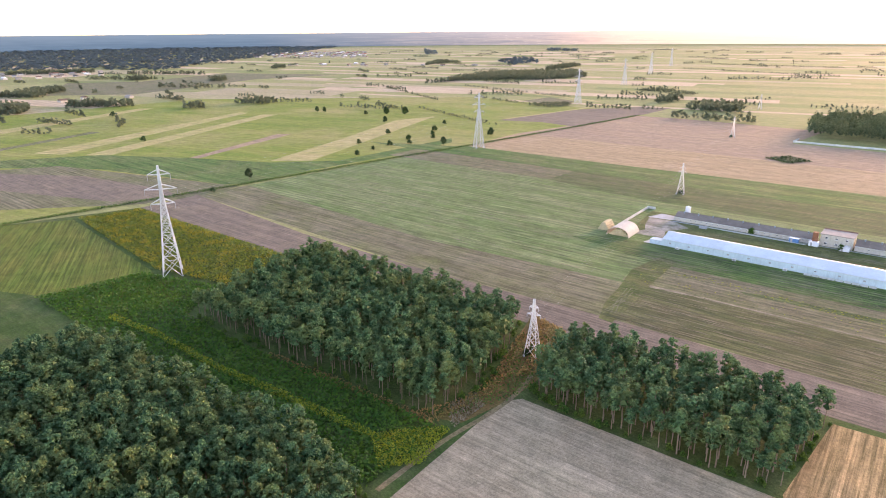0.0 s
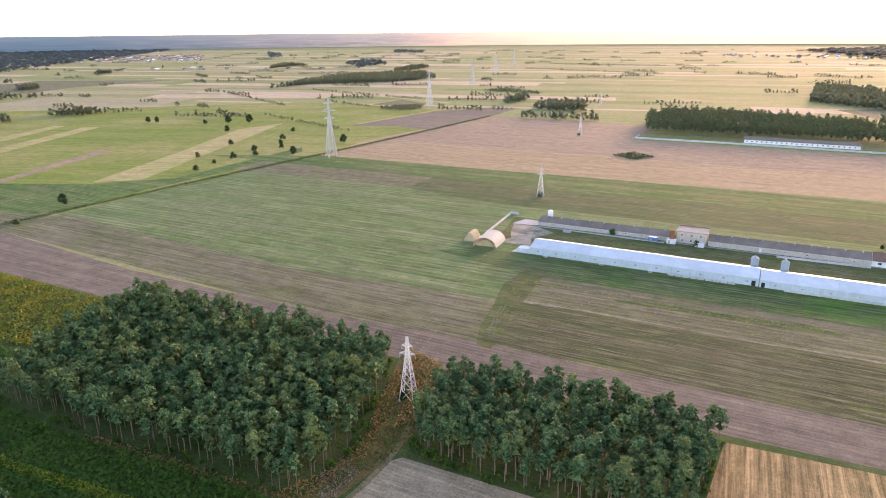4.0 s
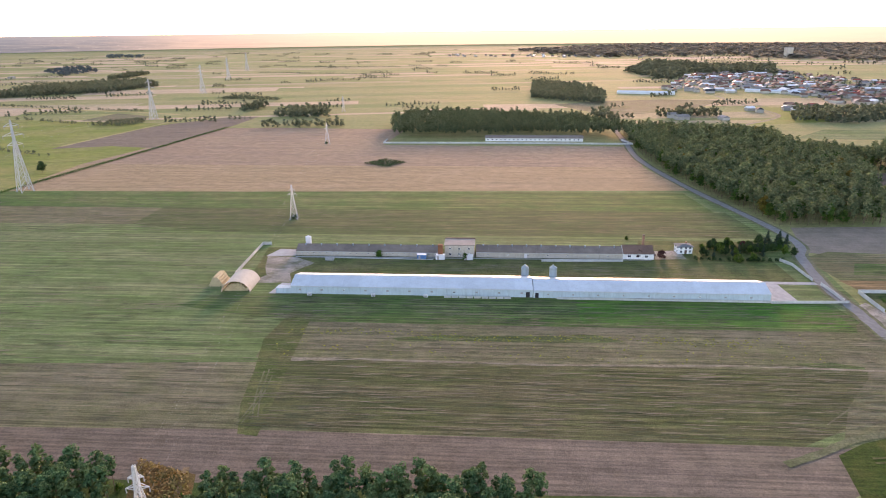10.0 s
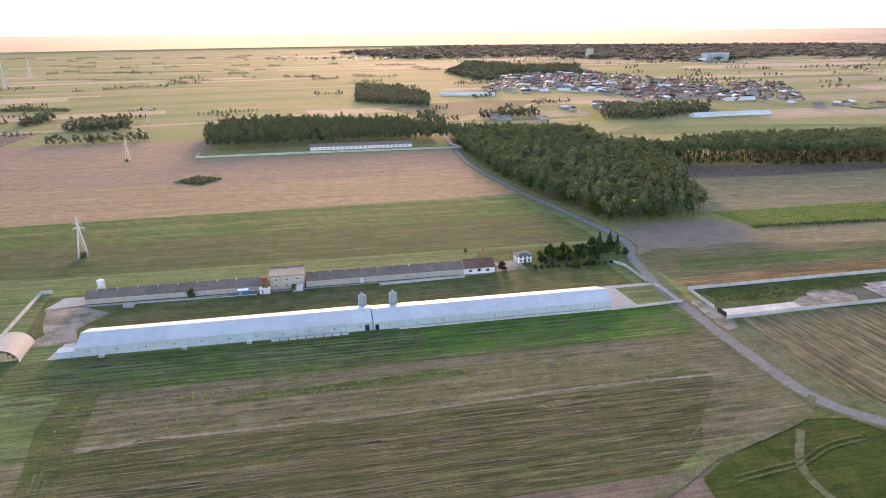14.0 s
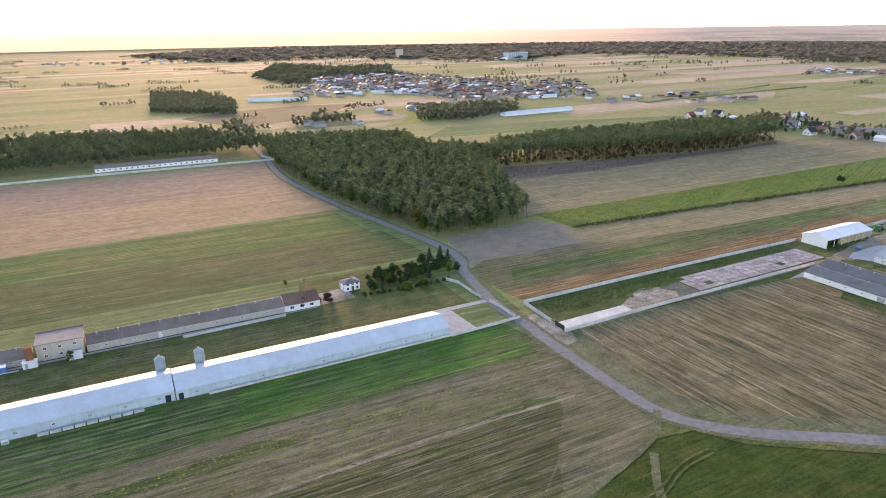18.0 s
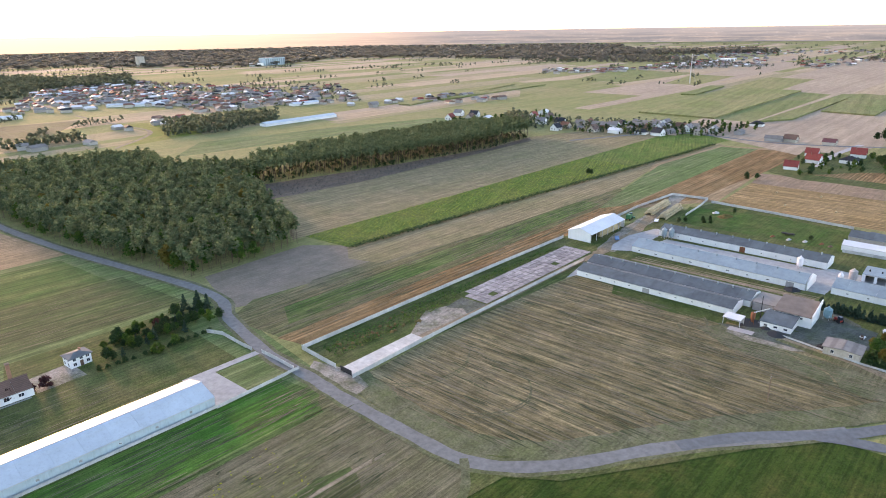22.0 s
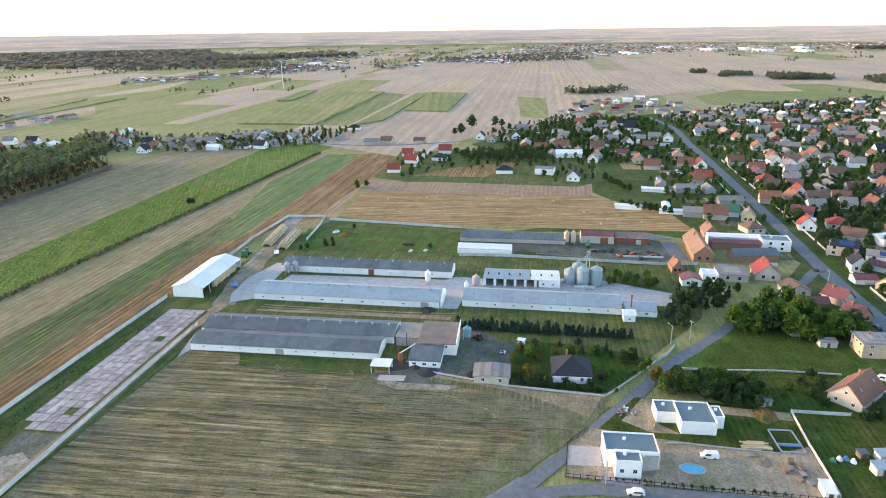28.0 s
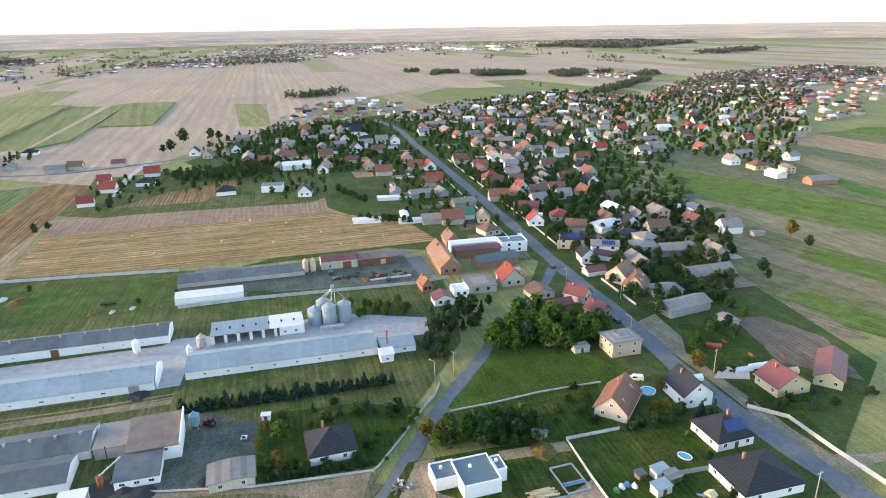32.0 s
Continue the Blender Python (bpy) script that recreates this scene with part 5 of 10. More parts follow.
# ---- west farm: long sheet-clad barn ----
T = FIELD_TURN
hat = [(4 + i * 9.3, 1.0, 0.7, 1.5, "window" if i % 5 == 2 else "grey_wall") for i in range(11)]
bx, by = uv(-48.4, 184.3)
west_a = long_barn(bx, by, T + 90, 101.5, 15.0, 3.6, 5.6, "barn_wall", "barn_sheet", "long white sheet-clad poultry barn with small wall hatches", 7.2, 0.35, hat, [("left", 5, 3.2, "barn_sheet"), (99.5, 1.6, 2.4, "dark")])
bx, by = uv(53.4, 184.1)
hat = [(6 + i * 10.1, 0.8, 0.6, 1.3, "window" if i in (3, 6) else "grey_wall") for i in range(9)]
west_b = long_barn(bx, by, T + 90, 94.4, 15.0, 3.3, 5.3, "barn_wall", "barn_sheet", "long white sheet-clad poultry barn with a low white plinth", 7.2, 0.35, hat, [("right", 5, 3.2, "barn_sheet"), (1.4, 1.4, 2.2, "dark")])
bx, by = uv(62, 183.0)
low_wall("plinth_wall", [uv(63, 183.0), uv(147.6, 183.0)], 0.5, 0.9, "fence", "long low white wall along the barn's foot")
low_wall("white_annex", [uv(-53, 186.5), uv(-49, 186.5)], 4.0, 2.2, "barn_wall", "small white annex at the barn's end", "annex")
for u in (-40, -13, 9):
    x, y = uv(u, 182.9)
    e = thing("fan_box", spot(x, y, T), "white ventilation fan box at the barn wall", "fan box", "fan boxes along the barn")
    part("housing", Shape().box(0, 0, 0, 1.7, 1.2, 1.1), "car_white", e)
    part("louvre", Shape().box(0, -0.62, 0.2, 1.3, 0.06, 0.7), "grey_wall", e)
for i in range(9):
    x, y = uv(18 + i * 3.1, 182.6)
    e = thing("concrete_block", spot(x, y, T), "pale concrete block in a row below the barn", "block", "concrete blocks below the barn")
    part("block", Shape().box(0, 0, 0, 2.7, 0.8, 0.8), "fence", e)
for u in (50.5, 62.5):
    x, y = uv(u, 199.6)
    silo(x, y, 1.55, 8.9, 2.6)
ground_sheet("concrete_apron", [uv(-58, 183.9), uv(-48.4, 183.9), uv(-48.4, 196), uv(-56, 196)], "concrete", "pale concrete apron at the barn's end")
ground_sheet("concrete_apron", [uv(147.9, 184), uv(159, 184), uv(158, 203), uv(175, 203), uv(175, 206), uv(147.9, 206)], "concrete", "pale concrete apron at the barn's end")
fence([uv(147.5, 182.3), uv(178, 183.8)], "low white concrete fence beside the barn apron", 1.2)
fence([(144, 211), (142.5, 220), (140.5, 229)], "white concrete fence along the farm road", 1.5)
fence([(138.5, 233), (137, 240), (135, 252), (131, 258)], "white concrete fence along the farm road", 1.5)

# ---- west farm: long low building ----
bx, by = uv(-60.2, 232.6)
wins = [(3 + i * 3.0, 0.8, 0.6, 1.2, "window") for i in range(23)]
long_barn(bx, by, T + 90, 71.5, 10.0, 2.5, 4.4, "cream_wall", "felt_brown", "long low pig house with a grey roof and small windows", 6.0, 0.4, wins, [], vents=9)
bx, by = uv(28.6, 232.9)
wins = [(6 + i * 9.5, 1.0, 0.6, 1.2, "window") for i in range(7)]
long_barn(bx, by, T + 90, 70, 10.0, 2.9, 4.8, "cream_wall", "felt_brown", "long low farm building with a brown-grey roof", 6.0, 0.4, wins, [(24, 1.4, 2.2, "car_white")], vents=10)
bx, by = uv(98.7, 232.9)
long_barn(bx, by, T + 90, 14.5, 9.6, 3.0, 5.6, "white_wall", "tile_brown", "white farm house end with a brown roof", 5.0, 0.4, [(3.0, 1.6, 1.2, 1.0, "window"), (7.0, 1.6, 1.2, 1.0, "window"), (11.0, 1.6, 1.2, 1.0, "window")], [])
x, y = uv(109, 239)
e = thing("chimney_stack", spot(x, y, T), "square brick chimney rising from the brown roof", "chimney")
part("shaft", Shape().box(0, 0, 0, 1.0, 1.0, 10.2), "brick_wall", e)
part("cap", Shape().box(0, 0, 10.2, 1.25, 1.25, 0.35), "felt_brown", e)
x, y = uv(20.6, 238)
e = thing("tall_block", spot(x, y, T), "square two-storey cream block between the low buildings", "building")
part("wall", Shape().box(0, 0, 0, 14.4, 10.4, 6.0), "cream_wall", e)
part("roof", Shape().box(0, 0, 6.0, 15.0, 11.0, 0.3), "cement_roof", e)
part("parapet", Shape().box(0, 5.2, 6.3, 15.0, 0.5, 0.4), "tile_brown", e)
for dx in (-4.5, 0, 4.5):
    window(e, dx, -5.23, 3.9, 1.2, 1.0, 0)
    window(e, dx, -5.23, 1.1, 1.2, 1.0, 0)
x, y = uv(11.5, 231.0)
e = thing("boiler_tower", spot(x, y, T), "rusty red dust collector tower beside the white containers", "tower")
part("barrel", Shape().box(0, 0, 1.0, 2.2, 2.2, 6.0), "rust", e)
part("hopper", Shape().tube(0, 0, 0.3, 1.0, 0.3, 1.3, 4), "rust", e)
for sx in (-1, 1):
    for sy in (-1, 1):
        part("leg", Shape().box(sx, sy, 0, 0.15, 0.15, 1.2), "rust", e)
for k, (du, m) in enumerate(((3.5, "car_white"), (-5.5, "blue"), (17, "car_white"))):
    x, y = uv(8 + du, 229.8)
    e = thing("container", spot(x, y, T), "small site container beside the farm building" if m == "blue" else "small white site container beside the farm building", "container")
    part("body", Shape().box(0, 0, 0, 4.4, 2.3, 2.3), m, e)
    part("roof", Shape().box(0, 0, 2.3, 4.5, 2.4, 0.12), "car_white", e)
    flat(e, "door", -1, -1.18, 0.05, 0.9, 1.95, 0, "grey_wall")
x, y = uv(-57, 244.5)
silo(x, y, 1.5, 6.6, 0.3, "car_white", "tall white silo behind the low pig house", cone=0.6)
low_wall("yard_wall", [uv(60, 228.2), uv(98, 229.5)], 0.4, 1.1, "fence", "low grey yard wall before the farm building")
low_wall("yard_wall", [uv(-45, 229.5), uv(8, 228.6)], 0.3, 0.35, "fence", "low concrete edging of the farm path")
ground_sheet("concrete_apron", [uv(-75, 230.5), uv(-60.4, 232), uv(-60.4, 241), uv(-71, 242)], "concrete", "pale concrete apron at the building's end")
ground_sheet("concrete_path", [uv(-60, 229.6), uv(112, 231.5), uv(112, 232.4), uv(-60, 231.6)], "concrete", "narrow concrete path along the building")
ground_sheet("dirt_yard", [uv(-72, 195), uv(-52, 196.5), uv(-56, 208), uv(-48, 222), uv(-60, 230), uv(-74, 231), uv(-70, 215), uv(-66, 205)], "rubbly", "bare dirt yard between the farm buildings")
ground_sheet("rubble_yard", [uv(114, 233), uv(129, 234), uv(128, 247), uv(114, 245)], "rubbly", "stony yard beside the white house")
fence([(-112.5, 189), (-117, 210), (-121.5, 231.5), (-117, 232.5)], "white concrete fence of the farmyard", 1.7)
x, y = uv(-42, 226.8)
e = thing("concrete_tank", spot(x, y, T), "low grey concrete tank beside the path", "tank")
part("body", Shape().box(0, 0, 0, 4, 2.6, 1.2), "concrete", e)
part("lid", Shape().box(0.4, 0, 1.2, 1.2, 1.2, 0.12), "grey_wall", e)

# arched bale shelter and the stack beside it
e = thing("bale_shelter", spot(-103, 176.5, 12), "arched white tunnel shelter full of straw bales", "shelter")
arc = [(6.2 * math.cos(a), 5.0 * math.sin(a)) for a in [math.pi * i / 16 for i in range(17)]]
inner = [(x * 0.985, z * 0.985) for x, z in reversed(arc)]
sh = Shape()
n = len(arc)
sh.add([(x, -6.5, z) for x, z in arc] + [(x, 8.5, z) for x, z in arc] + [(x, -6.5, z) for x, z in inner] + [(x, 8.5, z) for x, z in inner],
       [(i, i + 1, n + i + 1, n + i) for i in range(n - 1)] + [(2 * n + i, 2 * n + i + 1, 3 * n + i + 1, 3 * n + i) for i in range(n - 1)]
       + [(i, i + 1, 2 * n + n - 2 - i, 2 * n + n - 1 - i) for i in range(n - 1)])
part("cover", sh, "cream_wall", e, "pale weathered tarpaulin cover")
for i in range(5):
    hoop = Shape()
    for (xa, za), (xb, zb) in zip(arc, arc[1:]):
        hoop.beam((xa * 0.97, -6 + i * 3.5, za * 0.97), (xb * 0.97, -6 + i * 3.5, zb * 0.97), 0.06)
    part("hoop", hoop, "steel", e)
bale_round = Shape()
ringb = [(0.62 * math.cos(2 * math.pi * i / 14), 0.62 * math.sin(2 * math.pi * i / 14)) for i in range(14)]
bale_round.profile([(x, z + 0.62) for x, z in ringb], -0.6, 0.6)
BALE = bale_round.mesh("bale", "bale")


def bale_at(m, label, group):
    ob = new("straw_bale", BALE)
    ob.matrix_basis = m
    return tagged(ob, label, "bale", group)


for row in range(3):
    for k in range(8 - row * 2):
        bale_at(beside(-103, 176.5, 12, (k - (7 - row * 2) / 2) * 1.28, -4.6, row * 1.08), "round straw bale stacked in the arched shelter", "bales in the shelter")
for row in range(4):
    for k in range(5 - row):
        for d in range(7):
            bale_at(beside(-114.0, 178.0, 12, (k - (4 - row) / 2) * 1.28, (d - 2.8) * 1.25, row * 1.08), "round straw bale stacked in the open beside the shelter", "bales of the open stack")

# ---- south compound ----
fence([(155.5, 203), (152.8, 222.5), (210, 232.5), (265, 241.7), (319, 250)], "long white concrete fence round the compound", 1.7)
fence([(156.5, 193.5), (190, 200.2), (228.6, 207.0), (283, 216.5), (300, 219.5)], "long white concrete fence beside the stubble field", 1.6)
e = thing("bunker_silo", spot(173.5, 201, 10.5), "long pale concrete slab ramp with a dark gate", "ramp")
for i in range(9):
    part("slab", Shape().box(-15.2 + i * 3.8, 0, 0, 3.72, 7.0, 0.42), "pale_slab", e)
part("kerb", Shape().box(0, -3.65, 0, 34.4, 0.25, 0.62), "fence", e)
part("gate", Shape().box(-17.3, 0.0, 0, 0.25, 5.5, 1.9), "dark", e, "dark metal gate")
ground_sheet("dirt_yard", [(190, 200.5), (218, 206), (222, 212), (216, 219), (206, 221), (198, 215), (192, 210), (186, 205)], "rubbly", "grey dirt yard")
ground_sheet("dark_yard", [(216, 206), (229, 208.5), (226, 222), (214, 218.5), (219, 213)], "cinder", "dark stained yard before the slabs")
# overgrown rubble
sh = Shape()
for i in range(46):
    x, y = random.uniform(164, 200), random.uniform(209, 222)
    s = random.uniform(0.4, 1.2)
    sh.tube(x, y + 0.12 * (x - 164), 0, s * 0.7, s, s * 0.35, 7)
tagged(new("rubble", sh.mesh("rubble", "bramble")), "overgrown heaps of rubble and earth", "rubble", kind="stuff")
slab = Shape().box(0, 0, 0, 3.72, 2.78, 0.16).mesh("slab", "slab_pink")
lot = setting("slab_yard", Shape().sheet([(226, 225.2), (229, 209.0), (312, 223.5), (309, 240)], lay([(226, 209), (312, 240)])), "grass", "yard of stained concrete slabs", "pavement")
for i in range(21):
    for j in range(5):
        if random.random() < 0.012:
            continue
        m = beside(229.2, 210.0, 10.2, 2.2 + i * 4.0, 1.8 + j * 3.05, 0.12 + 0.02 * ((i * 7 + j * 3) % 3))
        part("slab", slab, "slab_pink", lot, at=m)
road2 = ribbon([(190, 203), (229, 208.0), (283, 217.5), (312, 222), (330, 228), (350, 231)], 3.6, lay([(190, 200), (350, 232)]))
setting("yard_road", road2, "dirt", "pale earth drive along the fence", "road")
setting("yard_road", ribbon([(312, 222), (332, 224), (360, 233), (385, 243), (412, 252)], 5.5, lay([(312, 220), (412, 255)])), "dirt", "pale earth drive to the bale stacks", "road")

# white storage hall, open towards the drive
e = thing("storage_hall", spot(323, 234.7, 10.5), "white sheet-clad storage hall with an open bale-filled side", "hall")
part("gable_wall", Shape().profile([(0, 0), (13.5, 0), (13.5, 4.8), (6.75, 7.0), (0, 4.8)], -0.2, 0.0), "white_wall", e, at=pose(0, 0, 0, 0, 0, 90))
part("gable_wall", Shape().profile([(0, 0), (13.5, 0), (13.5, 4.8), (6.75, 7.0), (0, 4.8)], -0.2, 0.0), "white_wall", e, at=pose(37, 0, 0, 0, 0, 90))
part("back_wall", Shape().box(18.6, 13.4, 0, 37, 0.2, 4.8), "white_wall", e)
for s, y0, y1 in ((1, -0.6, 6.75), (-1, 6.75, 14.1)):
    for i in range(6):
        za, zb = (4.6, 7.0) if s == 1 else (7.0, 4.6)
        q = Shape().add([(i * 6.2 - 0.3, y0, za), (i * 6.2 + 5.85, y0, za), (i * 6.2 + 5.85, y1, zb), (i * 6.2 - 0.3, y1, zb),
                         (i * 6.2 - 0.3, y0, za + 0.15), (i * 6.2 + 5.85, y0, za + 0.15), (i * 6.2 + 5.85, y1, zb + 0.15), (i * 6.2 - 0.3, y1, zb + 0.15)],
                        [(3, 2, 1, 0), (4, 5, 6, 7), (0, 1, 5, 4), (1, 2, 6, 5), (2, 3, 7, 6), (3, 0, 4, 7)])
        part("roof_panel", q, "roof_white", e)
for i in range(7):
    part("post", Shape().box(i * 6.15 + 0.1, 0.2, 0, 0.25, 0.25, 4.7), "steel", e)
for i in range(17):
    for k in range(3):
        bale_at(beside(323, 234.7, 10.5, 12.5 + i * 1.35, 1.6, k * 1.15), "round straw bale stored under the hall roof", "bales in the hall")
bv = np.array([v.co[:] for v in BALE.vertices])
bf = [tuple(q.vertices) for q in BALE.polygons]
for rowx, rowy, L in ((391, 247.5, 32), (389, 237.0, 30)):
    heap = Shape()
    for i in range(int(L / 1.3)):
        for j, z in ((-1.9, 0), (1.85, 0), (-1.25, 1.05), (0, 1.05), (1.2, 1.05), (-0.6, 2.1), (0.6, 2.1)):
            if random.random() < 0.95:
                m = pose(i * 1.3, j * 1.15, z, 0, random.uniform(-8, 8), 90)
                heap.add([m @ Vector(v) for v in bv], bf)
    ob = new("bale_stack", heap.mesh("bale_stack", "bale"))
    ob.matrix_basis = spot(rowx, rowy, 15)
    tagged(ob, "long pyramid stack of round straw bales", "bale stack", kind="stuff")
fence([(360, 254), (400, 262), (443, 266), (449, 244), (430, 238), (405, 232)], "grey concrete fence round the bale yard", 1.6, 5.0)
fence([(444, 238.5), (447, 200), (449.5, 158)], "pale concrete fence beside the harvested field", 1.6, 5.0)

# ---- east farm ----
E_TURN = 10.6
wins = [(5 + i * 6.8, 0.9, 0.5, 1.3, "window") for i in range(9)]
long_barn(282.2, 208.6, E_TURN, 68.5, 11.4, 2.9, 4.5, "white_wall", "felt", "long white barn with a grey felt roof", 5.7, 0.4, wins, [(33, 3.0, 2.2, "grey_wall")], vents=0)
long_barn(294.0, 212.6, E_TURN, 73, 12.6, 3.0, 4.8, "white_wall", "felt", "long grey-roofed barn joined to its twin", 5.7, 0.4, (), [("left", 3, 2.3, "grey_wall")], vents=12)
# feed mill at the barns' end
e = thing("feed_mill", spot(310.5, 124.5, E_TURN), "white mill block with a sloping brown roof", "building")
part("wall", Shape().profile([(-6.5, 0), (6.5, 0), (6.5, 6.15), (-6.5, 4.35)], -6.5, 6.5), "white_wall", e)
part("roof", Shape().add([(-6.9, -6.4, 4.3), (6.9, -6.4, 6.2), (6.9, 6.8, 6.2), (-6.9, 6.8, 4.3), (-6.9, -6.4, 4.55), (6.9, -6.4, 6.45), (6.9, 6.8, 6.45), (-6.9, 6.8, 4.55)],
                         [(3, 2, 1, 0), (4, 5, 6, 7), (0, 1, 5, 4), (1, 2, 6, 5), (2, 3, 7, 6), (3, 0, 4, 7)]), "felt_brown", e)
part("parapet", Shape().add([(-6.9, -6.8, 4.2), (6.9, -6.8, 6.1), (6.9, -6.42, 6.1), (-6.9, -6.42, 4.2), (-6.9, -6.8, 5.3), (6.9, -6.8, 7.6), (6.9, -6.42, 7.6), (-6.9, -6.42, 5.3)], [(3, 2, 1, 0), (4, 5, 6, 7), (0, 1, 5, 4), (1, 2, 6, 5), (2, 3, 7, 6), (3, 0, 4, 7)]), "white_wall", e)
for y in (-3, 2):
    window(e, -6.53, y, 2.9, 1.0, 0.9, 3)
flat(e, "door", -6.55, -0.5, 0, 1.2, 2.1, 3, "door")
e = thing("mill_annex", spot(299, 125.5, E_TURN), "low annex with a grey lean-to roof", "building")
part("wall", Shape().box(0, 0, 0, 9.5, 10.5, 2.6), "white_wall", e)
part("roof", Shape().add([(-5.2, -5.6, 2.6), (5, -5.6, 3.9), (5, 5.6, 3.9), (-5.2, 5.6, 2.6), (-5.2, -5.6, 2.8), (5, -5.6, 4.1), (5, 5.6, 4.1), (-5.2, 5.6, 2.8)],
                         [(3, 2, 1, 0), (4, 5, 6, 7), (0, 1, 5, 4), (1, 2, 6, 5), (2, 3, 7, 6), (3, 0, 4, 7)]), "felt", e)
for y in (-3.4, 0, 3.4):
    window(e, -4.78, y, 1.0, 1.4, 0.9, 3)
e = thing("flat_shed", spot(313, 136.0, E_TURN), "flat-roofed link building between barn and mill", "building")
part("wall", Shape().box(0, 0, 0, 12, 9.5, 3.4), "grey_wall", e)
part("roof", Shape().box(0, 0, 3.4, 12.6, 10.0, 0.25), "cement_roof", e)
e = thing("white_canopy", spot(288.5, 137.5, E_TURN), "small white-roofed canopy over a feed intake", "canopy")
part("roof", Shape().box(0, 0, 2.9, 5.4, 6.6, 0.25), "roof_white", e)
for sx in (-1, 1):
    for sy in (-1, 1):
        part("post", Shape().box(sx * 2.4, sy * 3.0, 0, 0.2, 0.2, 2.9), "steel", e)
part("back_wall", Shape().box(2.5, 0, 0, 0.15, 6.0, 2.9), "grey_wall", e)
e = thing("tall_pipe_mast", spot(296.5, 131.5), "tall dark steel pipe beside the mill", "mast")
part("pole", Shape().tube(0, 0, 0, 11, 0.18, 0.12, 8), "dark", e)
part("base", Shape().box(0, 0, 0, 0.8, 0.8, 0.4), "concrete", e)
e = thing("dust_cyclone", spot(293.5, 132.8), "rusty dust cyclone with pipes beside the mill", "machine")
part("barrel", Shape().tube(0, 0, 2.5, 4.8, 0.8, n=12), "rust", e)
part("cone", Shape().tube(0, 0, 0.8, 2.5, 0.2, 0.8, 12), "rust", e)
part("pipe", Shape().beam((0, 0, 4.7), (6, -3, 5.6), 0.2, n=6), "steel", e)
for a in (0, 2.1, 4.2):
    part("leg", Shape().beam((0.8 * math.cos(a), 0.8 * math.sin(a), 0), (0.7 * math.cos(a), 0.7 * math.sin(a), 2.7), 0.07), "rust", e)
silo(318.5, 116.8, 1.5, 5.6, 1.6, "tank_blue", "blue-grey steel hopper silo beside the mill")
e = thing("tractor", spot(319.5, 113.2, 60), "red tractor parked beside the silo", "tractor")
part("body", Shape().box(0.4, 0, 0.7, 2.6, 0.9, 0.9).box(-0.9, 0, 0.7, 1.3, 1.1, 0.7), "car_red", e)
part("cab", Shape().box(-0.8, 0, 1.4, 1.3, 1.3, 1.2), "glass", e)
for x, y, r in ((-0.9, 0.8, 0.8), (-0.9, -0.8, 0.8), (1.2, 0.7, 0.5), (1.2, -0.7, 0.5)):
    part("wheel", Shape().profile([(r * math.cos(2 * math.pi * i / 14), r * math.sin(2 * math.pi * i / 14) + r) for i in range(14)], -0.2, 0.2), "rubber", e, at=pose(x, y, 0))
ground_sheet("coal_yard", [(285.5, 134), (290, 118), (296, 116), (299, 131), (296, 138)], "coal", "coal-blackened ground beside the mill", "yard")
ground_sheet("yard", [(284, 142), (283, 128), (287, 108), (297, 104), (322, 106), (330, 122), (322, 128), (300, 118), (290, 132)], "cinder", "grey cinder mill yard", "yard")
sh = Shape().tube(291.5, 122.5, 0, 1.4, 3.8, 0.5, 14).tube(293.5, 127.5, 0, 0.9, 2.4, 0.4, 12)
tagged(new("coal_mound", sh.mesh("coal_mound", "coal")), "heap of black coal in the mill yard", "heap", kind="stuff")
ground_sheet("concrete_pad", [(282, 136.5), (285.5, 137), (287.5, 128.5), (284, 128)], "paving", "pale concrete pad beside the canopy")
ground_sheet("concrete_apron", [(276, 209.5), (282, 208.6), (294, 212.4), (294, 216)], "concrete", "pale concrete apron at the barn's end")

# second row
wins = [(4 + i * 8.6, 1.5 if i % 2 else 0.9, 0.6, 1.1, "window") for i in range(9)]
long_barn(328.3, 213.1, E_TURN - 1.2, 79, 14.0, 3.2, 5.4, "white_wall", "zinc", "long white barn with a pale metal roof", 5.2, 0.4, wins, [("right", 4, 3.0, "grey_wall"), (73, 3.2, 2.5, "grey_wall")], vents=9)
e = thing("barn_gable", spot(340.5, 135.0, E_TURN - 1.2), "raised white gable wall at the barn's end", "gable")
part("gable_wall", Shape().profile([(0.2, 0), (13.8, 0), (13.8, 3.2), (7, 6.0), (0.2, 3.2)], -0.35, -0.02), "white_wall", e, at=pose(0.9, -0.3, 0))
wins = [(4 + i * 6.5, 0.7, 0.5, 1.4, "window") for i in range(5)] + [(52 + i * 6.5, 0.7, 0.5, 1.4, "window") for i in range(4)]
long_barn(360.8, 219.6, E_TURN - 1.0, 80.5, 11.6, 3.5, 5.5, "white_wall", "felt", "long white barn with a dark felt roof", 5.8, 0.4, wins, [(43, 2.6, 2.9, "rust"), ("right", 3.6, 2.8, "white_wall")], vents=10)
wins = [(6 + i * 7.4, 0.9, 0.7, 1.2, "window") for i in range(8)]
long_barn(346.2, 127.0, E_TURN - 1.6, 63, 13.4, 3.2, 5.3, "white_wall", "zinc", "long white barn with a pale metal roof beside the yard", 5.2, 0.4, wins, [("left", 3.6, 2.8, "grey_wall")], vents=0)
long_barn(355.5, 63.4, E_TURN - 1.6, 12, 9.5, 2.6, 4.2, "white_wall", "zinc", "short white annex with a pale metal roof", 4, 0.3, [(8, 1.2, 0.8, 1.1, "window")], [])
e = thing("white_porch", spot(352.8, 62.0, E_TURN), "small white gabled porch with a tall flue", "porch")
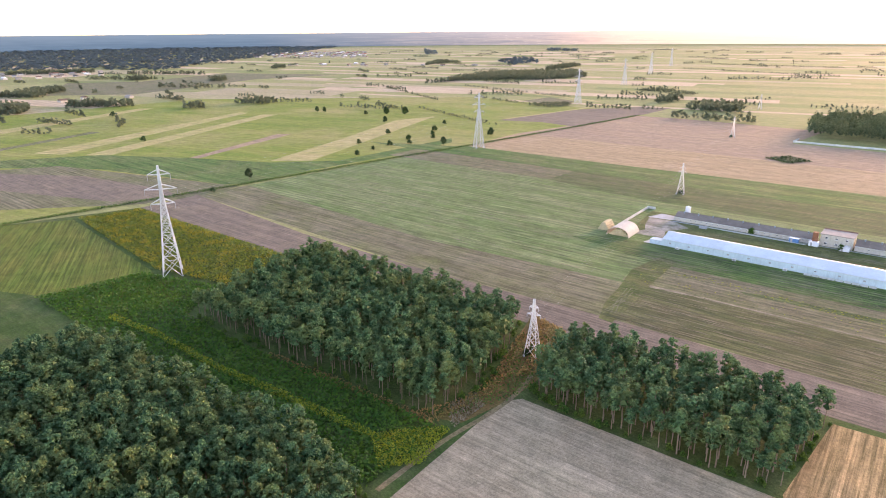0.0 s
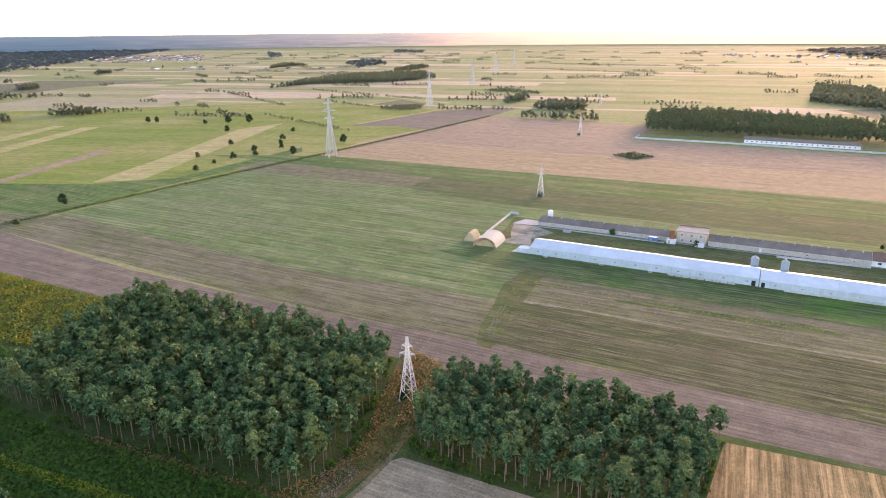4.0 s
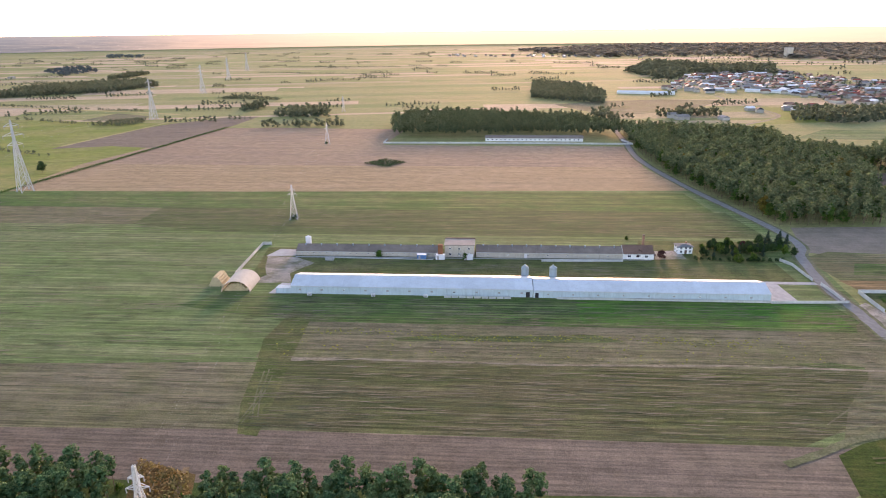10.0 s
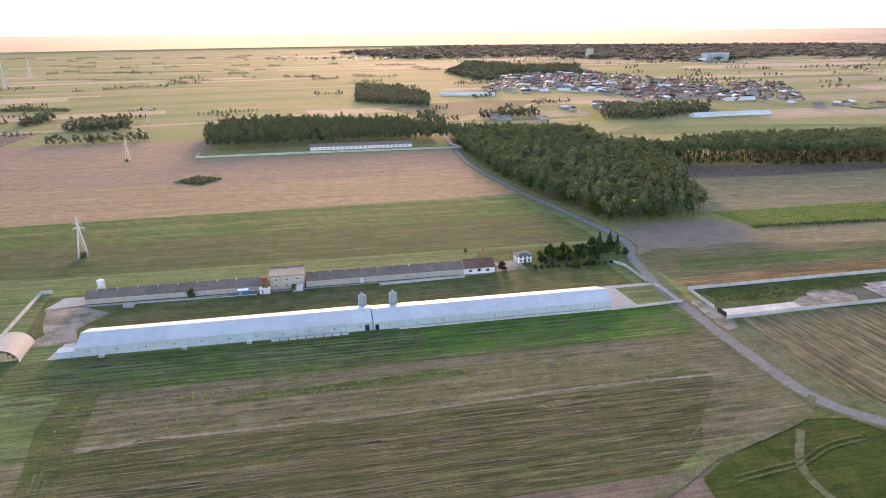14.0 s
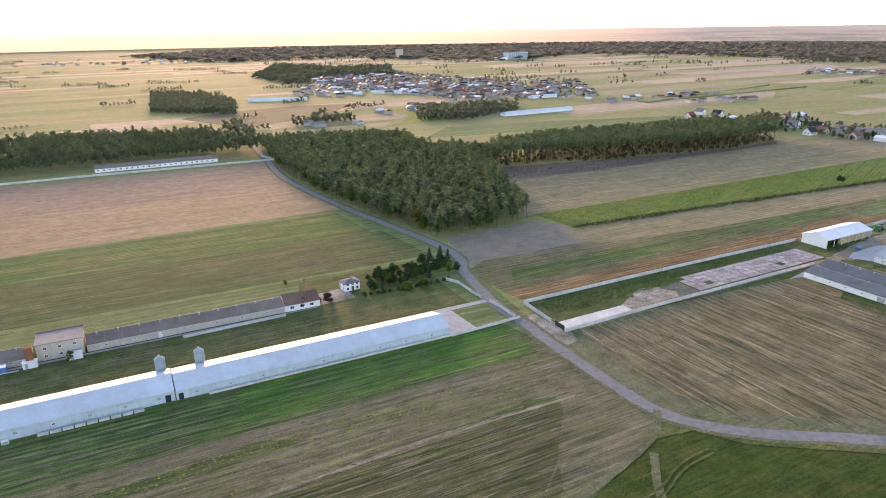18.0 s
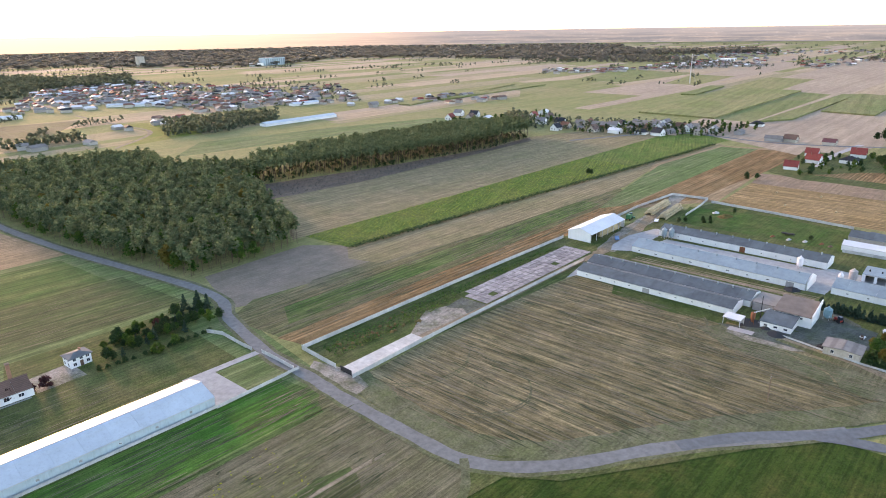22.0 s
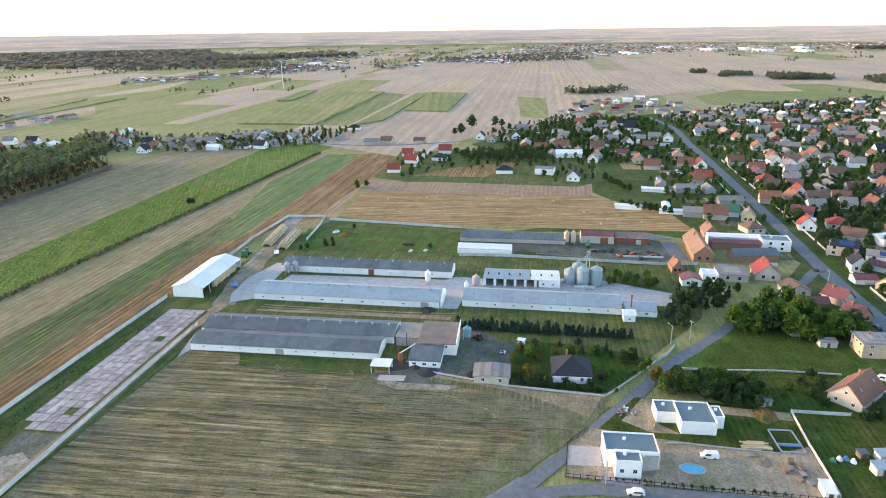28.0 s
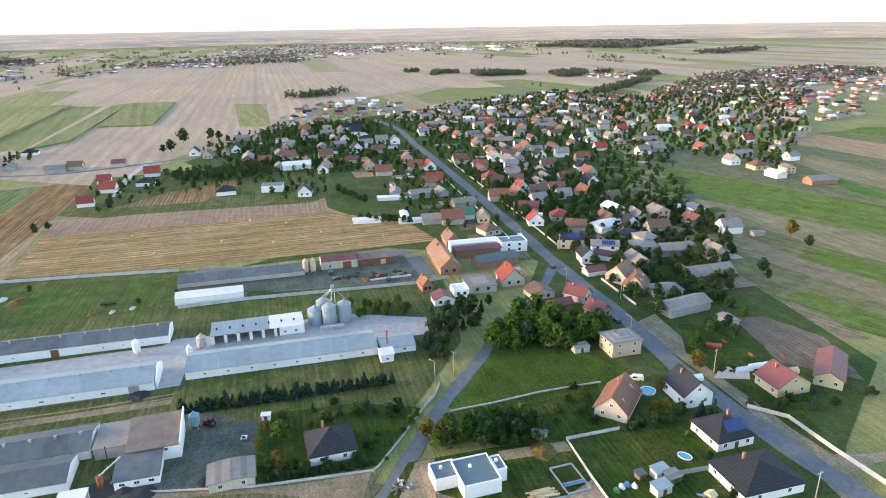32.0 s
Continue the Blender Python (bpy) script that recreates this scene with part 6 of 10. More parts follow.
part("wall", Shape().profile([(-2.6, 0), (2.6, 0), (2.6, 2.8), (0, 4.0), (-2.6, 2.8)], -2.2, 2.2), "white_wall", e)
part("roof", Shape().profile([(-2.9, 2.75), (0, 4.1), (2.9, 2.75), (2.9, 2.95), (0, 4.3), (-2.9, 2.95)], -2.5, 2.5), "roof_white", e)
window(e, -2.63, 0, 1.0, 1.0, 0.8, 3)
e = thing("flue", spot(357.6, 61.5), "rusty flue pipe above the barn roof", "chimney")
part("pipe", Shape().tube(0, 0, 0, 8.0, 0.28, n=8), "rust", e)
part("cap", Shape().tube(0, 0, 8.1, 8.4, 0.5, 0.1, 8), "rust", e)
for x, y in ((358.0, 214.8), (360.2, 211.9)):
    silo(x, y, 1.35, 6.4, 2.0, "zinc")
silo(365.5, 148.6, 1.3, 6.6, 2.0, "car_white", "white feed silo beside the barn")
silo(361.5, 129.6, 1.0, 5.2, 1.5, "car_white", "white feed silo beside the barn")
ground_sheet("concrete_yard", [(341, 137), (343, 128), (360, 129.5), (368, 56), (370, 46), (384, 46), (392, 80), (378, 126), (377, 139), (372, 142), (358, 213), (344, 213), (355, 143)], "concrete", "wide pale concrete farmyard", "yard")
ground_sheet("concrete_apron", [(322, 221), (328.3, 213.3), (342, 215.6), (360, 219), (371, 221), (370, 228), (348, 230), (330, 226)], "concrete", "pale concrete apron at the barns' end")
ground_sheet("path", [(318, 206), (320, 206), (335, 128), (332, 128)], "dirt", "worn path between the barns")

# garages with open bays, grain bins
e = thing("machine_shed", spot(370.5, 124.5, E_TURN), "white machine shed with open bays and a grey roof", "shed")
L = 33.0
part("back_wall", Shape().box(8.8, -L / 2, 0, 0.25, L, 4.0), "white_wall", e)
part("side_wall", Shape().box(4.4, 0, 0, 8.8, 0.25, 3.7), "white_wall", e)
part("side_wall", Shape().box(4.4, -L, 0, 8.8, 0.25, 3.7), "white_wall", e)
for i in range(6):
    part("pier", Shape().box(0.15, -0.6 - i * 4.4, 0, 0.4, 1.1, 3.4), "white_wall", e)
part("front_wall", Shape().box(0.15, -28.5, 0, 0.3, 9, 3.4), "white_wall", e)
part("lintel", Shape().box(0.15, -L / 2, 3.4, 0.35, L, 0.4), "white_wall", e)
for i in range(8):
    q = Shape().add([(-0.6, -i * 4.12, 3.7), (-0.6, -i * 4.12 - 4.08, 3.7), (9.3, -i * 4.12 - 4.08, 4.6), (9.3, -i * 4.12, 4.6), (-0.6, -i * 4.12, 3.85), (-0.6, -i * 4.12 - 4.08, 3.85), (9.3, -i * 4.12 - 4.08, 4.75), (9.3, -i * 4.12, 4.75)],
                    [(3, 2, 1, 0), (4, 5, 6, 7), (0, 1, 5, 4), (1, 2, 6, 5), (2, 3, 7, 6), (3, 0, 4, 7)])
    part("roof_panel", q, "zinc" if i < 5 else "roof_white", e)
part("floor", Shape().box(4.5, -L / 2, 0.01, 8.6, L - 0.5, 0.05), "dirt", e)
for k, y in enumerate((-26, -30)):
    window(e, -0.02, y, 1.2, 1.0, 0.9, 3)
for k in range(7):
    part("roof_vent", Shape().tube(3.5, -2 - k * 4.6, 4.2, 5.0, 0.3, n=8), "dark", e)
silo(369.0, 127.5, 1.6, 5.6, 0.8, "paving", "squat pale silo beside the machine shed")
for x, y, r, h, m in ((384.5, 88.6, 2.9, 7.6, "zinc"), (383.2, 83.2, 2.7, 9.2, "zinc"), (385.2, 77.6, 2.7, 9.2, "zinc"), (390.0, 86.0, 2.7, 8.6, "zinc")):
    silo(x, y, r, h, 0.25, m, "large ribbed galvanised grain bin", name="grain_bin", cone=1.7)
e = thing("grain_elevator", spot(386.0, 81.5, E_TURN), "lattice grain elevator over the bins with sloping spouts", "elevator")
for sx in (-0.6, 0.6):
    for sy in (-0.6, 0.6):
        part("leg", Shape().beam((sx, sy, 0), (sx, sy, 13.5), 0.07), "steel", e)
part("head", Shape().box(0, 0, 13.5, 1.4, 1.4, 1.4), "zinc", e)
for tx, ty, tz in ((-2.5, 6.5, 7.8), (-3, 1.5, 9.3), (-0.5, -4.2, 9.3), (4, 4, 8.8)):
    part("spout", Shape().beam((0, 0, 13.6), (tx, ty, tz), 0.16, n=6), "zinc", e)
for z in range(1, 13, 2):
    part("brace", Shape().beam((-0.6, -0.6, z), (0.6, -0.6, z + 2), 0.04).beam((0.6, 0.6, z), (-0.6, 0.6, z + 2), 0.04).beam((-0.6, 0.6, z), (-0.6, -0.6, z + 2), 0.04), "steel", e)
e = thing("loading_dock", spot(379.5, 82, E_TURN), "low white concrete loading dock", "dock")
part("dock", Shape().box(0, 0, 0, 1.6, 9, 1.1), "fence", e)
part("ramp", Shape().box(-1.4, -2, 0, 1.4, 3, 0.5), "concrete", e)

# north-east buildings of the farm
long_barn(408.2, 148.0, E_TURN - 0.5, 27, 8.0, 3.0, 4.4, "white_wall", "roof_white", "white flat-arched shed with pale roof sheets", 4.5, 0.2, (), [("left", 3, 2.6, "grey_wall")])
long_barn(427.5, 152.5, E_TURN - 1, 55, 12.0, 2.3, 4.2, "cream_wall", "felt", "long low barn with a dark grey roof", 5.5, 0.4, (), [])
long_barn(441.5, 91.0, E_TURN - 0.6, 17, 9.0, 4.2, 5.6, "cream_wall", "tile_maroon", "white and maroon workshop beside the tanks", 5, 0.3, [(4, 1.4, 1.0, 1.4, "window")], [(12, 4, 3.4, "rust")])
long_barn(445.0, 74.0, E_TURN - 0.6, 17, 9.0, 3.8, 5.0, "rust", "felt_brown", "dark maroon sheet-clad workshop", 5, 0.3, (), [(5, 4, 3.2, "tile_maroon"), (12, 2.5, 2.6, "cream_wall")])
for k, (x, y, m) in enumerate(((438.8, 98.0, "peach_wall"), (439.4, 94.6, "peach_wall"))):
    silo(x, y, 1.3, 7.4, 1.4, m, "ochre steel tank on legs beside the workshop", name="tank")
e = thing("green_trailer", spot(436.5, 86.5, 12), "green farm trailer parked in the yard", "trailer")
part("body", Shape().box(0, 0, 0.9, 4.4, 2.1, 1.1), "green_paint", e)
part("chassis", Shape().box(0, 0, 0.6, 4.6, 1.0, 0.28), "dark", e)
for x in (-1.3, 1.3):
    for y in (-0.95, 0.95):
        part("wheel", Shape().profile([(0.45 * math.cos(2 * math.pi * i / 12), 0.45 * math.sin(2 * math.pi * i / 12) + 0.45) for i in range(12)], -0.13, 0.13), "rubber", e, at=pose(x, y, 0))
ground_sheet("asphalt_yard", [(412, 120), (424, 122), (440, 92), (462, 44), (468, 60), (450, 100), (452, 150), (427, 152), (420, 125)], "asphalt", "dark asphalt yard behind the farm", "yard")
ground_sheet("asphalt_yard", [(418, 110), (436, 112), (456, 44), (430, 38), (422, 60)], "asphalt", "dark asphalt yard behind the farm", "yard")
sh = Shape()
for i in range(26):
    sh.tube(random.uniform(428, 436), random.uniform(52, 82), 0, random.uniform(0.4, 1.3), random.uniform(0.7, 2.0), 0.3, 8)
tagged(new("coal_mound", sh.mesh("coal_mound", "coal")), "row of dark heaps of coal and gravel", "heap", kind="stuff")
fence([(405, 146), (410.3, 121), (419, 48), (424, 34)], "pale concrete fence between the farm and the yard", 1.6)
low_wall("low_wall", [(425, 70), (429, 50)], 0.5, 1.0, "fence", "low pale wall of the coal bay")
e = thing("turquoise_trailer", spot(338.5, 230.0, 40), "small blue-grey trailer parked beside the hall", "trailer")
part("bed", Shape().box(0, 0, 0.6, 5.2, 2.2, 0.7), "blue", e)
for x in (-1.4, 1.4):
    for y in (-1.0, 1.0):
        part("wheel", Shape().profile([(0.4 * math.cos(2 * math.pi * i / 12), 0.4 * math.sin(2 * math.pi * i / 12) + 0.4) for i in range(12)], -0.13, 0.13), "rubber", e, at=pose(x, y, 0))
e = thing("combine", spot(374, 249, 20), "green combine harvester parked by the fence", "harvester")
part("body", Shape().box(0, 0, 1.0, 5.0, 2.4, 2.0).box(-1.5, 0, 3.0, 2.0, 2.2, 0.6), "green_paint", e)
part("cab", Shape().box(2.9, 0, 1.6, 1.4, 1.8, 1.9), "glass", e)
part("header", Shape().box(4.4, 0, 0.2, 1.2, 4.6, 0.8), "green_paint", e)
for x, y, r in ((1.6, 1.3, 0.85), (1.6, -1.3, 0.85), (-1.9, 1.1, 0.55), (-1.9, -1.1, 0.55)):
    part("wheel", Shape().profile([(r * math.cos(2 * math.pi * i / 14), r * math.sin(2 * math.pi * i / 14) + r) for i in range(14)], -0.25, 0.25), "rubber", e, at=pose(x, y, 0))
e = thing("flat_trailer", spot(382, 236, 30), "white flat trailer beside the bale stacks", "trailer")
part("bed", Shape().box(0, 0, 0.8, 5.5, 2.2, 0.3), "car_white", e)
for x in (-1.6, 1.6):
    for y in (-0.9, 0.9):
        part("wheel", Shape().profile([(0.4 * math.cos(2 * math.pi * i / 12), 0.4 * math.sin(2 * math.pi * i / 12) + 0.4) for i in range(12)], -0.13, 0.13), "rubber", e, at=pose(x, y, 0))

# ---- lattice pylons ----
def pylon(x, y, turn, h, base, arms, label):
    """A square lattice tower that tapers, with pairs of cross-arms; arms: height and reach."""
    e = thing("pylon", spot(x, y, turn), label, "pylon")
    waist = 0.72 * h

    def half(z):
        return base * (1 - z / waist) + 0.09 * base + 0.35 if z < waist else max(0.25, (0.09 * base + 0.35) * (1 - 0.6 * (z - waist) / (h - waist)))

    t = 0.0046 * h + 0.035
    for sx in (-1, 1):
        for sy in (-1, 1):
            leg = Shape()
            for z0, z1 in ((0, waist), (waist, h)):
                leg.beam((sx * half(z0), sy * half(z0), z0), (sx * half(z1 - 1e-6), sy * half(z1 - 1e-6), z1), t)
            part("leg", leg, "steel", e)
            part("footing", Shape().box(sx * half(0), sy * half(0), 0, 0.9, 0.9, 0.4), "concrete", e)
    zs, z = [0.0], 0.0
    while z < h - 1:
        z = min(h, z + max(1.1, half(z) * 1.9))
        zs.append(z)
    for k in range(4):
        a, b = ((-1, -1), (1, -1), (1, 1), (-1, 1))[k], ((1, -1), (1, 1), (-1, 1), (-1, -1))[k]
        br = Shape()
        for z0, z1 in zip(zs, zs[1:]):
            p, q = half(z0), half(z1)
            br.beam((a[0] * p, a[1] * p, z0), (b[0] * q, b[1] * q, z1), t * 0.6).beam((b[0] * p, b[1] * p, z0), (a[0] * q, a[1] * q, z1), t * 0.6)
            br.beam((a[0] * q, a[1] * q, z1), (b[0] * q, b[1] * q, z1), t * 0.5)
        part("bracing", br, "steel", e)
    for z, reach in arms:
        for s in (-1, 1):
            r = half(z)
            arm = Shape()
            for sy in (-1, 1):
                arm.beam((s * r, sy * r, z), (s * reach, 0, z + 0.2), t * 0.7).beam((s * r, sy * r, z + 0.045 * h), (s * reach, 0, z + 0.2), t * 0.6)
            arm.beam((s * reach * 0.55, 0.4 * r, z + 0.1), (s * reach * 0.55, -0.4 * r, z + 0.1), t * 0.5)
            a = part("cross_arm", arm, "steel", e)
            part("insulator", Shape().tube(s * reach, 0, z - 0.05 * h, z + 0.15, 0.12, n=8), "grey_wall", a)
    return e


def wire_ends(x, y, turn, arms, h):
    out = []
    for z, reach in arms:
        for s in (-1, 1):
            p = spot(x, y, turn) @ Vector((s * reach, 0, z - 0.05 * h))
            out.append(p)
    return out


def wires(a, b, label, r=0.005, sag=0.012):
    e = thing("power_line", spot(a[0].x, a[0].y), label, "power line")
    for p, q in zip(a, b):
        d, base, side = (q - p).length, Vector((a[0].x, a[0].y, 0)), (q - p).cross((0, 0, 1)).normalized()
        verts = []
        for i in range(15):
            k = i / 14
            n = p.lerp(q, k) - Vector((0, 0, 4 * sag * d * k * (1 - k))) - base
            verts += [n + side * r, n - side * r, n + Vector((0, 0, 1.6 * r))]
        w = Shape().add(verts, [(3 * i + j, 3 * i + (j + 1) % 3, 3 * i + 3 + (j + 1) % 3, 3 * i + 3 + j) for i in range(14) for j in range(3)] + [(2, 1, 0), (42, 43, 44)])
        part("wire", w, "steel", e)


BIG = ((33.0, 5.0), (39.5, 6.6), (46.0, 4.6))
SMALL = ((14.8, 2.4), (17.4, 1.6))
line1 = [(-204.9, -25.1, 68, 1.0), (-347.3, 307.7, 68, 1.0), (-513.7, 673.5, 66, 1.0), (-660, 1010, 66, 1.0), (-800, 1330, 66, 1.0), (-950, 1680, 66, 1.0)]
ends = []
for x, y, turn, s in line1:
    pylon(x, y, turn - 90 + 90, 50.0, 3.4, BIG, "tall grey lattice pylon with three pairs of arms")
    ends.append(wire_ends(x, y, turn, BIG, 50.0))
for a, b in zip(ends, ends[1:]):
    wires(a, b, "thin overhead wires between the tall pylons")
line2 = [(-44.3, 37.0), (-127.7, 280.3), (-214.6, 534.2), (-300, 790)]
ends = []
for x, y in line2:
    pylon(x, y, 19, 20.5, 1.7, SMALL, "small grey lattice pylon standing in the fields")
    ends.append(wire_ends(x, y, 19, SMALL, 20.5))
for a, b in zip(ends, ends[1:]):
    wires(a, b, "thin overhead wires between the small pylons", 0.005, 0.008)
e = thing("radio_mast", spot(1237, 755), "thin pale lattice radio mast far across the fields", "mast")
part("shaft", Shape().beam((0, 0, 0), (0, 0, 54), 1.1, 0.5), "steel", e)
for a in (0, 2.09, 4.19):
    part("stay", Shape().beam((22 * math.cos(a), 22 * math.sin(a), 0), (0, 0, 45), 0.08, n=3), "steel", e)

# ---- houses ----
def roof_shape(kind, L, W, h, rise, over=0.5, th=0.18):
    """A pitched, hipped or flat roof over a plan of L by W, its ridge along x."""
    s = Shape()
    if kind == "flat":
        s.box(0, 0, h, L - 0.5, W - 0.5, 0.12)
        return s
    k = rise / (W / 2)
    if kind == "gable":
        for d in (-1, 1):
            y = d * (W / 2 + over)
            a, b = L / 2 + over, h - k * over
            v = [(-a, 0, h + rise), (a, 0, h + rise), (a, y, b), (-a, y, b)]
            s.add(v + [(x, q, z + th) for x, q, z in v], [(3, 2, 1, 0), (4, 5, 6, 7), (0, 1, 5, 4), (1, 2, 6, 5), (2, 3, 7, 6), (3, 0, 4, 7)])
        return s
    a, b, r = L / 2 + over, W / 2 + over, max(0.3, L / 2 - W / 2)
    z0, z1 = h - 0.1, h + rise
    v = [(-a, -b, z0), (a, -b, z0), (a, b, z0), (-a, b, z0), (-r, 0, z1), (r, 0, z1), (-a, -b, z0 + th), (a, -b, z0 + th), (a, b, z0 + th), (-a, b, z0 + th)]
    return s.add(v, [(3, 2, 1, 0), (0, 1, 7, 6), (1, 2, 8, 7), (2, 3, 9, 8), (3, 0, 6, 9), (6, 7, 5, 4), (7, 8, 5), (8, 9, 4, 5), (9, 6, 4)])


def house(x, y, turn, L, W, h, rise, kind, wall, roof, label, storeys=1, solar=False, dormer=False, chimney=True, rich=2, group="", cat="house", parapet=False):
    e = thing("house", spot(x, y, turn), label, cat, group)
    if kind == "gable":
        part("wall", Shape().add([(-L / 2, -W / 2, 0), (L / 2, -W / 2, 0), (L / 2, W / 2, 0), (-L / 2, W / 2, 0), (-L / 2, -W / 2, h), (L / 2, -W / 2, h), (L / 2, W / 2, h), (-L / 2, W / 2, h), (-L / 2, 0, h + rise - 0.05), (L / 2, 0, h + rise - 0.05)],
                                [(3, 2, 1, 0), (0, 1, 5, 4), (2, 3, 7, 6), (1, 2, 6, 9, 5), (3, 0, 4, 8, 7), (4, 5, 9, 8), (6, 7, 8, 9)]), wall, e)
    else:
        part("wall", Shape().box(0, 0, 0, L, W, h + (0.35 if parapet else 0)), wall, e)
    if parapet:
        part("roof", Shape().box(0, 0, h + 0.355, L - 0.4, W - 0.4, 0.03), roof, e)
        for px, py, sx, sy in ((0, -W / 2 + 0.1, L, 0.2), (0, W / 2 - 0.1, L, 0.2), (-L / 2 + 0.1, 0, 0.2, W - 0.4), (L / 2 - 0.1, 0, 0.2, W - 0.4)):
            part("parapet", Shape().box(px, py, h + 0.352, sx, sy, 0.45), wall, e)
        part("roof_vent", Shape().box(L * 0.15, W * 0.1, h + 0.38, 0.7, 0.7, 0.7), "white_wall", e)
    else:
        part("roof", roof_shape(kind, L, W, h, rise), roof, e)
    if chimney:
        part("chimney", Shape().box(L * 0.2, W * 0.12, h + rise * 0.3, 0.5, 0.65, rise * 0.7 + 0.55).box(L * 0.2, W * 0.12, h + rise + 0.55, 0.64, 0.8, 0.12), "brick_wall", e)
    floors = range(storeys)
    step = h / max(1, storeys)
    for f in floors if rich >= 0 else ():
        z = f * step + step * 0.36
        for d in ((-0.3, 0.02, 0.32) if rich == 2 else (-0.27, 0.27)):
            if not (f == 0 and d == 0.02):
                if rich == 2:
                    window(e, d * L, -W / 2 - 0.03, z, 1.2, 1.25, 0)
                    window(e, d * L, W / 2 + 0.03, z, 1.2, 1.25, 2)
                else:
                    flat(e, "window", d * L, -W / 2 - 0.03, z, 1.3, 1.3, 0, "glass")
        if rich == 1:
            flat(e, "window", -L / 2 - 0.03, 0.2 * W, z, 1.2, 1.3, 3, "glass")
            flat(e, "window", -L / 2 - 0.03, -0.2 * W, z, 1.2, 1.3, 3, "glass")
        if rich == 2:
            for d in (-0.25, 0.25):
                window(e, -L / 2 - 0.03, d * W, z, 1.1, 1.25, 3)
                window(e, L / 2 + 0.03, d * W, z, 1.1, 1.25, 1)
    if kind == "gable" and rise > 3 and rich == 2:
        window(e, -L / 2 - 0.03, 0, h + rise * 0.25, 1.0, 1.1, 3)
        window(e, L / 2 + 0.03, 0, h + rise * 0.25, 1.0, 1.1, 1)
    if rich >= 0:
        flat(e, "door", 0.02 * L, -W / 2 - 0.05, 0.02, 1.1, 2.1, 0, "door")
    if rich < 0:
        flat(e, "window", -L / 2 - 0.03, 0.1 * W, h * 0.4, 2.6, 1.2, 3, "glass")
        flat(e, "window", 0.1 * L, -W / 2 - 0.03, h * 0.4, 3.2, 1.2, 0, "glass")
    if solar and rich >= 0:
        k = math.degrees(math.atan2(rise, W / 2))
        run = math.hypot(rise, W / 2)
        for i in range(6):
            for j in range(2):
                sp = Shape().box(0, 0, 0, 1.0, 1.65, 0.05)
                m = pose((i - 2.5) * 1.06 + L * 0.12, 0, h + rise + 0.2) @ pose(0, 0, 0, k, 0, 0) @ pose(0, -run * 0.35 - j * 1.7, 0.1)
                part("solar_panel", sp, "solar", e, at=m)
    if rich >= 1 and rise > 2.5 and kind == "gable":
        k = math.degrees(math.atan2(rise, W / 2))
        for d in (-0.28, 0.3):
            sp = Shape().box(0, 0, 0, 0.9, 1.3, 0.07)
            part("skylight", sp, "glass", e, at=pose(d * L, 0, h + rise + 0.2) @ pose(0, 0, 0, k, 0, 0) @ pose(0, -math.hypot(rise, W / 2) * 0.5, 0.02))
        for side in (-1, 1):
            part("gutter", Shape().box(0, side * (W / 2 + 0.58), h - rise / (W / 2) * 0.5 - 0.05, L + 0.9, 0.12, 0.12), "steel", e)
        part("ridge_cap", Shape().box(0, 0, h + rise + 0.14, L + 1.0, 0.3, 0.1), roof, e)
    if dormer:
        part("dormer", Shape().profile([(-1.1, 0), (1.1, 0), (1.1, 1.2), (0, 1.9), (-1.1, 1.2)], -2.2, 0.6), wall, e, at=pose(0, -W * 0.22, h + rise * 0.35))
    return e


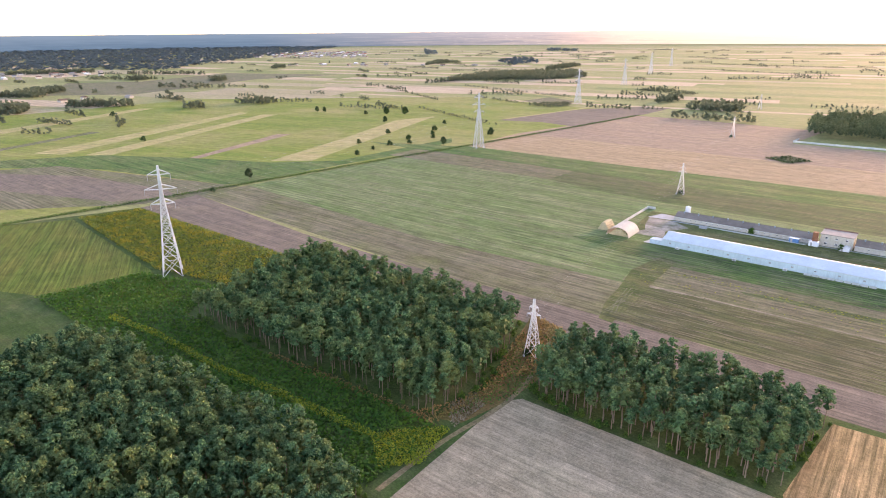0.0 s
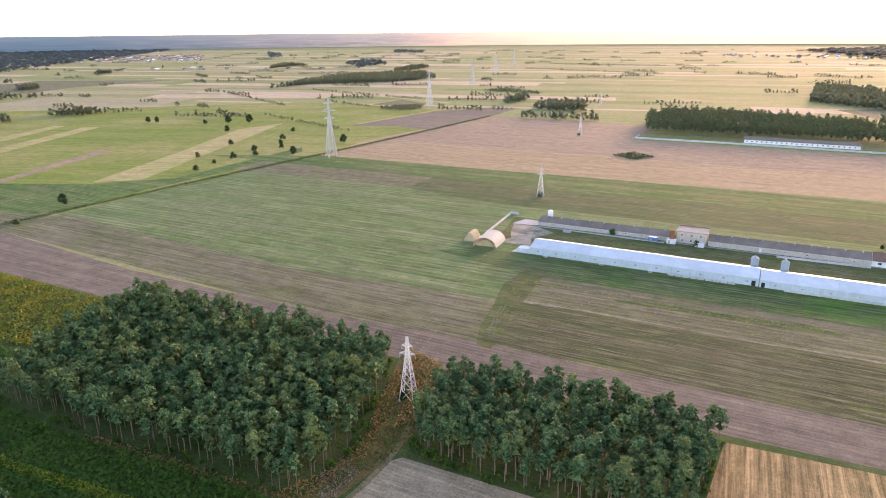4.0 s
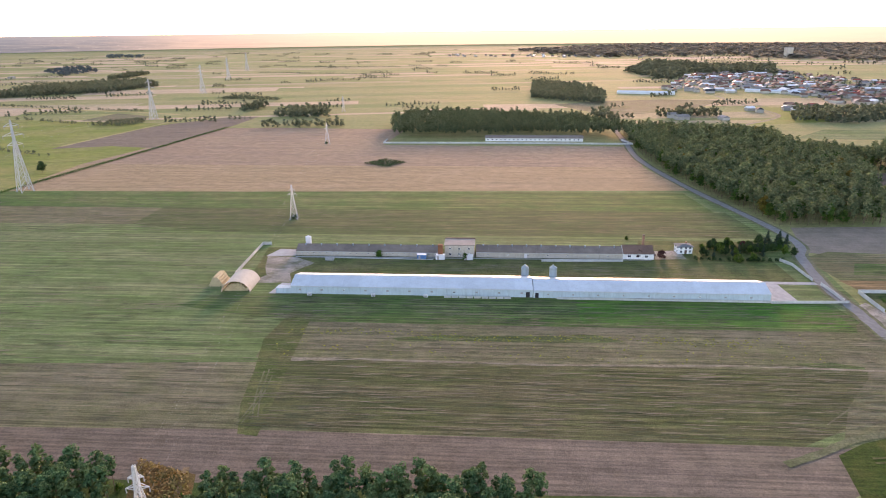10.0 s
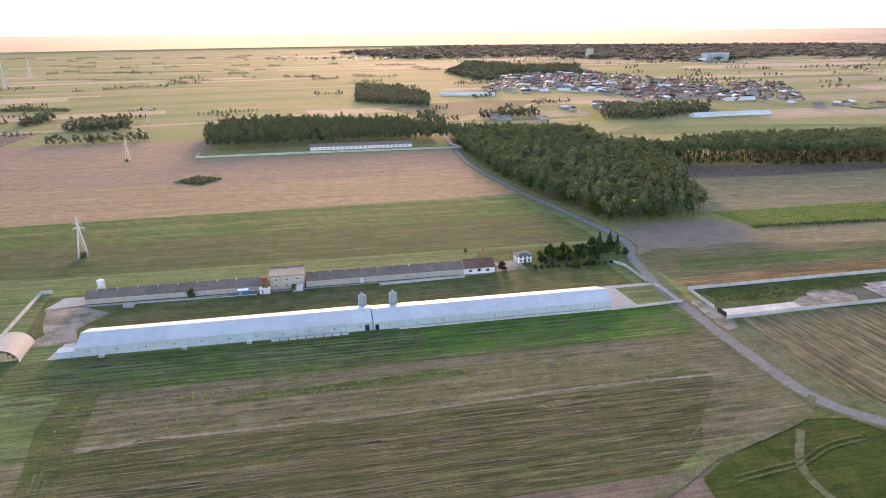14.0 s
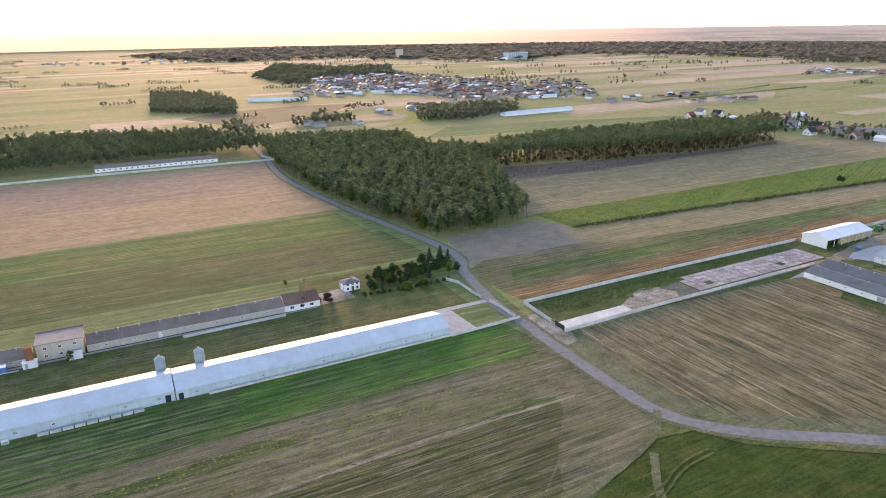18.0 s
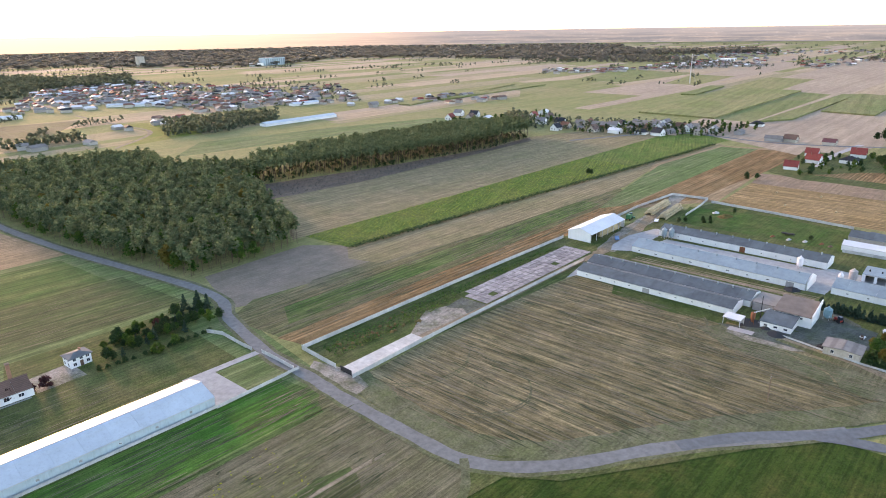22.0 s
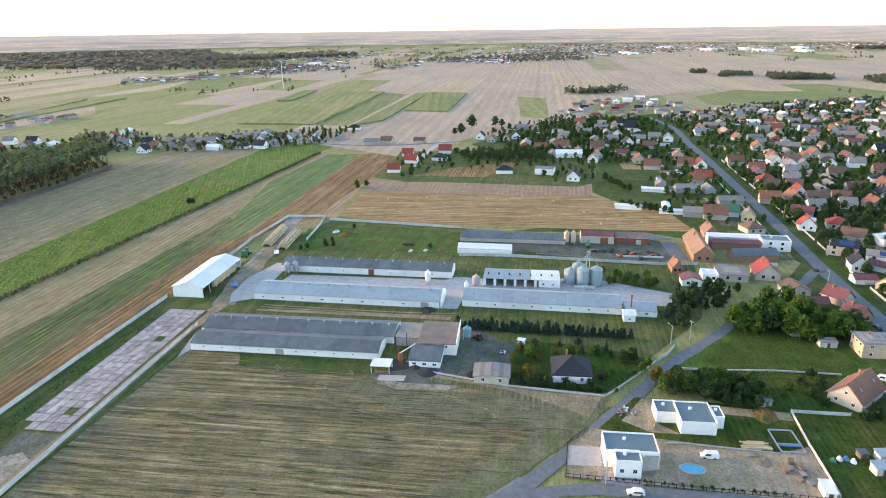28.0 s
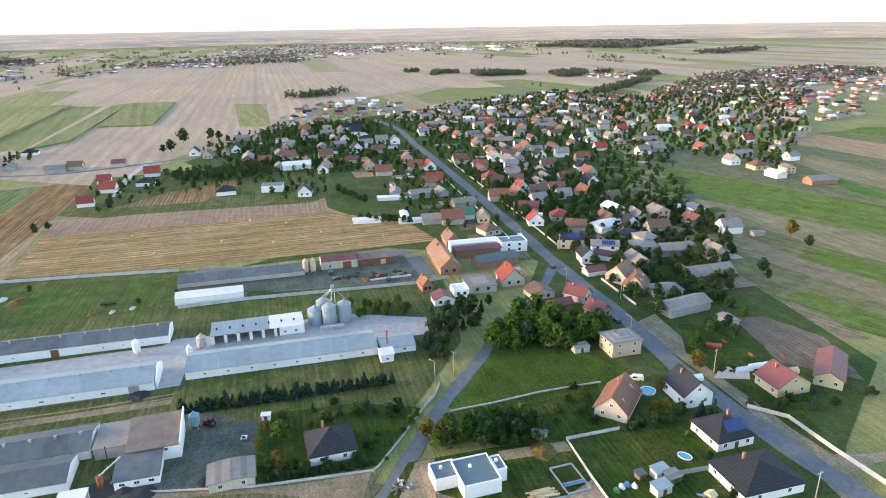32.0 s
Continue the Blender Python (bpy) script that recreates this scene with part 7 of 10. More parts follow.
STYLES = {
    "DK": (11, 9, 3.4, 4.2, "gable", "white_wall", "tile_dark", "white house with a steep dark gabled roof"),
    "NV": (12, 9, 3.6, 4.2, "gable", "white_wall", "tile_dark", "white house with a navy-dark gabled roof"),
    "HD": (13, 10, 3.0, 3.2, "hip", "white_wall", "tile_dark", "white bungalow with a dark hipped roof"),
    "G2": (11, 9, 5.6, 1.6, "hip", "cream_wall", "roof_grey", "two-storey cream house with a low grey roof"),
    "BR": (12, 8, 3.4, 3.8, "gable", "cream_wall", "tile_brown", "cream house with a brown gabled roof"),
    "SO": (11, 9, 5.4, 1.8, "gable", "cream_wall", "roof_grey", "two-storey cream house with solar panels on its roof"),
    "MS": (9, 6, 2.6, 1.4, "gable", "white_wall", "tile_maroon", "low white garage with a maroon roof"),
    "TN": (11, 8, 4.0, 3.8, "gable", "cream_wall", "cement_roof", "old cream house with a weathered grey roof"),
    "OR": (12, 8.5, 3.6, 4.2, "gable", "cream_wall", "tile_orange", "cream house with an orange tiled roof"),
    "GP": (9, 8, 3.0, 2.4, "hip", "peach_wall", "roof_grey", "small peach bungalow with a grey hipped roof"),
    "GB": (15, 8, 3.4, 2.4, "gable", "grey_wall", "cement_roof", "long grey outbuilding with a cement-sheet roof"),
    "LB": (22, 9, 3.4, 3.0, "gable", "brick_wall", "cement_roof", "long brick barn with a weathered grey roof"),
    "SH": (7, 4, 2.4, 0.5, "gable", "grey_wall", "roof_grey", "small grey shed with a low roof"),
    "GW": (11, 9, 4.2, 3.6, "gable", "white_wall", "roof_grey", "white house with a grey gabled roof"),
    "WR": (14, 10, 4.0, 2.0, "gable", "white_wall", "roof_white", "white hall with a pale sheet roof"),
    "PB": (11, 9, 5.4, 2.2, "gable", "peach_wall", "roof_grey", "tall peach house with a blue-grey roof"),
    "FW": (14, 11, 4.6, 0.5, "flat", "white_wall", "roof_grey", "modern white flat-roofed house"),
    "MR": (12, 8, 3.6, 3.0, "gable", "cream_wall", "tile_maroon", "cream house with a maroon roof"),
    "OB": (12, 11, 3.4, 3.6, "hip", "yellow_wall", "tile_brown", "yellow house with a brown hipped roof"),
    "RD": (11, 9, 3.4, 4.4, "gable", "white_wall", "tile_red", "white house with a bright red gabled roof"),
    "RD2": (12, 9.5, 3.4, 3.8, "hip", "cream_wall", "tile_red", "cream house with a bright red hipped roof"),
    "GN": (12, 8, 3.5, 3.0, "gable", "white_wall", "roof_green", "white house with a green sheet roof"),
    "GN2": (8, 7, 3.5, 3.6, "gable", "yellow_wall", "roof_grey", "small pale yellow house with a steep roof"),
    "WS": (16, 5, 2.4, 0.8, "gable", "white_wall", "roof_white", "long low white greenhouse shed"),
    "WG": (22, 9, 4.0, 2.6, "gable", "white_wall", "roof_white", "long white hall with a pale roof"),
}
MADE = {}


def home(style, x, y, turn, size=1.0, group="village houses"):
    far = x > 740
    if (style, far) not in MADE:
        L, W, h, rise, kind, wall, roof, label = STYLES[style]
        plain_kind = style in ("SH", "WS", "WG", "WR", "MS", "GB", "LB", "FW")
        MADE[style, far] = house(x, y, turn, L, W, h, rise, kind, wall, roof, label, 2 if h > 5 else 1, style == "SO", False, not plain_kind and not far, -1 if far else 0 if plain_kind else 1, group)
        return MADE[style, far]
    return copy_thing(MADE[style, far], spot(x, y, turn) @ Matrix.Scale(size, 4))


# near houses, one by one
house(349.0, -19.0, 10, 9.0, 11.0, 5.6, 0.9, "hip", "peach_wall", "roof_grey", "two-storey peach house with a low lilac-grey roof", 2)
house(315.0, -6.0, -35, 15.0, 9.5, 3.0, 4.6, "gable", "cream_wall", "tile_orange", "house with a large orange tiled gable roof")
house(317.5, -28.5, 8, 11.0, 9.5, 4.4, 4.0, "gable", "white_wall", "tile_dark", "white house with a dark slate gabled roof", 1, dormer=True)
house(297.5, -29.0, 282, 11.5, 11.0, 3.0, 3.8, "hip", "white_wall", "tile_dark", "white bungalow with a dark hipped roof and solar panels", solar=True)
house(279.0, -28.0, 10, 13.0, 17.0, 3.0, 3.6, "hip", "white_wall", "tile_dark", "white bungalow with a black hipped roof")
house(319.5, -60.0, 10, 9.5, 12.0, 3.4, 3.8, "gable", "yellow_wall", "tile_maroon", "yellow house with a dark red roof", dormer=True)
house(325.5, -80.0, -38, 20.0, 8.0, 3.2, 2.2, "gable", "yellow_wall", "tile_maroon", "long yellow garage block with a dark roof", chimney=False, cat="garage")
house(304.0, 77.5, 12, 11.5, 12.0, 3.0, 4.2, "hip", "white_wall", "tile_dark", "white bungalow with a steep dark hipped roof")
house(294.5, 101.5, 12, 8.0, 11.0, 2.8, 0.5, "gable", "cream_wall", "cement_roof", "low white outbuilding with a grey roof", chimney=False, cat="outbuilding")
house(88.5, 262.5, 15, 7.0, 5.5, 3.6, 0.9, "hip", "white_wall", "felt", "small white two-storey house with a porch", 2)
house(358.0, 4.5, 25, 6.5, 4.0, 2.2, 0.4, "gable", "grey_wall", "roof_grey", "small grey shed at the meadow's edge", chimney=False, cat="shed")
ROAD = [(369, -30.5), (437, -19.5), (503, -11), (581, 0), (706, 18), (780, 30), (873, 42), (960, 70)]


def near_road(x, y, gap=9):
    for (ax, ay), (bx, by) in zip(ROAD, ROAD[1:]):
        t = max(0, min(1, ((x - ax) * (bx - ax) + (y - ay) * (by - ay)) / ((bx - ax) ** 2 + (by - ay) ** 2)))
        if math.hypot(x - ax - t * (bx - ax), y - ay - t * (by - ay)) < gap:
            return True
    return False


# round the crossing of the street and the lane
CROSSING = [
    (443.5, 33.8, 8, 30, 9.0, 3.8, 4.2, "gable", "brick_wall", "tile_tan", "large old brick barn with a worn tan tiled roof", 1),
    (473, 27, 8, 12, 6.5, 3.5, 3.4, "gable", "brick_wall", "tile_tan", "narrow brick outbuilding with a tan roof", 1),
    (455.2, 15.8, 98, 23, 7, 3.6, 0.9, "gable", "brick_wall", "tile_maroon", "long courtyard shed with a dark red roof", 1),
    (463.2, 16.2, 98, 25, 6.5, 4.3, 0.5, "gable", "white_wall", "roof_white", "long white shed with a pale flat roof", 1),
    (459.7, -2.8, 5, 9, 13.5, 5.0, 0, "flat", "white_wall", "felt_blue", "white street house with a blue-grey flat roof", 2),
    (440.4, 9.2, 109, 21, 9, 3.2, 2.2, "gable", "brick_wall", "felt", "long brick building with a grey roof", 1),
    (416.8, 6.4, 6, 11, 10, 3.2, 4.6, "gable", "cream_wall", "tile_red", "cream house with a bright red steep roof", 1),
    (412, 21, 6, 13, 12.2, 3.4, 0.3, "hip", "cream_wall", "cement_roof", "broad cream outbuilding with a beige flat roof", 1),
    (400.4, 31, 8, 7, 6.5, 5.0, 0, "flat", "white_wall", "roof_white", "white flat-roofed house block", 2),
    (398, 38.3, 9, 7, 8.3, 3.0, 1.6, "gable", "white_wall", "tile_maroon", "white annex with a dusty red roof", 1),
    (413.2, 44.4, 14, 7, 4.6, 3.0, 3.2, "gable", "brick_wall", "tile_orange", "old brick shed with an orange roof", 1),
    (400, -2.6, 14, 9, 10, 2.6, 2.2, "gable", "cream_wall", "tile_brown", "low house with a brown roof", 1),
    (394.2, -17.4, 45, 9, 7, 3.2, 3.2, "gable", "cream_wall", "tile_maroon", "cream street house with a dusty maroon roof", 1),
    (385.4, -4.4, 105, 16, 5.6, 2.6, 1.8, "gable", "brick_wall", "tile_maroon", "long low shed with a maroon roof", 1),
    (378.4, -20.6, 34, 8, 6, 3.0, 3.0, "gable", "brick_wall", "tile_maroon", "brick gable house behind the trees", 1),
    (518.6, 14, 96, 10.6, 9, 3.6, 3.2, "gable", "white_wall", "roof_green", "white house with a green sheet roof", 1),
    (510.6, 4, -4, 9, 6.8, 3.4, 4.0, "gable", "yellow_wall", "cement_roof", "pale yellow house with a steep grey roof", 1),
    (487.6, 4.4, 24, 10, 10, 3.2, 3.0, "hip", "cream_wall", "tile_brown", "cream house with a brown hipped roof", 1),
    (501.2, -24.6, -4, 9, 8.6, 3.4, 4.2, "gable", "white_wall", "tile_red", "white house with a bright red gabled roof", 1),
    (508.2, -40.8, -4, 9, 10.6, 3.2, 3.4, "hip", "cream_wall", "tile_red", "cream house with a red hipped roof", 1),
    (526, -26.4, 73, 11.6, 9, 3.4, 3.6, "gable", "white_wall", "tile_maroon", "white house with a maroon roof", 1),
    (460.2, -33, 259, 13, 9, 5.2, 2.0, "gable", "cream_wall", "tile_dark", "two-storey cream house with solar panels", 2),
    (485, -43.4, 70, 11, 8, 3.6, 3.4, "gable", "cream_wall", "tile_brown", "cream house with a dark brown roof", 1),
    (487, -61, 122, 20, 11, 3.4, 1.5, "gable", "white_wall", "roof_white", "long white hall with a pale roof", 1),
    (468, -66, 60, 11, 10, 3.0, 3.4, "hip", "white_wall", "tile_dark", "white bungalow with a navy hipped roof", 1),
    (448, -47, 256, 13, 8.6, 5.2, 1.6, "gable", "white_wall", "roof_grey", "two-storey white house with solar panels", 2),
    (438, -34.6, 0, 9, 6.8, 4.0, 3.4, "gable", "white_wall", "tile_dark", "white house with a dark steep roof", 1),
    (438.6, -45.4, 52, 12, 6, 3.0, 1.6, "gable", "white_wall", "tile_maroon", "white wing with a maroon roof", 1),
    (412.2, -42.4, -45, 11, 9.6, 4.0, 4.4, "gable", "cream_wall", "tile_tan", "old cream house with a weathered tan roof", 1),
    (401.8, -45.2, -30, 10, 9, 3.4, 4.0, "gable", "cream_wall", "tile_orange", "cream house with an orange tiled roof", 1),
    (395, -55, 2, 8, 12.4, 3.0, 2.2, "hip", "cream_wall", "roof_grey", "cream bungalow with a grey hipped roof", 1),
    (378.2, -55.2, 109, 20, 9, 3.6, 1.8, "gable", "grey_wall", "cement_roof", "big grey shed with a cement-sheet roof", 1),
    (444.6, -65, -11, 9, 12, 5.2, 1.1, "hip", "cream_wall", "roof_grey", "two-storey beige house with a low grey roof", 2),
]
for x, y, turn, L, W, h, rise, kind, wall, roof, label, storeys in CROSSING:
    house(x, y, turn, L, W, h, rise, kind, wall, roof, label, storeys, "solar" in label, roof == "tile_red" and kind == "gable", rise > 2.5, 1, "houses at the crossing", "house" if "house" in label or "bungalow" in label else "outbuilding", rise == 0)
HOMES = {}
HOMES.setdefault("G2", []).extend([(456, -71)])
HOMES.setdefault("BR", []).extend([(477, -86), (469, -56), (545, -84), (769, -202), (498, -65), (707, 313), (519, -2), (880, 181), (825, 187), (751, 202), (740, 214), (964, 22), (696, -47)])
HOMES.setdefault("DK", []).extend([(489, -74), (442, -38), (592, -85), (764, 194), (756, 230), (886, 102), (919, 162), (1019, 156), (1010, 115), (1034, 86), (948, 71)])
HOMES.setdefault("SO", []).extend([(468, -38)])
HOMES.setdefault("MS", []).extend([(421, -33)])
HOMES.setdefault("TN", []).extend([(414, -41), (434, -96)])
HOMES.setdefault("OR", []).extend([(404, -47), (559, -71), (698, -219), (510, 22), (603, 28), (668, 71), (645, 60), (662, 35), (698, 40), (517, -14), (559, 0), (679, -3), (654, -16), (557, -13), (562, -27), (573, -56)])
HOMES.setdefault("OR", []).extend([(705, 159), (873, 144), (806, -16), (755, -28), (711, -35)])
HOMES.setdefault("GP", []).extend([(394, -57), (445, -89), (648, -53)])
HOMES.setdefault("GB", []).extend([(380, -61), (429, -57), (442, -80), (698, 325), (716, 369), (442, 9), (512, 32), (546, 11), (577, 22), (572, 36), (582, 53), (626, -59), (680, 144), (828, 202), (815, 132), (765, 117)])
HOMES.setdefault("GB", []).extend([(777, 102), (849, 118), (962, 140), (970, 50), (1027, 56)])
HOMES.setdefault("LB", []).extend([(410, -81), (501, -85), (568, -242), (483, 13), (720, 176), (888, 0), (845, -8), (818, -50), (766, -55)])
HOMES.setdefault("SH", []).extend([(365, -67), (464, -136)])
HOMES.setdefault("GW", []).extend([(472, -124), (640, -216), (650, -40), (784, 48), (786, 61), (773, 75), (792, 97)])
HOMES.setdefault("WR", []).extend([(517, -76), (592, -224), (488, -58), (1138, 106), (1173, 90), (1095, 72), (1105, 120), (1032, -69), (926, -43)])
HOMES.setdefault("PB", []).extend([(504, -98), (604, -240)])
HOMES.setdefault("FW", []).extend([(510, -122), (606, 138), (803, 159), (824, 82)])
HOMES.setdefault("MR", []).extend([(488, -112), (714, 281), (605, -71), (986, -4)])
HOMES.setdefault("OB", []).extend([(620, -226)])
HOMES.setdefault("NV", []).extend([(590, 114)])
HOMES.setdefault("HD", []).extend([(601, 169), (638, 234), (782, 385)])
HOMES.setdefault("RD", []).extend([(670, 240), (649, 268), (620, 254), (582, 254), (500, -9), (492, -27), (502, -37), (660, 24), (611, 24)])
HOMES.setdefault("WS", []).extend([(518, 71), (514, 45), (568, 57), (526, 49)])
HOMES.setdefault("GN", []).extend([(527, 13), (748, -68)])
HOMES.setdefault("GN2", []).extend([(505, 10)])
HOMES.setdefault("RD2", []).extend([(488, -39), (514, -32), (598, -4), (614, -18)])
HOMES.setdefault("WG", []).extend([(678, 130)])
for style, spots in HOMES.items():
    for x, y in spots:
        if near_road(x, y, 9.5) or any(math.hypot(x - c[0], y - c[1]) < 11 for c in CROSSING):
            continue
        home(style, x, y, 8 + random.choice((0, 90)) + random.uniform(-7, 7), random.uniform(0.85, 1.05))

# the rest of the village, street by street, with room between neighbours
taken = [(x, y) for spots in HOMES.values() for x, y in spots]
taken += [(c[0], c[1]) for c in CROSSING]
taken += [(349, -19), (315, -6), (317, -28), (297, -29), (279, -28), (319, -60), (325, -80), (417, 4), (404, 33), (456, 34), (446, 12), (466, 10)]
FAR_HOMES = []


def fill(poly, gap, styles, limit):
    made = 0
    for x, y, s in scatter(poly, gap, np.random.default_rng(77), (0.85, 1.05), 0.3):
        if made >= limit:
            break
        if near_road(x, y) or any(math.hypot(x - a, y - b) < gap * 0.62 for a, b in taken):
            continue
        taken.append((x, y))
        if x > 900:
            FAR_HOMES.append((x, y, s))
            continue
        home(random.choice(styles), x, y, 8 + random.choice((0, 90)) + random.uniform(-9, 9), s)
        made += 1


MIX = ["BR", "OR", "GW", "DK", "GB", "MR", "RD", "GP", "TN", "G2", "GB", "LB", "BR", "OR", "RD2", "HD", "GW"]
fill([(540, -20), (700, 5), (780, 18), (780, -60), (700, -110), (600, -90), (520, -70)], 21, MIX, 26)
fill([(780, 10), (960, 50), (1100, -40), (1250, -230), (1120, -330), (880, -210), (700, -200), (640, -170), (720, -120)], 28, MIX + ["WR"], 72)
fill([(690, 60), (880, 70), (930, 190), (800, 150), (680, 170), (640, 90)], 25, MIX, 22)
fill([(585, 560), (640, 590), (720, 500), (730, 400), (690, 380), (640, 430), (600, 520)], 22, MIX + ["WR"], 26)
for k, (x, y) in enumerate(((571, 664), (606, 690), (592, 650), (614, 668), (600, 629), (624, 598), (658, 606), (626, 562), (664, 585), (640, 545), (694, 623))):
    if all(math.hypot(x - a, y - b) > 12 for a, b in taken):
        taken.append((x, y))
        home(("RD", "GW", "BR", "DK", "WR", "MR")[k % 6], x, y, 20 + 90 * (k % 2), 1.0)
fill([(960, 40), (1060, 20), (1180, 80), (1120, 170), (900, 190)], 25, ["DK", "WR", "GW", "DK", "HD"], 14)
fill([(600, -245), (720, -165), (880, -205), (1120, -300), (1155, -470), (1155, -615), (950, -480), (778, -372)], 36, MIX + ["WR"], 60)

# ---- small things of yards and gardens ----
def car(x, y, turn, paint="car_white", label="white car parked beside the lane", van=False):
    e = thing("van" if van else "car", spot(x, y, turn), label, "van" if van else "car")
    if van:
        side = [(-2.25, 0.35), (2.25, 0.35), (2.25, 0.95), (1.55, 1.1), (0.95, 1.8), (-2.1, 1.85), (-2.25, 1.5)]
        glass = [(1.45, 1.12), (0.98, 1.7), (-0.2, 1.72), (-0.2, 1.15)]
    else:
        side = [(-2.1, 0.3), (2.1, 0.3), (2.1, 0.75), (1.1, 0.9), (0.45, 1.4), (-1.2, 1.42), (-1.9, 0.95), (-2.1, 0.9)]
        glass = [(0.95, 0.92), (0.42, 1.34), (-1.15, 1.36), (-1.7, 0.95)]
    turned = pose(0, 0, 0)
    part("body", Shape().profile(side, -0.85, 0.85), paint, e, at=turned)
    part("window", Shape().profile(glass, -0.87, 0.87), "glass", e, at=turned)
    for sx in (-1.3, 1.35):
        for sy in (-0.78, 0.78):
            part("wheel", WHEEL, "rubber", e, at=pose(sx, sy, 0.32, 90, 0, 0))
    return e


WHEEL = Shape().tube(0, 0, -0.1, 0.1, 0.32, n=14).mesh("wheel", "rubber")


def pool(x, y, rx, ry, turn, label, rim="car_white", h=0.9):
    e = thing("pool", spot(x, y, turn), label, "pool")
    ring = [(math.cos(i * math.pi / 12), math.sin(i * math.pi / 12)) for i in range(24)]
    v = []
    for k, z in ((1.0, 0.0), (1.04, h), (0.93, h), (0.93, h - 0.2)):
        v += [(rx * k * c, ry * k * s, z) for c, s in ring]
    part("wall", Shape().add(v, [(24 * j + i, 24 * j + (i + 1) % 24, 24 * j + 24 + (i + 1) % 24, 24 * j + 24 + i) for j in range(3) for i in range(24)]), rim, e)
    part("water", Shape().sheet([(rx * 0.94 * c, ry * 0.94 * s) for c, s in ring], h - 0.18), "pool_water", e)
    return e


def heap(x, y, rx, ry, h, mat, label, name="heap", cat="heap", seed=1, turn=0):
    """A loose mound with a rough surface."""
    r = np.random.default_rng(seed)
    n, m = 14, 5
    v = [(0, 0, h)]
    for j in range(1, m + 1):
        s = j / m
        for i in range(n):
            k = s * r.uniform(0.85, 1.12)
            v.append((rx * k * math.cos(6.283 * i / n), ry * k * math.sin(6.283 * i / n), max(0.0, h * (1 - s**1.4) * r.uniform(0.7, 1.2)) if j < m else 0.0))
    f = [(0, 1 + i, 1 + (i + 1) % n) for i in range(n)] + [(1 + n * j + i, 1 + n * j + n + i, 1 + n * j + n + (i + 1) % n, 1 + n * j + (i + 1) % n) for j in range(m - 1) for i in range(n)]
    ob = new(name, Shape().add(v, f).mesh(name, mat))
    ob.matrix_basis = spot(x, y, turn, 0.02)
    return tagged(ob, label, cat)


def shed(x, y, turn, L, W, h, wall, roof, label, slope=0.4):
    e = thing("shed", spot(x, y, turn), label, "shed")
    part("wall", Shape().profile([(-W / 2, 0), (W / 2, 0), (W / 2, h + slope), (-W / 2, h)], -L / 2, L / 2), wall, e)
    part("roof", Shape().profile([(-W / 2 - 0.25, h - 0.02), (W / 2 + 0.25, h + slope + 0.02), (W / 2 + 0.25, h + slope + 0.14), (-W / 2 - 0.25, h + 0.1)], -L / 2 - 0.25, L / 2 + 0.25), roof, e)
    flat(e, "door", -W / 2 - 0.04, 0, 0.02, 1.0, 1.9, 3, "door")
    return e


def pole(x, y, h, label, lamp=False, mat="grey_wall", name="utility_pole"):
    e = thing("street_lamp" if lamp else name, spot(x, y, random.uniform(0, 180)), label, "lamp" if lamp else "pole")
    part("pole", Shape().tube(0, 0, 0, h, 0.16, 0.09, 8), mat, e)
    if lamp:
        part("arm", Shape().beam((0, 0, h - 0.1), (1.6, 0, h + 0.35), 0.05), "steel", e)
        part("lamp_head", Shape().box(1.9, 0, h + 0.28, 0.7, 0.25, 0.14), "steel", e)
    else:
        part("crossarm", Shape().box(0, 0, h - 0.8, 1.6, 0.1, 0.12), mat, e)
        for d in (-0.7, 0.0, 0.7):
            part("insulator", Shape().tube(d, 0, h - 0.68, h - 0.45, 0.06, n=6), "white_wall", e)
    return e


def bar_fence(pts, label, height, gap, mat, name="picket_fence"):
    """Posts with rails, or a close row of pickets."""
    x0, y0 = pts[0]
    e = thing(name, spot(x0, y0), label, "fence")
    pm = Shape().box(0, 0, 0, 0.16, 0.16, height).mesh("post", mat)
    for (ax, ay), (bx, by) in zip(pts, pts[1:]):
        d = math.hypot(bx - ax, by - ay)
        a = math.degrees(math.atan2(by - ay, bx - ax))
        n = max(1, round(d / gap))
        for i in range(n):
            part("post", pm, mat, e, at=pose(ax - x0 + (bx - ax) * i / n, ay - y0 + (by - ay) * i / n, 0, 0, 0, a))
        for z in (0.25, height - 0.25):
            part("rail", Shape().box(d / 2, 0, z, d, 0.06, 0.1), mat, e, at=pose(ax - x0, ay - y0, 0, 0, 0, a))
    return e


# ---- plots round the modern house and the new shell ----
ground_sheet("sandy_yard", [(252.5, 71.8), (266, 73), (276, 68), (276, 50), (279, 19), (284, 11.8), (262, 8), (257.4, 38.6)], "sand", "sandy yard of the modern house", "yard")
ground_sheet("garden", [(276, 66), (296, 57), (300, 32), (300.4, 13.7), (284.8, 11.8), (279, 19), (276, 50)], "lawn", "rough green plot round the house shell", "garden")
ground_sheet("bare_earth", [(282, 60), (296, 55), (297, 50), (284, 51), (280, 44), (278.5, 52)], "sand", "trampled sandy earth beside the house shell", "yard")
ground_sheet("bare_earth", [(298, 33), (300.2, 14), (296, 13.4), (294, 32)], "sand", "strip of bare earth below the trees", "yard")
ground_sheet("terrace", [(257.5, 72), (266, 72.6), (267.5, 64.5), (259.5, 63.6)], "paving", "pale paved terrace of the modern house")
ground_sheet("drive", [(252.9, 63), (258, 64), (258.8, 54), (254, 53)], "slab_pink", "brown gravel forecourt of the modern house")
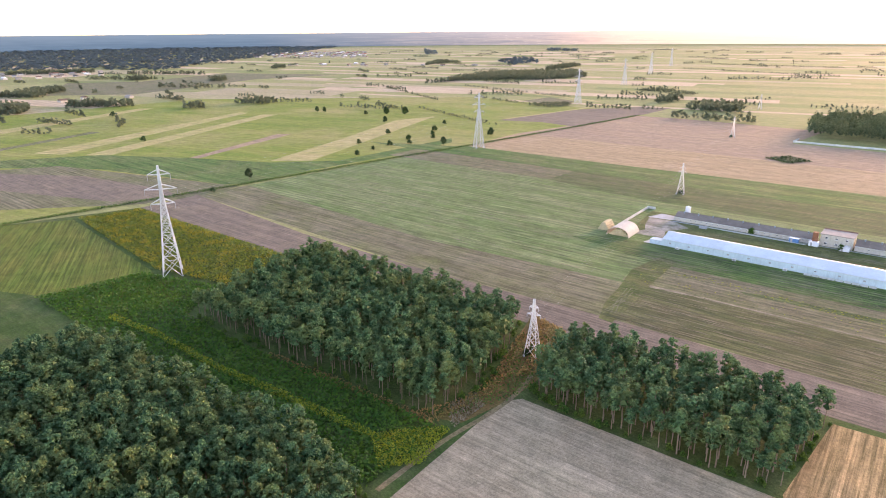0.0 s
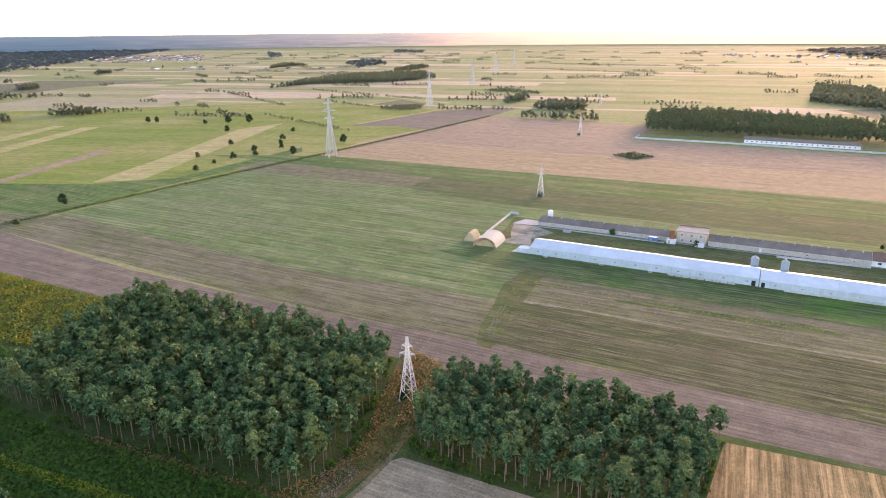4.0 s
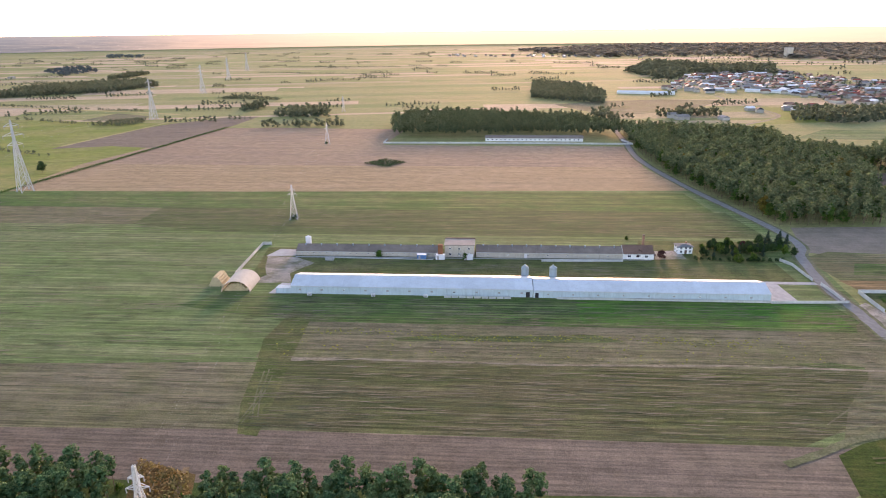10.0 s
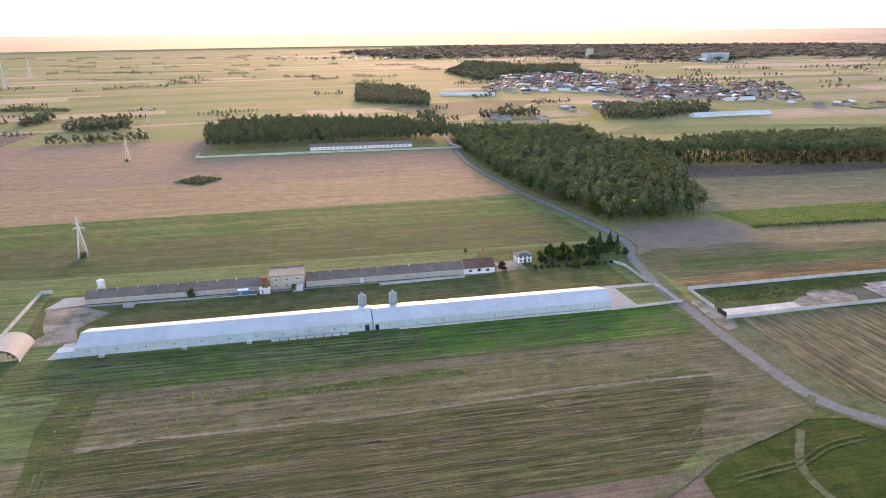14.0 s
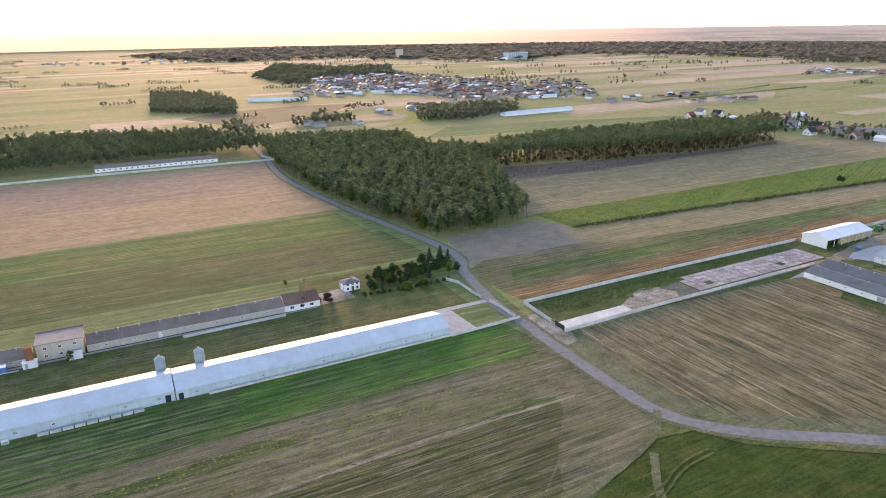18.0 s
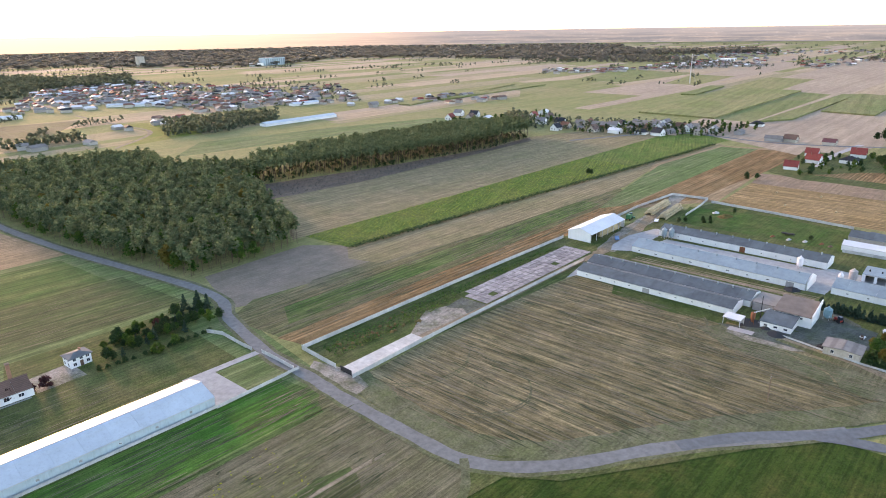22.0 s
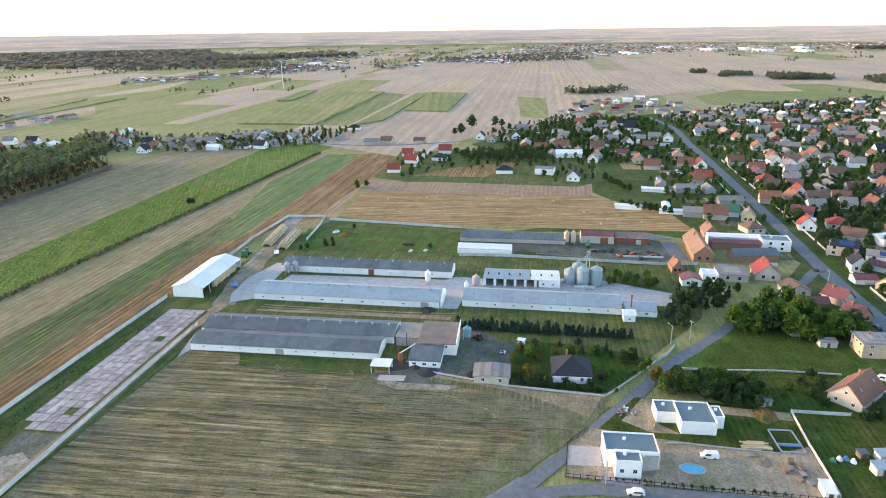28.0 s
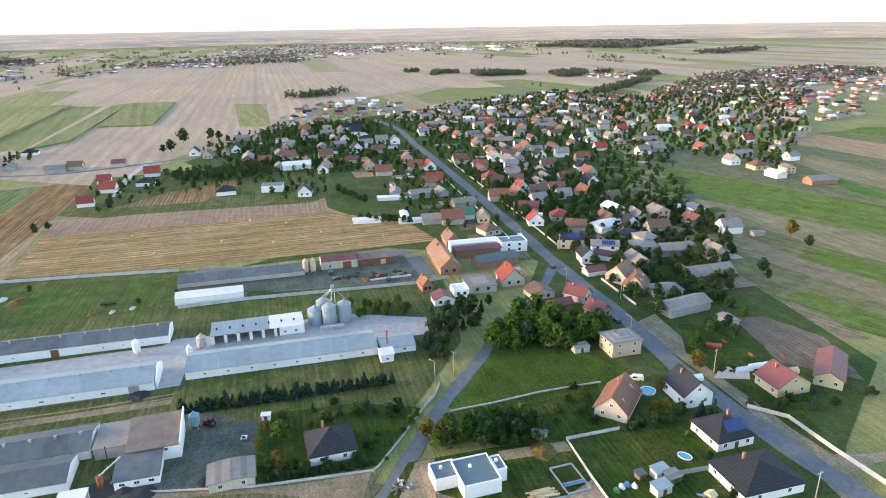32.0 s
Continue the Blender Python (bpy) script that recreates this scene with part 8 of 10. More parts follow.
ground_sheet("garden", [(318.5, 43), (328.7, -4), (309, -3), (303.7, -2.4), (300.6, 14), (300.3, 32), (308, 46)], "lawn", "lush green garden below the meadow", "garden")
ground_sheet("garden", [(303.4, -2.6), (300.2, 13.4), (284.8, 11.5), (272, 9.4), (262, 7), (266, -24), (286, -20), (300, -24), (306, -22)], "lawn", "green lawn of the bungalow gardens", "garden")
ground_sheet("verge", [(281, 68), (293, 65), (290.5, 95), (291, 121), (287, 121), (284, 84)], "dry", "dry grassy verge along the garden wall", "verge")
ground_sheet("track", [(293.8, 66.5), (281, 69), (286, 84), (288.6, 95), (289, 122), (291, 122), (290.3, 95), (291, 80)], "dirt", "dirt lane along the garden wall", "track")
ground_sheet("bare_field", [(369, -71), (368.6, -83), (349.5, -95), (320, -88), (334.5, -68.5)], "bare", "bare grey plot behind the houses", "field")
ground_sheet("garden", [(345, -41), (300, -50), (296, -57), (326, -64), (346, -70), (362, -66), (366, -48)], "lawn", "green yard across the street", "garden")
ground_sheet("paved_drive", [(327, -42), (325, -53), (331, -56), (334, -48)], "paving", "grey paved drive of the yellow house")
ground_sheet("black_yard", [(321.5, 124), (320.5, 100), (303, 97), (299, 110), (300, 121), (310, 126)], "cinder", "dark cinder yard of the farm", "yard")
ground_sheet("garden", [(323, 99), (326, 70), (321, 52), (296, 65), (292.5, 88), (297, 96)], "lawn", "mown garden of the dark-roofed house", "garden")

# the modern house beside the lane junction
house(264.9, 57.2, 12, 8.2, 13.4, 4.6, 0, "flat", "white_wall", "felt_blue", "modern white house with a grey-blue flat roof", 1, chimney=False, parapet=True)
house(259.0, 57.4, 12, 4.6, 6.4, 4.5, 0, "flat", "white_wall", "felt_blue", "white front wing of the modern house", 1, chimney=False, parapet=True)
part("cladding", Shape().box(0, 0, 0.02, 0.08, 4.6, 4.4), "grey_wall", thing("clad_wall", spot(261.4, 51.6, 28), "grey clad wall panel of the modern house", "wall"))
# the new house shell
house(286.4, 40.6, 12, 10.6, 9.6, 3.4, 0, "flat", "white_wall", "felt_blue", "new white flat-roofed house shell without doors", 1, chimney=False, parapet=True, rich=0)
house(287.9, 48.3, 12, 6.6, 6.4, 2.9, 0, "flat", "white_wall", "felt_blue", "lower white wing of the new house", 1, chimney=False, parapet=True, rich=0)
house(288.7, 34.6, 12, 5.6, 2.6, 3.3, 0, "flat", "white_wall", "felt_blue", "narrow white end of the new house", 1, chimney=False, parapet=True, rich=0)

low_wall("garden_wall", [(318.1, 43.1), (320.8, 30.6), (325.3, 14.7), (328.7, -5.2)], 0.35, 0.7, "fence", "pale low wall below the meadow")
fence([(303.7, -2.4), (300.7, 13.5), (284.8, 11.6), (271.8, 9.5), (264, 8.4)], "pale concrete wall between two gardens", 1.2, 4.0)
fence([(291.7, 122.5), (290.7, 96), (293.6, 66), (296, 64.2), (308.5, 57.5), (320.8, 51.4)], "pale concrete wall round the garden", 0.8, 4.2)
fence([(321.5, 51.0), (327, 47.5), (333.5, 45.4)], "pale concrete wall beside the lane", 1.4, 3.6)
fence([(310, -43.5), (303.4, -52.1), (288.6, -55.1), (270, -60)], "pale garden wall across the street", 1.4, 4.5)
fence([(283.1, -9.3), (284.3, -19.0)], "grey board fence between the gardens", 1.6, 3.0, "grey_wall")
low_wall("garden_wall", [(274.6, 47.5), (275.5, 44.9), (278.7, 19.2)], 0.3, 0.5, "concrete", "low concrete edging of the building plot")
bar_fence([(252.6, 71.8), (254.3, 61), (257.4, 38.6), (260.9, 19.5), (262.5, 8.5)], "black metal fence along the lane", 1.4, 1.8, "dark")
bar_fence([(252.6, 71.8), (265.8, 73.2), (275, 68.4)], "black metal fence round the yard", 1.4, 1.2, "dark")
plant_row(BUSH, [(255.4, 61), (258.5, 38.6), (262, 19.5)], 2.2, (0.22, 0.32), "young hedge inside the fence", "small dark plant of a young hedge")

car(251.4, 54.8, 100, "car_white", "white car parked on the lane")
car(248.6, 49.0, 100, "car_white", "white car parked on the lane")
car(271.6, 37.2, 100, "car_white", "small white van parked in the sandy yard", True)
car(329.2, -17.2, 75, "car_white", "white van parked on the meadow", True)
car(326.6, -66.5, 60, "car_dark", "dark car in front of the garages")
car(371.0, -26.0, 8, "car_dark", "dark car on the village street")
car(431.0, -16.5, 8, "car_dark", "dark car on the village street")
car(565.0, 1.0, 8, "car_dark", "dark car on the village street")
car(481.0, -11.5, 8, "car_white", "pale car on the village street")
pool(265.0, 41.5, 2.0, 3.2, 8, "oval blue garden pool in the sandy yard", "paving", 0.5)
pool(321.6, -18.0, 2.3, 2.3, 0, "round blue above-ground garden pool")
pool(290.1, -15.2, 1.9, 1.4, 40, "small blue paddling pool with a pale rim", "car_white", 0.55)
heap(281.8, 51.0, 2.6, 2.2, 1.2, "dirt", "heap of pale building sand", "sand_mound", "sand", 3)
heap(297.0, 21.0, 5.0, 4.0, 1.3, "bracken", "overgrown heap of dug earth", "earth_mound", "earth", 4)
heap(273.8, 24.0, 3.4, 3.0, 0.5, "dirt", "flat heap of spread sand", "sand_mound", "sand", 5)
heap(420.8, 216.0, 6.0, 4.0, 1.4, "bracken", "heap of brown earth in the paddock", "earth_mound", "earth", 6)
heap(424.0, 224.0, 3.2, 2.0, 1.2, "fence", "heap of white rubble in the paddock", "rubble_mound", "rubble", 7)
heap(294.5, 108.0, 2.6, 2.0, 1.4, "rubber", "heap of old tyres and scrap by the outbuilding", "scrap_mound", "scrap", 8)
heap(338.5, 139.0, 4.0, 3.4, 1.2, "coal", "heap of coal at the barn's end", "coal_mound", "coal", 9)
r7 = np.random.default_rng(7)
e = thing("rubble", spot(286.8, 58.6), "scattered boards and white rubble on the grass", "rubble")
for i in range(16):
    part("board", Shape().box(0, 0, 0, 2.0 * r7.uniform(0.4, 1.2), 0.4, 0.2), ("fence", "wood", "roof_grey")[i % 3], e, at=pose(r7.uniform(-3.6, 3), r7.uniform(-2.2, 2.2), r7.uniform(0.2, 0.5), r7.uniform(-8, 8), r7.uniform(-8, 8), r7.uniform(0, 180)))
e = thing("log_pile", spot(279.6, 25.2, 98), "long pile of sawn logs in the yard", "logs")
for i in range(22):
    part("log", Shape().beam((-2.2, 0, 0), (2.2, 0, 0), 0.24, 0.2, 8), "bale", e, at=pose(r7.uniform(-1.9, 1.9), (i % 6 - 2.5) * 0.4, 0.25 + 0.36 * (i // 6), 0, 0, r7.uniform(-4, 4)))
for x, y, n in ((275.6, 27, 2), (271.2, 19.2, 4), (273.2, 15.2, 3), (270.8, 15.4, 3), (272.6, 18.0, 2), (268.8, 16.4, 2), (267.6, 14.2, 3), (275.3, 17.4, 4)):
    e = thing("pallet_stack", spot(x, y, r7.uniform(0, 40)), "stack of wooden pallets and blocks on the yard", "pallets")
    m = ("wood", "brick_wall", "roof_grey", "wood")[int(r7.integers(4))]
    for k in range(n):
        part("pallet", Shape().box(0, 0, 0.3 * k + 0.05, 1.9, 1.3, 0.22), m, e, at=pose(0, 0, 0, 0, 0, r7.uniform(-6, 6)))
e = thing("foundation", spot(285.0, 17.0, 12), "open concrete foundation with a sandy floor", "foundation")
for px, py, sx, sy in ((-5, 0, 0.35, 6.2), (5, 0, 0.35, 6.2), (0, -3.1, 9.6, 0.35), (0, 3.1, 9.6, 0.35), (-1.5, 0, 0.35, 5.8)):
    part("footing", Shape().box(px, py, 0, sx, sy, 0.55), "concrete", e)
part("floor", Shape().box(1.7, 0, 0.06, 6.0, 5.8, 0.1), "dirt", e)
part("beam", Shape().box(-2.6, 0, 0.56, 0.5, 5.4, 0.3), "blue", e)

shed(265.0, 11.2, 8, 2.6, 4.6, 2.2, "white_wall", "roof_white", "white garden hut beside the wall", 0.2)
shed(283.8, -5.6, 20, 4.2, 2.6, 2.2, "steel", "zinc", "pale blue-grey metal garden shed")
shed(277.8, -3.4, 20, 4.4, 2.8, 2.3, "steel", "zinc", "pale blue-grey metal garden shed with a lean roof")
shed(281.6, -8.0, 20, 3.6, 2.8, 2.0, "green_paint", "roof_grey", "dark green garden shed")
shed(303.0, 20.4, 30, 3.4, 2.6, 2.0, "grey_wall", "felt_blue", "small garden shed with a blue-grey roof")
shed(350.0, -5.3, 10, 5.6, 3.0, 2.2, "fence", "roof_grey", "grey slatted shed on the meadow")
shed(283.5, -0.5, 20, 2.2, 2.0, 1.6, "wood", "felt", "low wooden rabbit hutch", 0.2)
shed(311.0, 101.7, 0, 1.2, 1.2, 1.0, "fence", "roof_white", "small white well cover in the yard", 0.05)
shed(320.4, 97.2, 0, 2.4, 1.6, 1.9, "white_wall", "roof_white", "white garden cabin among the shrubs", 0.1)
for x, y, c in ((280.6, 5.2, "steel"), (280.5, 2.1, "white_wall"), (281.2, 3.6, "blue"), (279.4, 7.0, "green_paint")):
    heap(x, y, 1.3, 1.0, 1.2, c, "sheeted heap of garden stores", "sheeted_mound", "heap", int(x * 7))
e = thing("play_frame", spot(273.1, -13.4, 30), "wooden climbing frame with a blue slide", "play frame")
for sx in (-1, 1):
    for sy in (-1, 1):
        part("post", Shape().box(sx, sy, 0, 0.14, 0.14, 2.6), "wood", e)
part("deck", Shape().box(0, 0, 1.2, 2.1, 2.1, 0.12), "wood", e)
part("roof", Shape().profile([(-1.3, 2.5), (1.3, 2.5), (0, 3.3)], -1.2, 1.2), "yellow_wall", e)
part("slide", Shape().beam((1.0, 0, 1.3), (3.4, 0, 0.2), 0.3, n=4), "blue", e)
for k, (x, y) in enumerate(((330.7, -53.5), (332.6, -60.5))):
    e = thing("poly_tunnel", spot(x, y, 8), "low white plastic-sheeted tunnel", "tunnel")
    arc = [(1.4 * math.cos(math.pi * i / 8), 1.3 * math.sin(math.pi * i / 8)) for i in range(9)]
    part("cover", Shape().profile(arc, -3.4, 3.4), "roof_white", e)
    part("door", Shape().box(0, -3.45, 0.05, 0.9, 0.05, 1.0), "grey_wall", e)
e = thing("farm_trailer", spot(346.3, -51.7, 70), "rust-red farm trailer in the yard", "trailer")
part("body", Shape().box(0, 0, 0.8, 5.0, 2.2, 0.9), "car_red", e)
part("drawbar", Shape().beam((2.5, 0, 0.7), (4.2, 0, 0.5), 0.08), "dark", e)
for sx in (-1.2, 1.2):
    for sy in (-1.0, 1.0):
        part("wheel", WHEEL, "rubber", e, at=pose(sx, sy, 0.32, 90, 0, 0))
for x, y in ((340, -62), (351, -58), (338, -72)):
    heap(x, y, 2.2, 1.0, 0.7, "rust", "low heap of old boards and scrap iron", "scrap_mound", "scrap", int(x))
for x, y, a in ((404, 180, 5), (405, 172, 8), (408, 165, 0), (410.5, 158, 4), (409.5, 153.5, 9)):
    heap(x, y, 2.4, 1.2, 0.9, ("fence", "wood", "rust")[int(x) % 3], "row of stored farm scrap in the paddock", "scrap_mound", "scrap", int(y))
e = thing("farm_trailer", spot(412.6, 176, 10), "dark flat farm trailer in the paddock", "trailer")
part("body", Shape().box(0, 0, 0.8, 2.2, 6.0, 0.5), "dark", e)
for sx in (-1.0, 1.0):
    part("wheel", WHEEL, "rubber", e, at=pose(sx, 0.8, 0.32, 0, 90, 0))
for x, y in ((429, 83.5), (425.4, 60), (429.5, 55), (426, 70), (430.5, 64)):
    car(x, y, r7.uniform(0, 180), ("car_dark", "rust", "car_dark")[int(y) % 3], "dark old car standing in the cinder yard")
ground_sheet("cinder_yard", [(419, 150), (427, 152), (455, 98), (456, 52), (423, 44), (420, 100)], "cinder", "dark cinder yard of the workshop", "yard")
for x, y, c in ((310.2, 119.9, "car_red"), (316.3, 123.6, "green_paint")):
    e = thing("farm_machine", spot(x, y, 20), "small parked farm machine in the dark yard", "machine")
    part("body", Shape().profile([(-1.3, 0.5), (1.2, 0.5), (1.2, 1.2), (0.2, 1.35), (0.1, 2.1), (-1.1, 2.1), (-1.3, 1.2)], -0.6, 0.6), c, e)
    for sx in (-0.8, 0.9):
        for sy in (-0.7, 0.7):
            part("wheel", WHEEL, "rubber", e, at=pose(sx, sy, 0.32, 90, 0, 0))
for x, y in ((271, -38.4), (331, -44), (392, -35), (455, -26), (520, -16), (588, -7), (655, 3)):
    pole(x, y, 8.5, "concrete utility pole beside the village street")
for x, y in ((336, 46.6), (252.5, 62.0), (360, -27), (412, -17.6), (470, -9.5)):
    pole(x, y, 7.0, "street lamp on a tall concrete pole", True)
pole(341, 40.1, 8.0, "concrete utility pole at the farm gate")

e = thing("utility_pole", spot(245.9, 103.0, 20), "wooden twin-leg utility pole standing in the stubble", "pole")
for sx in (-0.7, 0.7):
    part("leg", Shape().tube(sx, 0, 0, 8.6, 0.14, 0.10, 8), "wood", e)
part("cross_arm", Shape().box(0, 0, 8.0, 2.6, 0.16, 0.18), "wood", e)
part("brace", Shape().beam((-0.7, 0, 3.2), (0.7, 0, 6.0), 0.06), "wood", e)
for sx in (-1.1, 0, 1.1):
    part("insulator", Shape().tube(sx, 0, 8.18, 8.5, 0.07, 0.05, 8), "fence", e)

# garden planting round the near houses
for x, y, k, s in ((304, 67.9, REDBUSH, 0.5), (305.5, 66, GREENBUSH, 0.5), (302.6, 66.6, GREENBUSH, 0.4), (309.5, 58, GREENBUSH, 0.6), (298, 62.6, GREENBUSH, 0.4), (312, 55.6, BROAD, 0.5), (316, 54, BROAD, 0.45), (293.6, 90, BUSH, 0.8), (296.5, 93, DARKTREE, 0.55), (310, 90, YELLOWTREE, 0.5), (314, 96, YELLOWTREE, 0.55), (318, 92, DARKTREE, 0.5), (307, 97, YELLOWTREE, 0.6), (297.5, 90, YELLOWTREE, 0.65), (323, 84, FIR, 0.4), (320, 66, FIR, 0.4), (318.5, 58.5, DARKTREE, 0.5), (316.6, 61.5, DARKTREE, 0.42),
                   (303, -6, BUSH, 1.0), (306, -9, BUSH, 1.1), (304, -13, DARKTREE, 0.6), (309, -18, YELLOWTREE, 0.7), (307, -21, DARKTREE, 0.6), (311, -24, BUSH, 1.0), (305, -25.5, FIR, 0.7), (307.5, -28, FIR, 0.8), (306, -31, FIR, 0.75), (303, -33.5, BUSH, 0.8), (326, 4, BUSH, 0.9), (322, 2, GREENBUSH, 0.9), (319, 8, BUSH, 0.8), (314, 12, GREENBUSH, 1.0), (312, 6, BUSH, 1.0), (308, 3, BUSH, 0.9), (316, 3, DARKTREE, 0.5), (309, 14, GREENBUSH, 0.7), (313, 20, BUSH, 0.8), (317, 26, GREENBUSH, 0.7), (311, 30, BUSH, 0.7), (306, 26, DARKTREE, 0.5),
                   (312, -58, BUSH, 0.9), (309.6, -55, GREENBUSH, 0.9), (314, -67, FIR, 0.5), (311.5, -63, GREENBUSH, 0.9), (330, -50, GREENBUSH, 0.8), (352, -62, DARKTREE, 0.7), (356, -55, BROAD, 0.7), (349, -47, BROAD, 0.8), (346, -44, BROAD, 0.7), (336, -40.5, YELLOWTREE, 0.9), (274, -20, BUSH, 0.8), (290, -22, BUSH, 0.5), (288, -20.6, BUSH, 0.45), (299, -20, GREENBUSH, 0.6)):
    k.plant(x, y, s, group="garden plants by the lanes")
plant_row(DARKTREE, [(301, 38), (299.6, 30), (299.8, 20)], 3.2, (0.42, 0.6), "dark tree row behind the house shell", "dark bushy tree behind the house shell")
plant_row(BUSH, [(285.8, -20), (287.5, -32)], 1.8, (0.35, 0.45), "low clipped hedge between the bungalows", "low clipped dark hedge bush")
plant_row(BUSH, [(296.5, 66.8), (295, 78), (293.4, 92)], 1.6, (0.5, 0.7), "clipped hedge along the garden wall", "clipped dark garden hedge bush")

# ---- village yards along the street: walls, sheds, cars, drives ----
def street_at(t):
    k = t * (len(ROAD) - 1)
    i = min(int(k), len(ROAD) - 2)
    (ax, ay), (bx, by) = ROAD[i], ROAD[i + 1]
    d = Vector((bx - ax, by - ay)).normalized()
    return Vector((ax + (bx - ax) * (k - i), ay + (by - ay) * (k - i))), d


def beside_street(s0, off):
    """A place s0 metres along the street and off metres to its left."""
    total, here = 0.0, None
    for (ax, ay), (bx, by) in zip(ROAD, ROAD[1:]):
        L = math.hypot(bx - ax, by - ay)
        if total + L >= s0:
            k = (s0 - total) / L
            return (ax + (bx - ax) * k - (by - ay) / L * off, ay + (by - ay) * k + (bx - ax) / L * off)
        total += L
    return ROAD[-1]


s0 = 14.0
while s0 < 330:
    w = float(r7.uniform(14, 24))
    if not 58 < s0 < 80:
        fence([beside_street(s0, -10.5), beside_street(s0 + w - 4, -10.5)], "pale front wall of a village plot", 1.2, 5.0, ("fence", "cream_wall")[int(r7.integers(2))])
    bar_fence([beside_street(s0, -11.5), beside_street(s0, -45 - r7.uniform(0, 30))], "thin fence between two village gardens", 1.2, 9.0, "wood", "garden_fence")
    if s0 > 90:
        fence([beside_street(s0, 9.5), beside_street(s0 + w - 5, 9.5)], "pale front wall of a village plot", 1.1, 5.0)
    s0 += w
for i in range(34):
    s1, off = float(r7.uniform(12, 420)), float(r7.choice((-1, 1)) * r7.uniform(14, 62))
    x, y = beside_street(s1, off)
    if any(math.hypot(x - a, y - b) < 9 for a, b in taken) or (off > 0 and s1 < 130):
        continue
    if i % 3 == 0:
        car(x, y, 8 + r7.uniform(-15, 15), ("car_white", "car_dark", "car_red", "steel")[int(r7.integers(4))], "car parked in a village yard")
    else:
        shed(x, y, 8 + r7.choice((0, 90)), r7.uniform(3, 7), r7.uniform(2.6, 4), 2.3, ("grey_wall", "wood", "cream_wall", "white_wall")[int(r7.integers(4))], ("roof_grey", "felt", "blue", "roof_white", "tile_brown")[int(r7.integers(5))], "small shed in a village garden")
near_spots = scatter([(372, -42), (440, -30), (530, -15), (640, 0), (640, -60), (560, -100), (500, -135), (440, -110), (380, -75)], 6.6, np.random.default_rng(61), (0.5, 0.95))
k9 = 0
rest_trees = []
for x, y, s in near_spots:
    if near_road(x, y, 9) or any(math.hypot(x - a, y - b) < 6.0 for a, b in taken):
        continue
    k9 += 1
    if k9 > 80:
        rest_trees.append((x, y, s))
        continue
    (DARKTREE, BUSH, DARKTREE, BROAD, GREENBUSH, DARKTREE, FIR)[int(r7.integers(7))].plant(x, y, s * 0.95, group="garden trees near the crossing")
DARKTREE.sow("garden_trees", rest_trees, "dark garden trees between the village houses", True, 0.7)

# bales left on the harvested field
for x, y in ((470, 205), (476, 178), (492, 148), (512, 160), (486, 120), (522, 118), (500, 96), (478, 84), (508, 200), (498, 224), (530, 140), (488, 62)):
    bale_at(spot(x, y, 100, 0.1), "round straw bale lying on the harvested field", "bales of the harvested field")

# ---- single trees, bushes and hedges ----
# meadow trees in the west
for x, y, s in ((-367, 89, 1.0), (-379, 292, 1.0), (-387, 364, 1.15), (-348, 53, 0.5), (-477, 299, 0.8), (-544, 345, 1.0), (-582, 405, 1.4), (-604, 391, 1.5), (-633, 379, 0.8), (-688, 350, 1.0), (-695, 343, 1.0), (-491, 392, 0.8)):
    (DARKTREE if s > 0.9 else BUSH).plant(x, y, s if s > 0.9 else s * 2.0, group="meadow trees", label="dark rounded tree standing alone in the meadow")
for x, y, s in ((-395, 204, 1.4), (-409, 231, 1.0), (-415, 255, 1.3), (-410, 275, 1.2), (-420, 314, 1.2), (-612, 91, 1.6), (-857, 130, 1.8), (-440, 330, 1.3), (-445, 240, 1.2), (-430, 290, 1.4), (-460, 350, 1.5), (-398, 372, 1.3)):
    BUSH.plant(x, y, s * 1.1, group="meadow bushes", label="dark bush growing in the green meadow")
for x, y in ((-127.7, 280.3), (-214.6, 534.2), (-44.3, 37.0)):
    for k in range(3):
        BUSH.plant(x + random.uniform(-1.6, 1.6), y + random.uniform(-1.6, 1.6), 0.75, group="bushes under the pylons", label="dark bush at the foot of a pylon")
for x, y in ((449.5, 343), (452, 342), (521, 257), (525, 259), (530, 254)):
    DARKTREE.plant(x, y, 0.62, group="field bushes", label="dark bush on the edge of the fields")

# garden of the west farm
for x, y, k, s in ((97, 259, DARKTREE, 0.75), (101, 268, DARKTREE, 0.8), (106, 262, BROAD, 0.7), (110, 273, BROAD, 0.75), (114, 264, FIR, 0.75), (118, 275, REDBUSH, 1.2), (121, 266, DARKTREE, 0.7), (126, 280, DARKTREE, 0.8), (125, 264, FIR, 0.7), (131, 284, FIR, 1.05), (134, 279, FIR, 1.2), (137, 286, FIR, 1.1), (138, 277, FIR, 1.25), (135, 266, BROAD, 0.9), (112, 253, GREENBUSH, 1.5), (119, 256, GREENBUSH, 1.6), (128, 270, DARKTREE, 0.65), (104, 275, DARKTREE, 0.7), (140, 270, BUSH, 1.2), (67.5, 249, REDBUSH, 1.3), (73, 250, REDBUSH, 1.1), (77.5, 251, REDBUSH, 1.25), (-14, 230, GREENBUSH, 1.3), (-56, 226, GREENBUSH, 1.5), (62, 275, BROAD, 0.45)):
    k.plant(x, y, s * 0.85, group="garden plants of the west farm")
for i in range(44):
    t = i / 43
    (DARKTREE, BROAD, FIR, DARKTREE)[i % 4].plant(99 + 38 * t + random.uniform(-2, 2), 262 + 16 * t + random.uniform(-7, 7), random.uniform(0.38, 0.6), group="garden plants of the west farm")
plant_row(BUSH, [(92, 252), (112, 254), (134, 258)], 2.6, (0.45, 0.65), "clipped hedge by the drive", "low dark clipped hedge bush")
